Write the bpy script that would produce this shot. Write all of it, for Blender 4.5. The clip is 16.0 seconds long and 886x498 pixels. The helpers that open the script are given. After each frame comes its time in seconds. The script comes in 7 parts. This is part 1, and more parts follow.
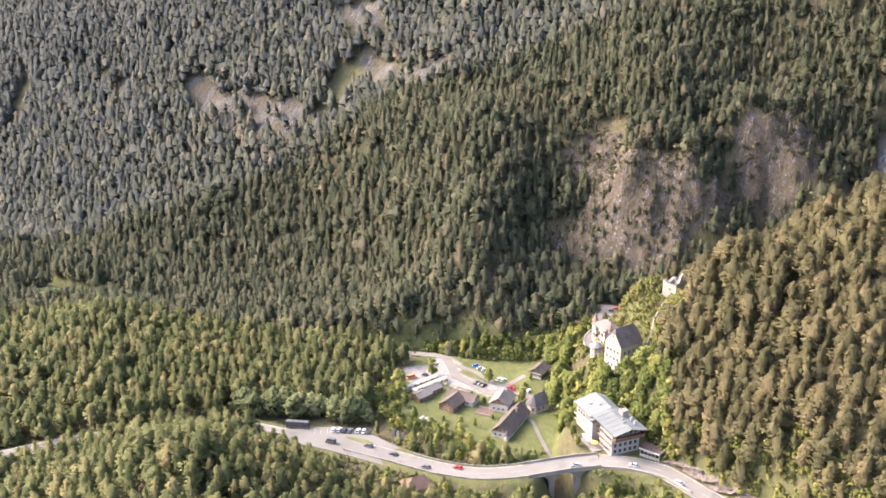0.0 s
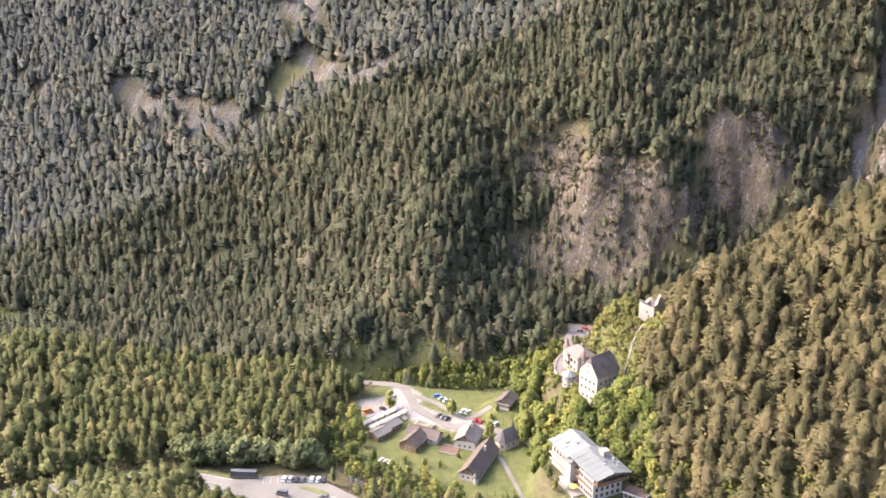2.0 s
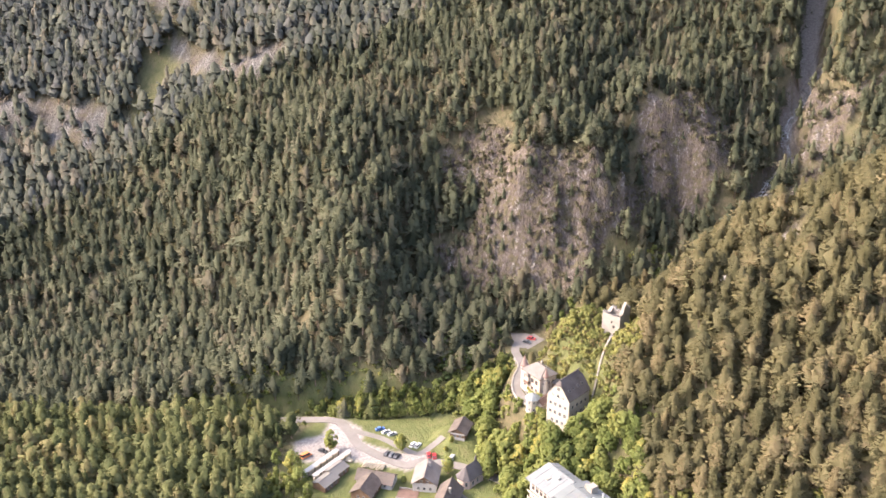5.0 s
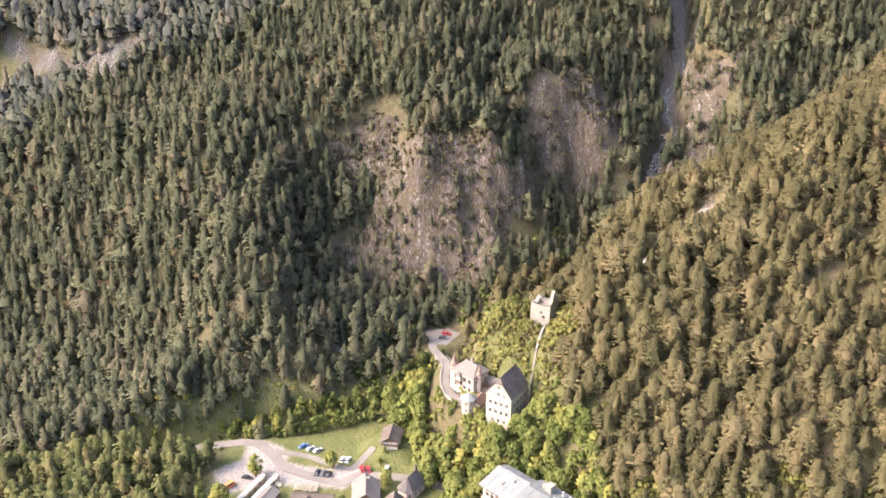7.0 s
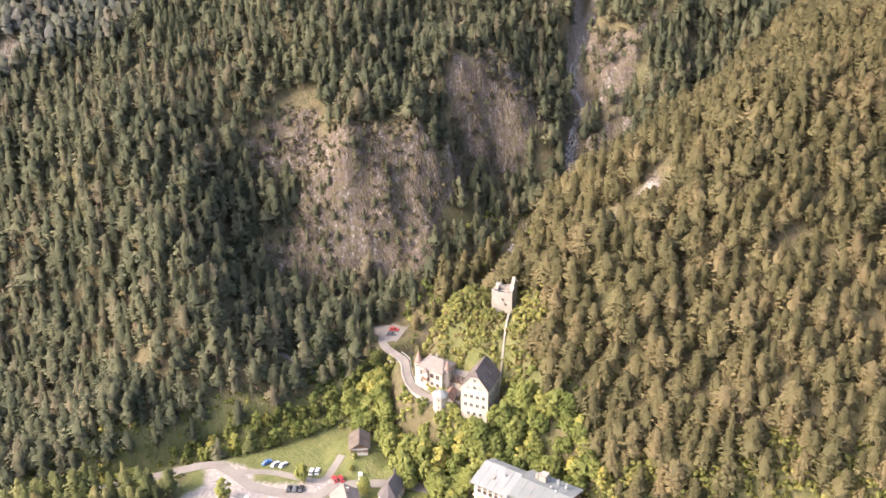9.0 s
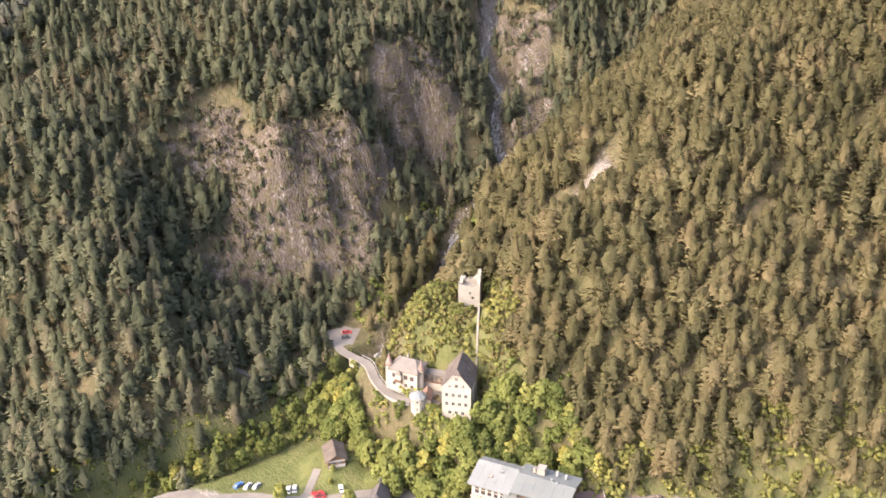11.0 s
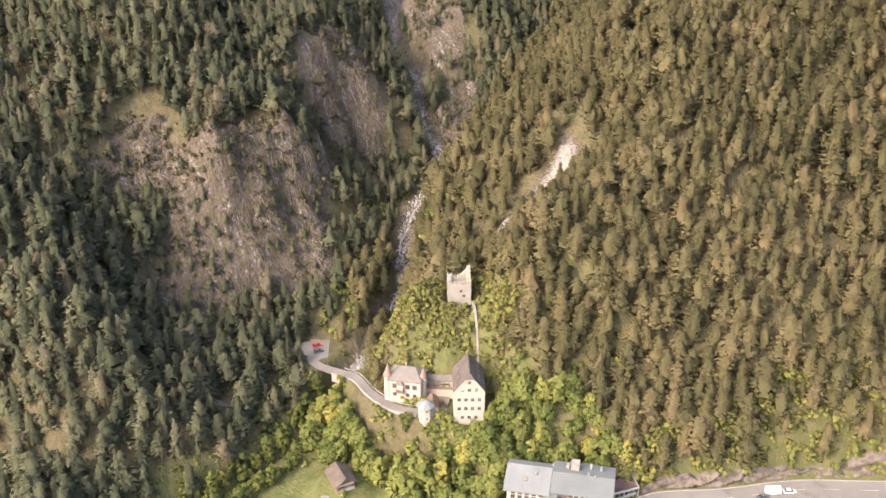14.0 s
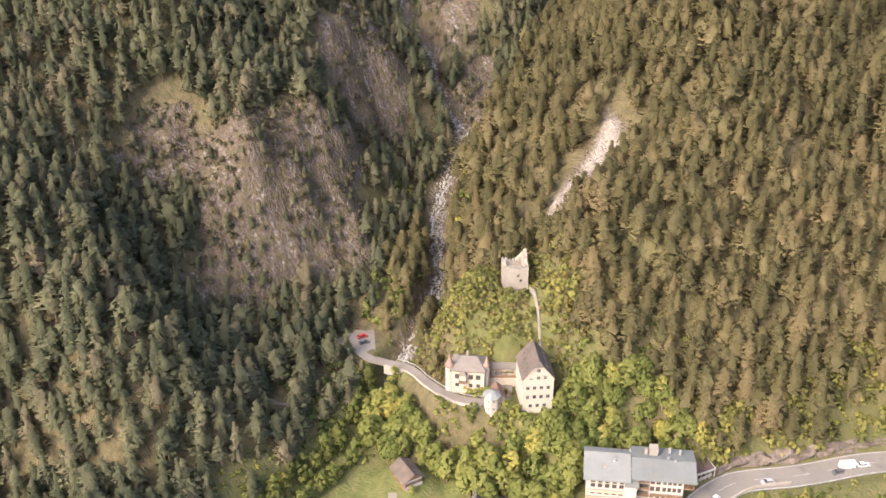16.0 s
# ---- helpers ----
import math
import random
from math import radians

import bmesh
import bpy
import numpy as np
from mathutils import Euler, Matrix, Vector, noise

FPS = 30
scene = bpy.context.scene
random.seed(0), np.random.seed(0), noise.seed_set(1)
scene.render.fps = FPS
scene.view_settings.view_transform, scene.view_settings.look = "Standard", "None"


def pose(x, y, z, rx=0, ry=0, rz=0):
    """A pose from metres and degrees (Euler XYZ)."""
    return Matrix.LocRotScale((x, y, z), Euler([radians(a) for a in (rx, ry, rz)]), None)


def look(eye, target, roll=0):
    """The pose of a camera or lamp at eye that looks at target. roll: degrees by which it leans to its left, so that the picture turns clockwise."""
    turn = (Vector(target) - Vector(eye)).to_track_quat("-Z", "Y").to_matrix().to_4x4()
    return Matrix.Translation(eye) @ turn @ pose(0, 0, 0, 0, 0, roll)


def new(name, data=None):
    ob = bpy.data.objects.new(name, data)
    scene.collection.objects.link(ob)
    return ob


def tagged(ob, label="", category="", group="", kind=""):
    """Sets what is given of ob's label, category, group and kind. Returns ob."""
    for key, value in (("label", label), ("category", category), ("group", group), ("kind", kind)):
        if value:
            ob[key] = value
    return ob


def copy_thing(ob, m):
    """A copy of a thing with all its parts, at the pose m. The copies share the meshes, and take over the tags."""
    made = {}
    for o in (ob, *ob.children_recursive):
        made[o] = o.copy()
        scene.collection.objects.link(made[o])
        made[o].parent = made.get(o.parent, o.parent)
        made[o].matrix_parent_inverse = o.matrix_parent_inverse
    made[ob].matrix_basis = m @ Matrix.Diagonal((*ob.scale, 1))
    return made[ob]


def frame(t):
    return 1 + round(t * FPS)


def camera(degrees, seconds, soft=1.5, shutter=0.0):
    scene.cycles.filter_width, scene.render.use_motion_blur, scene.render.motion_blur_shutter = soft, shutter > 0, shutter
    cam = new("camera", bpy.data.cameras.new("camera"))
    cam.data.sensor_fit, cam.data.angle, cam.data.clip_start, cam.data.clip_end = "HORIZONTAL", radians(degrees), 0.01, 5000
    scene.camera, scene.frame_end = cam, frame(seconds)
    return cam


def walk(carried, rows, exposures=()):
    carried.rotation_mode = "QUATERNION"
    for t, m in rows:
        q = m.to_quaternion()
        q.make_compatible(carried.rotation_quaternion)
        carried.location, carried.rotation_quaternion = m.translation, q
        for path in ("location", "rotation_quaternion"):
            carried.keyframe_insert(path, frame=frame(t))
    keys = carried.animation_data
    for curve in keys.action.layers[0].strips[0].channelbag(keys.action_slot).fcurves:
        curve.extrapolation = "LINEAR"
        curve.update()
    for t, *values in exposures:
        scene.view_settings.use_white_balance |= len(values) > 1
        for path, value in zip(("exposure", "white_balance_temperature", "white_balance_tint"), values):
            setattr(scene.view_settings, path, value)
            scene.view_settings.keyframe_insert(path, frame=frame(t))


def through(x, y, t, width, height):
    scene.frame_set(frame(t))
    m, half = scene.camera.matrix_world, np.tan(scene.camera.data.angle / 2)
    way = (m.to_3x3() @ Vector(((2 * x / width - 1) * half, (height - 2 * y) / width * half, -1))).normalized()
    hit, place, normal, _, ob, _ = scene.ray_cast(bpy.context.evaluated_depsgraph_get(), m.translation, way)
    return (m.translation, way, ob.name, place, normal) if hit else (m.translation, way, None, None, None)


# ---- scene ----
cam = camera(46.5, 16.0, soft=1.6)
PATH = [
    (0, (-2.064, 1.968, 245.308), (-2.048, 3.84, 244.603), 0.1),
    (0.5, (-3.461, 14.381, 245.312), (-3.413, 16.252, 244.605), 0.0),
    (1, (-5.036, 26.701, 245.325), (-4.955, 28.569, 244.615), 0.1),
    (1.5, (-7.091, 38.789, 245.349), (-6.982, 40.653, 244.635), 0.2),
    (2, (-9.884, 50.474, 245.383), (-9.749, 52.331, 244.653), 0.2),
    (2.5, (-13.532, 61.761, 245.434), (-13.373, 63.61, 244.689), 0.1),
    (3, (-18.047, 72.708, 245.493), (-17.821, 74.544, 244.733), 0.1),
    (3.5, (-23.49, 83.397, 245.521), (-23.218, 85.225, 244.755), -0.1),
    (6, (-60.171, 133.243, 244.92), (-59.581, 134.972, 244.107), 0.3),
    (6.5, (-68.495, 142.204, 244.876), (-67.813, 143.895, 244.053), 0.3),
    (7, (-77.198, 150.851, 244.85), (-76.433, 152.501, 244.017), 0.1),
    (7.5, (-86.142, 159.427, 244.833), (-85.304, 161.036, 243.99), -0.0),
    (8, (-95.156, 168.15, 244.807), (-94.251, 169.717, 243.955), -0.1),
    (8.5, (-104.067, 177.104, 244.758), (-103.096, 178.626, 243.898), -0.3),
    (9, (-112.633, 186.385, 244.697), (-111.599, 187.86, 243.828), -0.4),
    (9.5, (-120.641, 196.092, 244.624), (-119.546, 197.518, 243.747), -0.4),
    (10, (-127.856, 206.309, 244.524), (-126.703, 207.682, 243.639), -0.4),
    (12.5, (-158.868, 260.582, 243.548), (-157.47, 261.678, 242.629), -0.3),
    (13, (-163.436, 272.123, 243.459), (-162.003, 273.167, 242.533), -0.3),
    (13.5, (-167.296, 283.804, 243.358), (-165.834, 284.799, 242.425), -0.3),
    (14, (-170.506, 295.529, 243.264), (-169.015, 296.474, 242.323), -0.2),
    (14.5, (-173.161, 307.186, 243.177), (-171.644, 308.081, 242.23), -0.3),
    (15, (-175.556, 318.591, 243.117), (-174.015, 319.439, 242.164), -0.4),
    (15.5, (-178.05, 329.431, 243.086), (-176.507, 330.275, 242.135), -0.5),
    (16, (-180.836, 339.672, 243.105), (-179.309, 340.496, 242.111), -0.4),
]
walk(cam, [(t, look(eye, target, roll)) for t, eye, target, roll in PATH],
     [(0, 2.42, 6050, 17), (7, 2.36, 6200, 17), (12.5, 2.12, 6300, 15), (16, 1.93, 6350, 15)])

# ---- light ----
world = bpy.data.worlds.new("world")
scene.world = world
world.use_nodes = True
wn, wl = world.node_tree.nodes, world.node_tree.links
sky = wn.new("ShaderNodeTexSky")
sky.sky_type, sky.sun_disc = "NISHITA", False
SUN_EL, SUN_AZ = 38.0, -74.0          # degrees; azimuth from +y towards +x
sky.sun_elevation, sky.sun_rotation = radians(SUN_EL), radians(SUN_AZ)
sky.air_density, sky.dust_density = 1.0, 6.0
wn["Background"].inputs[1].default_value = 0.15
wl.new(sky.outputs[0], wn["Background"].inputs[0])
sun = new("sun", bpy.data.lights.new("sun", "SUN"))
sun.data.energy, sun.data.angle, sun.data.color = 0.6, radians(13.0), (1.0, 0.86, 0.62)
_d = Vector((math.sin(radians(SUN_AZ)) * math.cos(radians(SUN_EL)), math.cos(radians(SUN_AZ)) * math.cos(radians(SUN_EL)), math.sin(radians(SUN_EL))))
sun.matrix_world = look(_d * 900, (0, 0, 0))

# ---- materials ----
def material(name, c1, c2, rough=0.85, scale=1.0, detail=0.25, bump=0.0, metal=0.0, spec=0.3, obj_random=0.0, wear=None):
    """Two-colour procedural surface: broad patches, fine grain, optional wear colour."""
    m = bpy.data.materials.new(name)
    m.use_nodes = True
    n, l = m.node_tree.nodes, m.node_tree.links
    b = n["Principled BSDF"]
    b.inputs["Roughness"].default_value, b.inputs["Metallic"].default_value = rough, metal
    b.inputs["Specular IOR Level"].default_value = spec
    pos = n.new("ShaderNodeNewGeometry")
    big, fine = n.new("ShaderNodeTexNoise"), n.new("ShaderNodeTexNoise")
    big.inputs["Scale"].default_value, big.inputs["Detail"].default_value = 0.35 / scale, 4
    fine.inputs["Scale"].default_value, fine.inputs["Detail"].default_value = 2.6 / scale, 5
    for t in (big, fine):
        l.new(pos.outputs["Position"], t.inputs["Vector"])
    mix = n.new("ShaderNodeMix")
    mix.data_type = "RGBA"
    mix.inputs[6].default_value, mix.inputs[7].default_value = (*c1, 1), (*c2, 1)
    add = n.new("ShaderNodeMath")
    add.operation = "MULTIPLY_ADD"
    add.inputs[1].default_value = detail * 2
    sub = n.new("ShaderNodeMath")
    sub.operation = "SUBTRACT"
    sub.inputs[1].default_value = 0.5
    l.new(fine.outputs[0], sub.inputs[0])
    l.new(sub.outputs[0], add.inputs[0])
    con = n.new("ShaderNodeMapRange")
    con.inputs[1].default_value, con.inputs[2].default_value = 0.32, 0.68
    l.new(big.outputs[0], con.inputs[0])
    l.new(con.outputs[0], add.inputs[2])
    if obj_random:
        oi = n.new("ShaderNodeObjectInfo")
        a2 = n.new("ShaderNodeMath")
        a2.operation = "MULTIPLY_ADD"
        a2.inputs[1].default_value = obj_random
        l.new(oi.outputs["Random"], a2.inputs[0])
        l.new(add.outputs[0], a2.inputs[2])
        add = a2
    l.new(add.outputs[0], mix.inputs[0])
    out = mix.outputs[2]
    if wear:
        wt = n.new("ShaderNodeTexNoise")
        wt.inputs["Scale"].default_value, wt.inputs["Detail"].default_value = 0.9 / scale, 6
        l.new(pos.outputs["Position"], wt.inputs["Vector"])
        wr = n.new("ShaderNodeMapRange")
        wr.inputs[1].default_value, wr.inputs[2].default_value, wr.inputs[4].default_value = 0.55, 0.72, 0.7
        l.new(wt.outputs[0], wr.inputs[0])
        m2 = n.new("ShaderNodeMix")
        m2.data_type = "RGBA"
        m2.inputs[7].default_value = (*wear, 1)
        l.new(wr.outputs[0], m2.inputs[0])
        l.new(out, m2.inputs[6])
        out = m2.outputs[2]
    l.new(out, b.inputs["Base Color"])
    if bump:
        bp = n.new("ShaderNodeBump")
        bp.inputs["Strength"].default_value, bp.inputs["Distance"].default_value = 0.6, bump
        l.new(fine.outputs[0], bp.inputs["Height"])
        l.new(bp.outputs[0], b.inputs["Normal"])
    return m


def leaf_material(name, dark, light, autumn, share=0.2, through=0.25):
    """Foliage: the tint attribute picks each plant's hue, noise varies it within the stand."""
    m = bpy.data.materials.new(name)
    m.use_nodes = True
    n, l = m.node_tree.nodes, m.node_tree.links
    b, out = n["Principled BSDF"], n["Material Output"]
    b.inputs["Roughness"].default_value, b.inputs["Specular IOR Level"].default_value = 0.75, 0.15
    at = n.new("ShaderNodeAttribute")
    at.attribute_name = "tint"
    oi = n.new("ShaderNodeObjectInfo")
    sm = n.new("ShaderNodeMath")
    sm.operation = "ADD"
    l.new(at.outputs["Fac"], sm.inputs[0])
    l.new(oi.outputs["Random"], sm.inputs[1])
    fr = n.new("ShaderNodeMath")
    fr.operation = "FRACT"
    l.new(sm.outputs[0], fr.inputs[0])
    pos, isl = n.new("ShaderNodeNewGeometry"), n.new("ShaderNodeTexNoise")
    isl.inputs["Scale"].default_value, isl.inputs["Detail"].default_value = 0.035, 4
    l.new(pos.outputs["Position"], isl.inputs["Vector"])
    ramp = n.new("ShaderNodeValToRGB")
    e = ramp.color_ramp.elements
    e[0].position, e[0].color = 0.0, (*dark, 1)
    e[1].position, e[1].color = 1.0 - share, (*light, 1)
    k = e.new(1.0)
    k.color = (*autumn, 1)
    mm = n.new("ShaderNodeMath")
    mm.operation = "MULTIPLY_ADD"
    mm.inputs[1].default_value, mm.inputs[2].default_value = 1.1, -0.55
    l.new(isl.outputs[0], mm.inputs[0])
    ad = n.new("ShaderNodeMath")
    ad.operation = "ADD"
    l.new(fr.outputs[0], ad.inputs[0])
    l.new(mm.outputs[0], ad.inputs[1])
    a3 = n.new("ShaderNodeMath")
    a3.operation = "MULTIPLY_ADD"
    a3.inputs[1].default_value = 0.3
    l.new(pos.outputs["Random Per Island"], a3.inputs[0])
    sb = n.new("ShaderNodeMath")
    sb.operation = "SUBTRACT"
    sb.inputs[1].default_value = 0.15
    l.new(ad.outputs[0], sb.inputs[0])
    l.new(sb.outputs[0], a3.inputs[2])
    grain = n.new("ShaderNodeTexNoise")
    grain.inputs["Scale"].default_value, grain.inputs["Detail"].default_value = 1.1, 3
    l.new(pos.outputs["Position"], grain.inputs["Vector"])
    g2 = n.new("ShaderNodeMath")
    g2.operation = "MULTIPLY_ADD"
    g2.inputs[1].default_value = 0.8
    l.new(grain.outputs[0], g2.inputs[0])
    g3 = n.new("ShaderNodeMath")
    g3.operation = "SUBTRACT"
    g3.inputs[1].default_value = 0.4
    l.new(a3.outputs[0], g3.inputs[0])
    l.new(g3.outputs[0], g2.inputs[2])
    l.new(g2.outputs[0], ramp.inputs[0])
    bp = n.new("ShaderNodeBump")
    bp.inputs["Strength"].default_value, bp.inputs["Distance"].default_value = 0.35, 0.4
    l.new(grain.outputs[0], bp.inputs["Height"])
    l.new(bp.outputs[0], b.inputs["Normal"])
    l.new(ramp.outputs[0], b.inputs["Base Color"])
    tr = n.new("ShaderNodeBsdfTranslucent")
    l.new(ramp.outputs[0], tr.inputs[0])
    mx = n.new("ShaderNodeMixShader")
    mx.inputs[0].default_value = through
    l.new(b.outputs[0], mx.inputs[1])
    l.new(tr.outputs[0], mx.inputs[2])
    l.new(mx.outputs[0], out.inputs[0])
    return m


M_SPRUCE = leaf_material("spruce_needles", (0.073, 0.081, 0.048), (0.134, 0.134, 0.077), (0.162, 0.139, 0.088), through=0.38)
# two spruce tones greyed and blued: distance haze put into the needle colour
M_FARHAZE = leaf_material("far_haze_needles", (0.092, 0.098, 0.086), (0.122, 0.123, 0.106), (0.142, 0.136, 0.114), through=0.38)
M_UPHAZE = leaf_material("upper_haze_needles", (0.096, 0.102, 0.075), (0.142, 0.141, 0.099), (0.180, 0.156, 0.112), through=0.38)
M_PINE = leaf_material("pine_needles", (0.096, 0.088, 0.042), (0.152, 0.132, 0.064), (0.188, 0.149, 0.078), through=0.38)
M_HILLPINE = leaf_material("hill_pine_needles", (0.096, 0.108, 0.041), (0.176, 0.176, 0.069), (0.225, 0.191, 0.084), through=0.38)
M_LEAF = leaf_material("broad_leaves", (0.15, 0.178, 0.052), (0.285, 0.295, 0.092), (0.40, 0.345, 0.095), share=0.10, through=0.5)
M_WILLOW = leaf_material("willow_leaves", (0.155, 0.175, 0.078), (0.24, 0.255, 0.115), (0.31, 0.31, 0.15), share=0.2, through=0.4)
M_SCRUB = leaf_material("brown_scrub", (0.125, 0.108, 0.048), (0.21, 0.175, 0.075), (0.27, 0.20, 0.09), share=0.25, through=0.35)
M_CLIFFSCRUB = leaf_material("cliff_scrub", (0.095, 0.088, 0.048), (0.145, 0.128, 0.072), (0.165, 0.138, 0.082), through=0.4)
M_SHRUB = leaf_material("shrub_leaves", (0.165, 0.172, 0.055), (0.28, 0.268, 0.086), (0.31, 0.275, 0.088), share=0.14, through=0.42)
# darker copy of the broad leaves: the slope's shade is in the colour
M_FOOTLEAF = leaf_material("shade_toned_leaves", (0.095, 0.125, 0.045), (0.17, 0.20, 0.07), (0.25, 0.25, 0.085), share=0.12, through=0.5)
M_BARK = material("bark", (0.14, 0.10, 0.07), (0.24, 0.18, 0.13), scale=0.6)
M_PLASTER = material("cream_plaster", (0.35, 0.308, 0.258), (0.395, 0.35, 0.297), scale=3, detail=0.3, wear=(0.3146, 0.2726, 0.2234))
M_WHITE = material("white_plaster", (0.3564, 0.3321, 0.2997), (0.405, 0.3807, 0.3483), scale=3)
M_RUIN = material("ruin_stone", (0.215, 0.192, 0.164), (0.30, 0.27, 0.233), scale=1.2, detail=0.6, bump=0.1, wear=(0.2352, 0.2064, 0.171))
M_STONE = material("grey_stone", (0.24, 0.21, 0.18), (0.33, 0.29, 0.25), scale=1.2, detail=0.6, bump=0.1)
M_DARKROOF = material("dark_shingles", (0.072, 0.0612, 0.0592), (0.108, 0.0936, 0.0888), scale=1.5, detail=0.4, obj_random=0.3)
M_BROWNROOF = material("brown_shingles", (0.0821, 0.0629, 0.0517), (0.1199, 0.0947, 0.0775), scale=1.2, detail=0.4, obj_random=0.3, wear=(0.0629, 0.0503, 0.042))
M_PALEROOF = material("pale_shingles", (0.1479, 0.129, 0.1109), (0.1836, 0.16, 0.1399), scale=1.2, detail=0.4, wear=(0.1173, 0.098, 0.0818))
M_SLATE = material("blue_grey_metal_roof", (0.128, 0.138, 0.134), (0.158, 0.166, 0.160), rough=0.8, scale=3, metal=0.0, spec=0.3, wear=(0.1615, 0.1563, 0.1371))
# north wing's metal, slightly paler, with sun sheen put into its colour
M_SHEENMETAL = material("sheen_grey_metal_roof", (0.165, 0.172, 0.166), (0.205, 0.208, 0.198), rough=0.7, scale=3, wear=(0.135, 0.134, 0.122))
M_TEAL = material("verdigris_copper", (0.15, 0.165, 0.162), (0.195, 0.205, 0.20), rough=0.5, scale=1.5)
M_REDTILE = material("red_brown_tiles", (0.12, 0.074, 0.056), (0.165, 0.104, 0.078), scale=1.2, detail=0.5)
M_WOOD = material("dark_wood", (0.11, 0.065, 0.04), (0.19, 0.12, 0.075), scale=0.8, detail=0.5)
M_LOG = material("pale_timber", (0.36, 0.3024, 0.216), (0.4608, 0.4032, 0.3096), scale=0.8, detail=0.5)
M_ASPHALT = material("asphalt", (0.155, 0.141, 0.126), (0.200, 0.182, 0.162), scale=6, detail=0.3, wear=(0.0984, 0.0896, 0.0798))
M_PARKING = material("car_park_asphalt", (0.1482, 0.1368, 0.1193), (0.1824, 0.1672, 0.1482), scale=8, detail=0.35, wear=(0.1178, 0.1064, 0.0935))
M_CUT = material("cut_rock", (0.0872, 0.0686, 0.0561), (0.2091, 0.1714, 0.1442), scale=0.8, detail=1.1, bump=0.8, wear=(0.0523, 0.0418, 0.0321))
M_GRAVEL = material("gravel", (0.150, 0.131, 0.113), (0.205, 0.181, 0.158), scale=4, detail=0.5)
M_CONCRETE = material("concrete", (0.225, 0.2, 0.171), (0.288, 0.258, 0.221), scale=3, detail=0.3, wear=(0.225, 0.198, 0.167))
M_LINE = material("white_road_paint", (0.30, 0.285, 0.26), (0.50, 0.48, 0.45), scale=0.6)
M_RUBBLE = material("stream_boulders", (0.15, 0.138, 0.126), (0.29, 0.27, 0.25), scale=1.5, detail=0.6, obj_random=0.4)
M_FOAM = material("white_water", (0.28, 0.282, 0.28), (0.45, 0.45, 0.448), rough=0.4, scale=0.6, detail=0.6)
M_GLASS = material("window_glass", (0.035, 0.035, 0.04), (0.06, 0.06, 0.065), rough=0.12, spec=0.6)
M_TYRE = material("rubber", (0.02, 0.02, 0.02), (0.03, 0.03, 0.03))
M_METAL = material("grey_metal", (0.35, 0.35, 0.34), (0.5, 0.5, 0.49), rough=0.45, metal=0.6)
PAINT = {c: material(c + "_car_paint", v, tuple(min(1, q * 1.1) for q in v), rough=0.3, spec=0.6)
         for c, v in dict(white=(0.52, 0.52, 0.51), black=(0.025, 0.025, 0.028), red=(0.34, 0.03, 0.03), silver=(0.33, 0.335, 0.34), blue=(0.06, 0.14, 0.35), dark=(0.08, 0.085, 0.09), orange=(0.7, 0.2, 0.05)).items()}

# ---- the lie of the land ----
LATTICE = np.random.RandomState(7).rand(256, 256)


def vnoise(x, y, size, shift=0):
    """Smooth value noise, -1 to 1, for arrays."""
    u, v = np.asarray(x, float) / size + 31.7 * shift + 1000, np.asarray(y, float) / size + 17.3 * shift + 1000
    i, j = np.floor(u).astype(int), np.floor(v).astype(int)
    f, g = u - i, v - j
    f, g = f * f * (3 - 2 * f), g * g * (3 - 2 * g)
    L = lambda a, b: LATTICE[a % 256, b % 256]
    return 2 * ((L(i, j) * (1 - f) + L(i + 1, j) * f) * (1 - g) + (L(i, j + 1) * (1 - f) + L(i + 1, j + 1) * f) * g) - 1


def smooth(a, b, v):
    t = np.clip((v - a) / (b - a), 0, 1)
    return t * t * (3 - 2 * t)


def inside(poly, x, y):
    """How far points lie inside a polygon: positive metres inside, negative outside."""
    x, y = np.asarray(x, float), np.asarray(y, float)
    odd, dist = np.zeros(x.shape, bool), np.full(x.shape, 1e9)
    for (ax, ay), (bx, by) in zip(poly, poly[1:] + poly[:1]):
        odd ^= ((ay > y) != (by > y)) & (x < (bx - ax) * (y - ay) / ((by - ay) or 1e-9) + ax)
        t = np.clip(((x - ax) * (bx - ax) + (y - ay) * (by - ay)) / ((bx - ax) ** 2 + (by - ay) ** 2), 0, 1)
        dist = np.minimum(dist, np.hypot(x - ax - t * (bx - ax), y - ay - t * (by - ay)))
    return np.where(odd, dist, -dist)


def along(line, x, y):
    """Distance from points to a line of (x, y, z), and the line's height there."""
    x, y = np.asarray(x, float), np.asarray(y, float)
    dist, high = np.full(x.shape, 1e9), np.zeros(x.shape)
    for (ax, ay, az), (bx, by, bz) in zip(line, line[1:]):
        if (ax, ay) == (bx, by):
            continue
        t = np.clip(((x - ax) * (bx - ax) + (y - ay) * (by - ay)) / ((bx - ax) ** 2 + (by - ay) ** 2), 0, 1)
        d = np.hypot(x - ax - t * (bx - ax), y - ay - t * (by - ay))
        near = d < dist
        dist, high = np.where(near, d, dist), np.where(near, az + t * (bz - az), high)
    return dist, high


def rounded(line, step=3.0):
    """A line of (x, y, z) drawn as a smooth curve (Catmull-Rom)."""
    p = [Vector(line[0])] + [Vector(q) for q in line] + [Vector(line[-1])]
    out = []
    for a, b, c, d in zip(p, p[1:], p[2:], p[3:]):
        n = max(2, int((c - b).length / step))
        for i in range(n):
            t = i / n
            out.append(0.5 * (2 * b + (c - a) * t + (2 * a - 5 * b + 4 * c - d) * t * t + (3 * b - a - 3 * c + d) * t ** 3))
    return [tuple(q) for q in out] + [tuple(line[-1])]


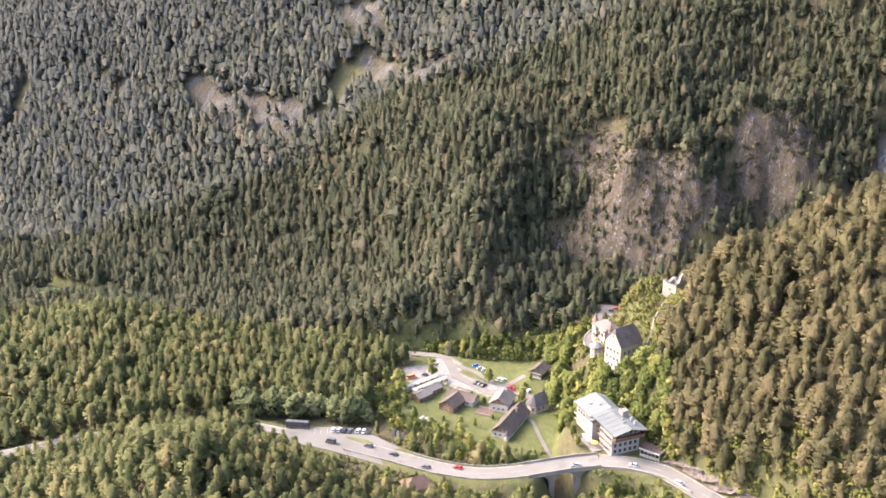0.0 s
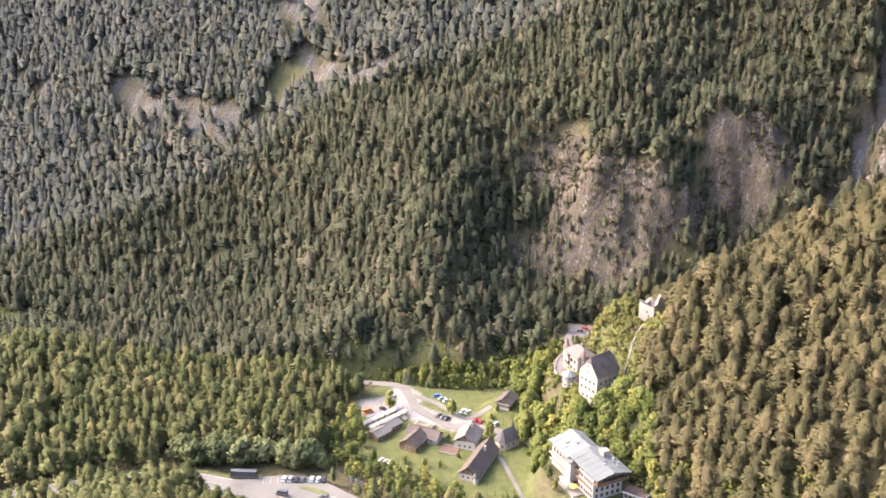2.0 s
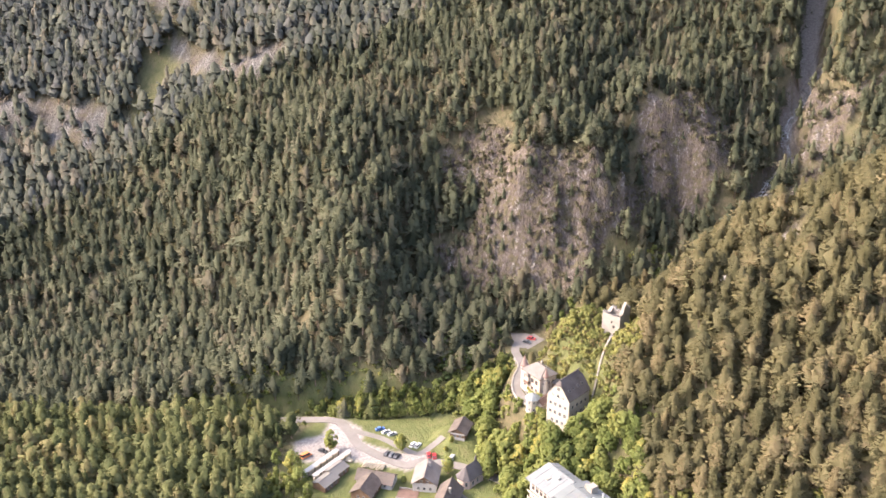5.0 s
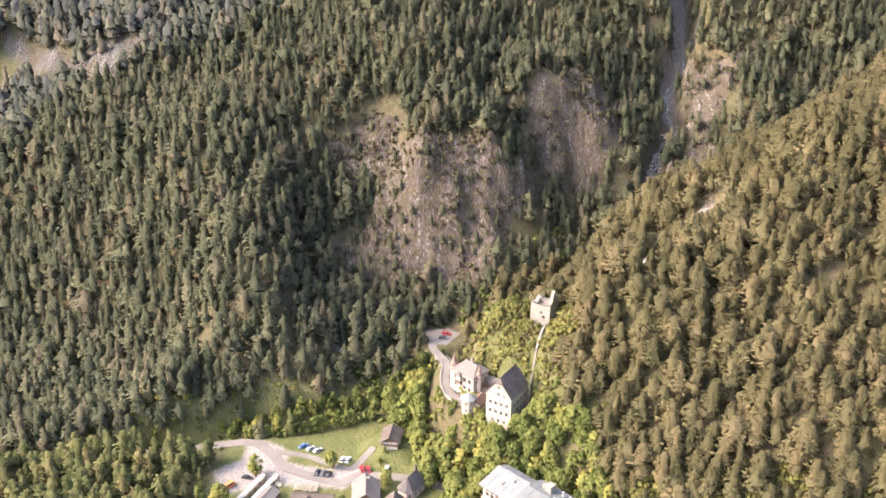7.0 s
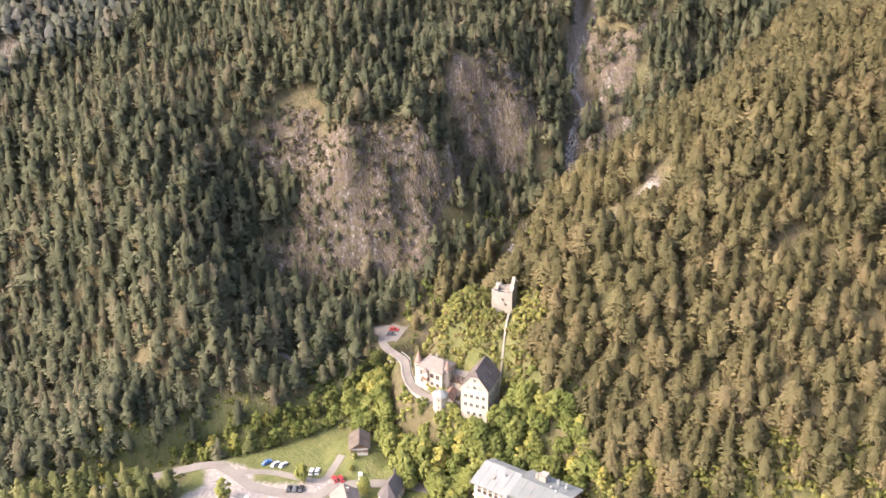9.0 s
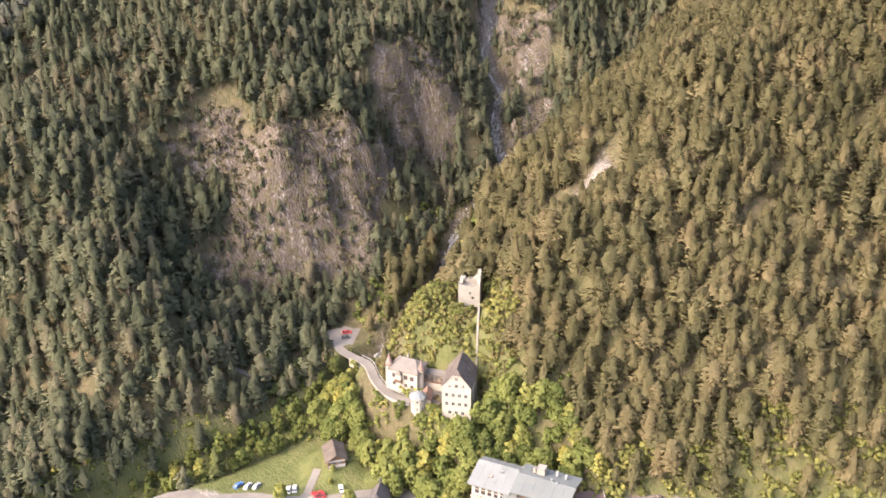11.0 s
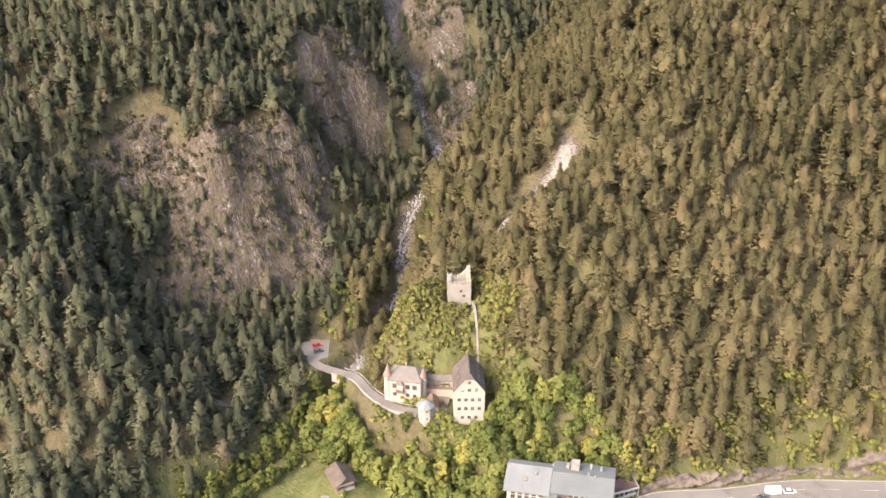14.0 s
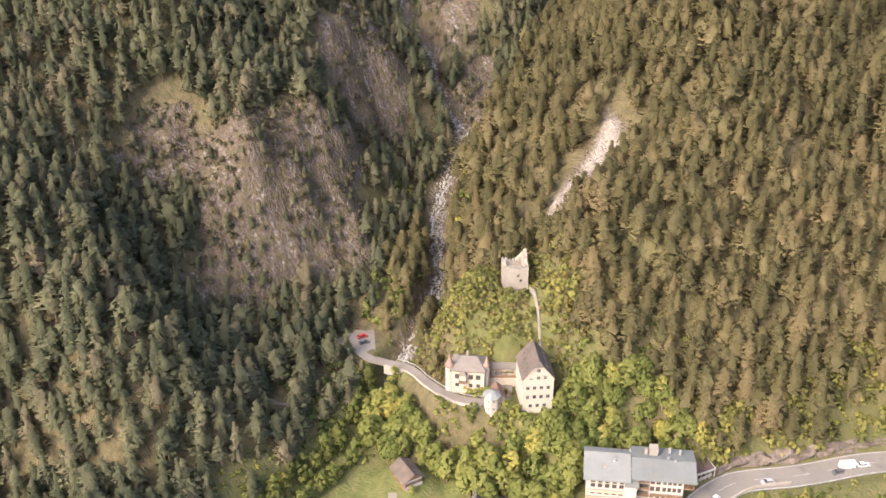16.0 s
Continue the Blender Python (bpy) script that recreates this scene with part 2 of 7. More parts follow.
# roads and lanes: (x, y, z)
ROAD_EAST = rounded([(210, 215, 6), (168, 270, 5), (143, 309, 4), (127, 337, 3.4), (113, 353.5, 3.2), (106.5, 361.5, 3), (101, 369.5, 3), (94.5, 377.5, 3), (87.5, 381.8, 2.9), (79.5, 385, 2.8), (69, 387, 2.4)])
ROAD_BRIDGE = rounded([(69, 387, 2.4), (58, 386, 1.8), (47, 384, 1.2), (37, 382.3, 0.5)])
ROAD_WEST = rounded([(37, 382.3, 0.5), (29.4, 381.6, 0), (16, 382.5, -1), (-2, 389, -2), (-20, 399.5, -3), (-33, 406, -3.4), (-50, 413.5, -3.5), (-72, 420, -3.5), (-95, 428, -4), (-125, 428, -5), (-175, 418, -7), (-260, 380, -9)])
CASTLE_LANE = rounded([(103, 531, 11), (93, 526, 11), (88.5, 519, 11.5), (87, 509, 13), (85.5, 498, 15), (80, 488, 16), (76.3, 478, 16.8), (75.8, 471, 17), (78, 464, 17), (82, 458, 17)])
PLAZA_LANE = rounded([(-60, 535, -14), (-30, 522, -11.5), (0, 512, -9.5), (6, 501, -8.6), (9, 488, -8.5), (17, 477, -8.5), (26, 468.5, -8.5), (33, 470, -8.5), (42, 466, -8.5), (54, 457.5, -8.5), (63, 446, -8), (68, 436, -6)])
MEADOW_LANE = rounded([(8, 500, -8.6), (19, 491, -8.4), (25, 483, -8.4), (32, 475.5, -8.5), (38, 478, -8.0), (45, 482, -6.0)])
FOOTPATH = rounded([(41, 448, -8.8), (45, 440, -9), (47.4, 426.5, -9), (50, 412, -9), (55, 398, -12)])
STREAM = rounded([(352, 712, 158), (322, 672, 131), (303, 645, 109), (298, 633, 101.5), (291, 620, 92), (273, 609, 80), (268, 599, 71), (266, 588, 66.5), (252, 579, 64), (241, 570, 59.5), (228, 558, 53), (219, 543.5, 47), (201, 540, 39), (180, 536, 31), (163, 528, 21.5), (147, 518, 16), (124, 512, 11.2), (106, 509.5, 6.5), (82, 508, 1), (55, 507, -6), (30, 512, -10), (5, 521, -13.5), (-40, 530, -16), (-90, 545, -20), (-160, 600, -25), (-300, 680, -30)])
FAN = [p for p in STREAM if p[2] > 93]
PARK_POLY = [(-71, 424), (-57.6, 425.5), (-47, 426), (-34, 421.5), (-23, 411.5), (-13, 403), (-2, 394.5), (2, 381), (-8, 385), (-19, 390), (-32, 396.5), (-50, 405.5), (-74, 415)]
VILLAGE_POLY = [(-22, 440), (5, 432), (25, 412), (52, 402), (62, 428), (66, 444), (76, 448), (70, 462), (60, 478), (60, 494), (45, 506), (20, 508), (2, 514), (-8, 514), (-22, 492), (-24, 470)]
PLAZA_POLY = [(-2, 516), (3, 515), (9.5, 506), (13, 497), (11, 491), (22, 480), (30, 477), (36, 474), (33, 468), (25, 465), (11, 474), (4, 478), (-14, 481), (-20, 490), (-19, 498), (-6, 500), (-2, 508)]
# castle ground, hotel ground and yards: centre, radius, height
PADS = [(88, 449, 9, 15.5), (83, 471, 7, 17), (82, 460, 5, 16.5), (96, 528, 10, 11), (76, 406, 17, 2.4), (69, 418, 7, 2.2), (84, 392, 8, 2.6), (116, 469.5, 5, 41.5), (52, 378, 7, -13), (52, 366, 9, -13), (82, 369, 7, -6), (52.5, 480.5, 6, -4.7), (61.5, 458.6, 2.5, -4.8), (66, 451.6, 2.5, -4.8)]
# hills and spurs: x, y, reach, height
HILLS = [(-98, 328, 44, 42), (-25, 335, 34, 2), (-125, 480, 45, 7.7), (20, 565, 22, 44), (20, 625, 32, 47), (78, 572, 18, 5.6), (112, 582, 15, 38), (195, 588, 18, 34),
         (150, 575, 18, 25), (110, 650, 45, 30), (-10, 700, 60, -6), (-190, 540, 40, 13), (-150, 620, 50, -8), (70, 535, 20, 16), (125, 540, 18, 19), (270, 600, 25, -20),
         (160, 370, 25, 9), (240, 375, 30, -20), (130, 430, 20, 20)]
# ribs and hollows of the slopes, above and round the cliffs
FOLDS = [(-12, 682, 42, 34), (140, 620, 28, 22), (210, 490, 28, 19), (190, 570, 12, -18), (290, 572, 18, 15), (-30, 540, 18, 14), (40, 600, 18, 9),
         (120, 430, 12, -9), (300, 632, 12, 9), (230, 430, 12, 9), (30, 530, 12, 8), (110, 590, 12, -4), (160, 440, 18, -4), (180, 600, 12, 9), (146, 574, 8, 10), (170, 580, 10, -6), (185, 522, 14, 8), (105, 485, 8, 13), (97, 485, 6, 8), (115, 484, 6, 5)]


def soft_max(a, b, k):
    return np.maximum(a, b) + np.log1p(np.exp(-k * np.abs(a - b))) / k


def ground(x, y):
    """Height of the ground."""
    x, y = np.asarray(x, float), np.asarray(y, float)
    valley = -10 + 0.026 * x - 0.034 * (y - 450)
    far = -47.5 + 0.418 * x + 0.757 * (y - 550)
    east = 56.5 + 0.9 * (x - 150) + 0.4 * (y - 400)
    north = 72 + 0.44 * (x - 190) - 0.71 * (y - 470)
    right = -soft_max(-east, -north, 0.12)
    h = soft_max(soft_max(np.maximum(valley, -60), far, 0.12), right, 0.12)
    for bx, by, r, a in HILLS + FOLDS:
        h = h + a * np.exp(-((x - bx) ** 2 + (y - by) ** 2) / (2 * r * r))
    d = np.hypot(x - 112, y - 467)
    h = h + 9 * np.exp(-(d / 13) ** 2)
    steep = smooth(20, 60, h)
    h = h + steep * (5 * vnoise(x, y, 42, 1) + 3 * vnoise(x, y, 17, 2)) + 0.8 * vnoise(x, y, 9, 3)
    rockiness = rock_share(x, y)
    c, d = 0.88 * x - 0.47 * y, 0.47 * x + 0.88 * y
    h = h + rockiness * (4.5 * np.abs(vnoise(x, y, 13, 4)) + 2.5 * vnoise(x, y, 7, 5) + 1.8 * vnoise(x, y, 3.4, 6) + 3.0 * np.abs(vnoise(c, d / 4, 5.5, 13)) - 1.2)
    d = inside(VILLAGE_POLY, x, y)
    w = smooth(-14, 2, d)
    h = h * (1 - w) + w * (-9.2 + 0.06 * np.maximum(0, x - 40) + 0.1 * vnoise(x, y, 6, 7))
    for px, py, r, z in PADS:
        w = smooth(r + 9, r, np.hypot(x - px, y - py))
        h = h * (1 - w) + z * w
    w = smooth(-7, 0.5, inside(PARK_POLY, x, y))
    h = h * (1 - w) - 3.75 * w
    uphill = (x > np.interp(y, [215, 270, 309, 337, 353.5, 361.5, 369.5, 377.5, 382], [210, 168, 143, 127, 113, 106.5, 101, 94.5, 87.5])) & (y < 380)
    for line, half, blend, drop in ((ROAD_EAST, 6, np.where(uphill, 9, 7), 0.3), (ROAD_WEST, 5.5, 8, 0.3), (CASTLE_LANE, 2.4, 5, 0.25), (PLAZA_LANE, 3, 6, 0.25), (MEADOW_LANE, 2, 4, 0.2), (FOOTPATH, 1.4, 3, 0.2), (FAN, 4.0, 10, -1.2), (STREAM, 1.8, 7, 0.8)):
        dd, z = along(line[::2] + [line[-1]], x, y)
        w = smooth(half + blend, half, dd)
        h = h * (1 - w) + (z - drop) * w
    return h


# bare rock: outlines on the plan
ROCKS = [[(91, 626), (109, 614), (120, 592), (134, 580), (146, 573), (152, 562), (145, 552), (131, 541), (113, 551), (95, 562), (83, 569), (72, 580), (70, 589), (84, 592), (88, 597), (80, 608), (79, 618)],
         [(176, 604), (190, 600), (206, 608), (224, 606), (230, 592), (226, 576), (212, 564), (193, 565), (174, 568), (158, 564), (156, 572), (167, 587), (168, 597)],
         [(288, 616), (284, 600), (297, 589), (318, 588), (306, 578), (281, 565), (268, 556), (256, 568), (262, 584), (276, 603)],
         [(270, 559), (268, 549), (240, 541), (226, 543), (228, 550), (238, 559), (259, 564)],
         [(184, 452), (189, 463), (179, 466), (169, 469), (155, 472), (140, 471), (141, 464), (162, 460), (179, 453)],
         [(292, 476), (258, 466), (228, 463), (226, 456), (257, 460), (286, 468)],
         [(166, 513), (162, 505), (152, 499), (155, 506)]]
CRAGS = [[(-84, 848), (-69, 842), (-45, 818), (-43, 800), (-58, 808), (-74, 829)],
         [(-56, 792), (-31, 766), (-7, 750), (13, 743), (5, 722), (-23, 731), (-43, 757)],
         [(-198, 832), (-177, 815), (-141, 788), (-110, 768), (-88, 744), (-109, 744), (-138, 764), (-169, 780), (-190, 808)],
         [(-283, 884), (-271, 873), (-249, 850), (-236, 826), (-249, 832), (-271, 861)],
         [(-228, 880), (-215, 868), (-203, 848), (-214, 857)],
         [(-225, 819), (-210, 808), (-195, 785), (-205, 789)],
         [(-361, 906), (-349, 897), (-347, 854), (-359, 858), (-360, 880)]]


SCAR = ROCKS[4]
FOOT_POLY = [(46, 514), (84, 511), (100, 514), (104, 540), (86, 552), (66, 545), (50, 534)]
GRASS_GULLY = [(-55, 790), (-75, 784), (-86, 746), (-68, 748), (-51, 768)]
THIN_WOOD = [(195, 462), (245, 476), (262, 520), (228, 512), (205, 500), (186, 489), (184, 468)]


def crag_share(x, y, broken=True):
    """Pale limestone bands high on the far slope."""
    s = np.zeros(np.shape(x))
    near = (x > -380) & (x < 30) & (y > 700) & (y < 920)
    xn, yn = x[near], y[near]
    best = np.zeros(xn.shape)
    for poly in CRAGS:
        best = np.maximum(best, smooth(-3, 3, inside(poly, xn, yn) + 5 * vnoise(xn, yn, 11, 9)))
    if broken:
        best = best * smooth(-0.55, 0.05, vnoise(0.88 * xn - 0.47 * yn, (0.47 * xn + 0.88 * yn) / 3, 8, 15))
    s[near] = best
    return s


def rock_share(x, y):
    s = np.zeros(np.shape(x))
    near = (x > -380) & (x < 330) & (y > 300) & (y < 920)
    xn, yn = x[near], y[near]
    rag = 9 * vnoise(xn, yn, 19, 8) + 4 * vnoise(xn, yn, 6, 9)
    best = np.zeros(xn.shape)
    for k, poly in enumerate(ROCKS):
        r = rag * (1.0 if k < 2 else 0.3 if k == 4 else 0.45)
        best = np.maximum(best, smooth(-1.5, 2.5, inside(poly, xn, yn) + r))
    s[near] = best
    return s


def mesh_object(name, verts, faces, mats, parent=None, smooth_faces=False, mat_index=None, attributes=None, normals=None):
    """A mesh object from arrays of points and faces of equal size."""
    verts, faces = np.asarray(verts, np.float32), np.asarray(faces, np.int32)
    me = bpy.data.meshes.new(name)
    k = faces.shape[1]
    me.vertices.add(len(verts))
    me.vertices.foreach_set("co", verts.ravel())
    me.loops.add(faces.size)
    me.loops.foreach_set("vertex_index", faces.ravel())
    me.polygons.add(len(faces))
    me.polygons.foreach_set("loop_start", np.arange(0, faces.size, k, dtype=np.int32))
    if mat_index is not None:
        me.polygons.foreach_set("material_index", np.asarray(mat_index, np.int32))
    if smooth_faces:
        me.polygons.foreach_set("use_smooth", np.ones(len(faces), bool))
    for m in mats:
        me.materials.append(m)
    for key, values in (attributes or {}).items():
        me.attributes.new(key, "FLOAT", "POINT").data.foreach_set("value", np.asarray(values, np.float32))
    if normals is not None:
        nn = np.asarray(normals, np.float32)
        nn = nn / np.maximum(np.linalg.norm(nn, axis=1), 1e-6)[:, None]
        me.attributes.new("custom_normal", "FLOAT_VECTOR", "POINT").data.foreach_set("vector", nn.ravel())
    me.update(calc_edges=True)
    ob = new(name, me)
    if parent:
        ob.parent = parent
    return ob


def ground_material():
    m = bpy.data.materials.new("hillside")
    m.use_nodes = True
    n, l = m.node_tree.nodes, m.node_tree.links
    b = n["Principled BSDF"]
    b.inputs["Roughness"].default_value, b.inputs["Specular IOR Level"].default_value = 0.9, 0.2
    pos = n.new("ShaderNodeNewGeometry")

    def noise_at(scale, detail=5, stretch=None):
        t = n.new("ShaderNodeTexNoise")
        t.inputs["Scale"].default_value, t.inputs["Detail"].default_value, t.inputs["Roughness"].default_value = scale, detail, 0.6
        if stretch:
            mp = n.new("ShaderNodeMapping")
            mp.inputs["Scale"].default_value = stretch
            l.new(pos.outputs["Position"], mp.inputs[0])
            l.new(mp.outputs[0], t.inputs["Vector"])
        else:
            l.new(pos.outputs["Position"], t.inputs["Vector"])
        return t.outputs[0]

    def ramp(fac, *stops):
        r = n.new("ShaderNodeValToRGB")
        e = r.color_ramp.elements
        while len(e) < len(stops):
            e.new(0.5)
        for q, (p, c) in zip(e, stops):
            q.position, q.color = p, (*c, 1)
        l.new(fac, r.inputs[0])
        return r.outputs[0]

    def mix(fac, a, c):
        x = n.new("ShaderNodeMix")
        x.data_type = "RGBA"
        l.new(fac, x.inputs[0])
        l.new(a, x.inputs[6])
        l.new(c, x.inputs[7])
        return x.outputs[2]

    def share(name):
        a = n.new("ShaderNodeAttribute")
        a.attribute_name = name
        return a.outputs["Fac"]
    forest = ramp(noise_at(0.4, 9), (0.3, (0.066, 0.058, 0.029)), (0.5, (0.098, 0.083, 0.043)), (0.7, (0.140, 0.108, 0.066)))
    grass = ramp(noise_at(0.22, 8), (0.3, (0.078, 0.088, 0.027)), (0.5, (0.105, 0.112, 0.038)), (0.7, (0.14, 0.128, 0.055)))
    fall = n.new("ShaderNodeMapping")              # stretched down the slope
    fall.vector_type = "TEXTURE"
    fall.inputs["Rotation"].default_value = (0, 0, radians(-28))
    fall.inputs["Scale"].default_value = (1, 7, 7)
    l.new(pos.outputs["Position"], fall.inputs[0])
    runs = n.new("ShaderNodeTexNoise")
    runs.inputs["Scale"].default_value, runs.inputs["Detail"].default_value, runs.inputs["Roughness"].default_value = 0.28, 9, 0.62
    l.new(fall.outputs[0], runs.inputs["Vector"])
    strata = n.new("ShaderNodeMix")
    strata.inputs[0].default_value = 0.5
    l.new(runs.outputs[0], strata.inputs[2])
    l.new(noise_at(0.9, 10, (1.3, 0.8, 0.7)), strata.inputs[3])
    rock = ramp(strata.outputs[0], (0.36, (0.042, 0.032, 0.024)), (0.45, (0.098, 0.076, 0.060)), (0.55, (0.138, 0.112, 0.092)), (0.64, (0.30, 0.268, 0.238)))
    tuft = noise_at(0.33, 9)
    tr = n.new("ShaderNodeMapRange")
    tr.inputs[1].default_value, tr.inputs[2].default_value = 0.48, 0.58
    l.new(tuft, tr.inputs[0])
    rocky = mix(tr.outputs[0], rock, ramp(noise_at(0.5), (0.3, (0.075, 0.066, 0.036)), (0.7, (0.125, 0.100, 0.062))))
    gravel = ramp(noise_at(0.9, 8), (0.3, (0.19, 0.165, 0.142)), (0.7, (0.35, 0.31, 0.278)))
    c = mix(share("grass"), forest, grass)
    c = mix(share("rock"), c, rocky)
    c = mix(share("gravel"), c, gravel)
    c = mix(share("crag"), c, ramp(strata.outputs[0], (0.40, (0.075, 0.068, 0.058)), (0.52, (0.125, 0.114, 0.102)), (0.64, (0.27, 0.25, 0.232))))
    c = mix(share("field"), c, ramp(noise_at(0.1), (0.3, (0.10, 0.17, 0.04)), (0.7, (0.14, 0.21, 0.06))))
    l.new(c, b.inputs["Base Color"])
    bp = n.new("ShaderNodeBump")
    bp.inputs["Strength"].default_value = 1.0
    deep = n.new("ShaderNodeMath")
    deep.operation = "MULTIPLY_ADD"
    deep.inputs[1].default_value, deep.inputs[2].default_value = 1.7, 0.7
    l.new(share("rock"), deep.inputs[0])
    l.new(deep.outputs[0], bp.inputs["Distance"])
    l.new(noise_at(0.7, 10, (1.2, 0.8, 0.5)), bp.inputs["Height"])
    l.new(bp.outputs[0], b.inputs["Normal"])
    return m


def axis_steps(lo, hi, fine, a, b):
    """Grid lines: even steps of `fine` from lo to hi, then widening to a and b."""
    mid = list(np.arange(lo, hi + fine, fine))
    left, right, s = [], [], fine
    p = lo
    while p > a:
        s *= 1.05
        p -= s
        left.append(p)
    p, s = mid[-1], fine
    while p < b:
        s *= 1.05
        p += s
        right.append(p)
    return np.array(left[::-1] + mid + right)


def build_ground():
    xs, ys = axis_steps(-60, 310, 1.7, -4000, 4000), axis_steps(370, 650, 1.7, -3000, 4500)
    X, Y = np.meshgrid(xs, ys)
    x, y = X.ravel(), Y.ravel()
    z = ground(x, y)
    nx, ny = len(xs), len(ys)
    i = np.arange(nx * ny).reshape(ny, nx)
    quads = np.stack([i[:-1, :-1].ravel(), i[:-1, 1:].ravel(), i[1:, 1:].ravel(), i[1:, :-1].ravel()], 1)
    rag = 1.5 * vnoise(x, y, 7, 11) + 1.0 * vnoise(x, y, 3, 12)
    grass = smooth(-3, 3, inside(VILLAGE_POLY, x, y) + rag)
    knoll = smooth(26, 16, np.hypot(x - 103, (y - 466)) + 2 * rag) * 0.8
    bank = np.maximum(smooth(14, 5, along(ROAD_WEST[::3], x, y)[0] + rag) * 0.8, smooth(24, 8, along(ROAD_EAST[::3], x, y)[0] + 2 * rag) * 0.6)
    thin = np.maximum(smooth(0.2, 0.6, vnoise(x, y, 38, 14)) * 0.25, np.maximum(0.5 * smooth(-4, 4, inside(GRASS_GULLY, x, y) + 2 * rag), 0.08 * smooth(-8, 6, inside(THIN_WOOD, x, y) + 3 * rag)))
    wood = smooth(30, 15, np.hypot((x - 84) / 1.2, y - 432) + 2 * rag) * 0.7
    meads = smooth(16, 6, along(STREAM[::2], x, y)[0]) * smooth(9, 0, along(STREAM[::2], x, y)[1]) * 0.8
    grass = np.maximum.reduce([grass, knoll, bank, thin, wood, meads])
    rock, crag = rock_share(x, y), crag_share(x, y)
    rock = np.maximum(rock, crag_share(x, y, False))
    field = smooth(1.1, 0.9, np.hypot((x + 240) / 34, (y - 632) / 15))
    rock = np.maximum(rock, smooth(7.5, 3.5, along(STREAM[::2], x, y)[0] + rag) * 0.9 * smooth(0, 9, along(STREAM[::2], x, y)[1]))
    ds, zs = along(STREAM[::2], x, y)
    gravel = np.maximum.reduce([smooth(-0.8, 0.8, inside(PLAZA_POLY, x, y) + 0.5 * rag), smooth(-1.5, 1.5, inside(SCAR, x, y) - 1.2 + 1.2 * rag), smooth(5.5, 2.0, ds + 2.2 * rag) * smooth(62, 80, zs) * 0.8, smooth(8, 4.5, along(FAN[::2], x, y)[0] + 1.5 * rag)])
    ob = mesh_object("ground", np.stack([x, y, z], 1), quads, [ground_material()], smooth_faces=True, attributes=dict(grass=grass, rock=rock, gravel=gravel, crag=crag, field=field))
    return tagged(ob, "steep forested mountain valley with meadow, gravel yard and cliffs", "terrain", kind="structure")


build_ground()


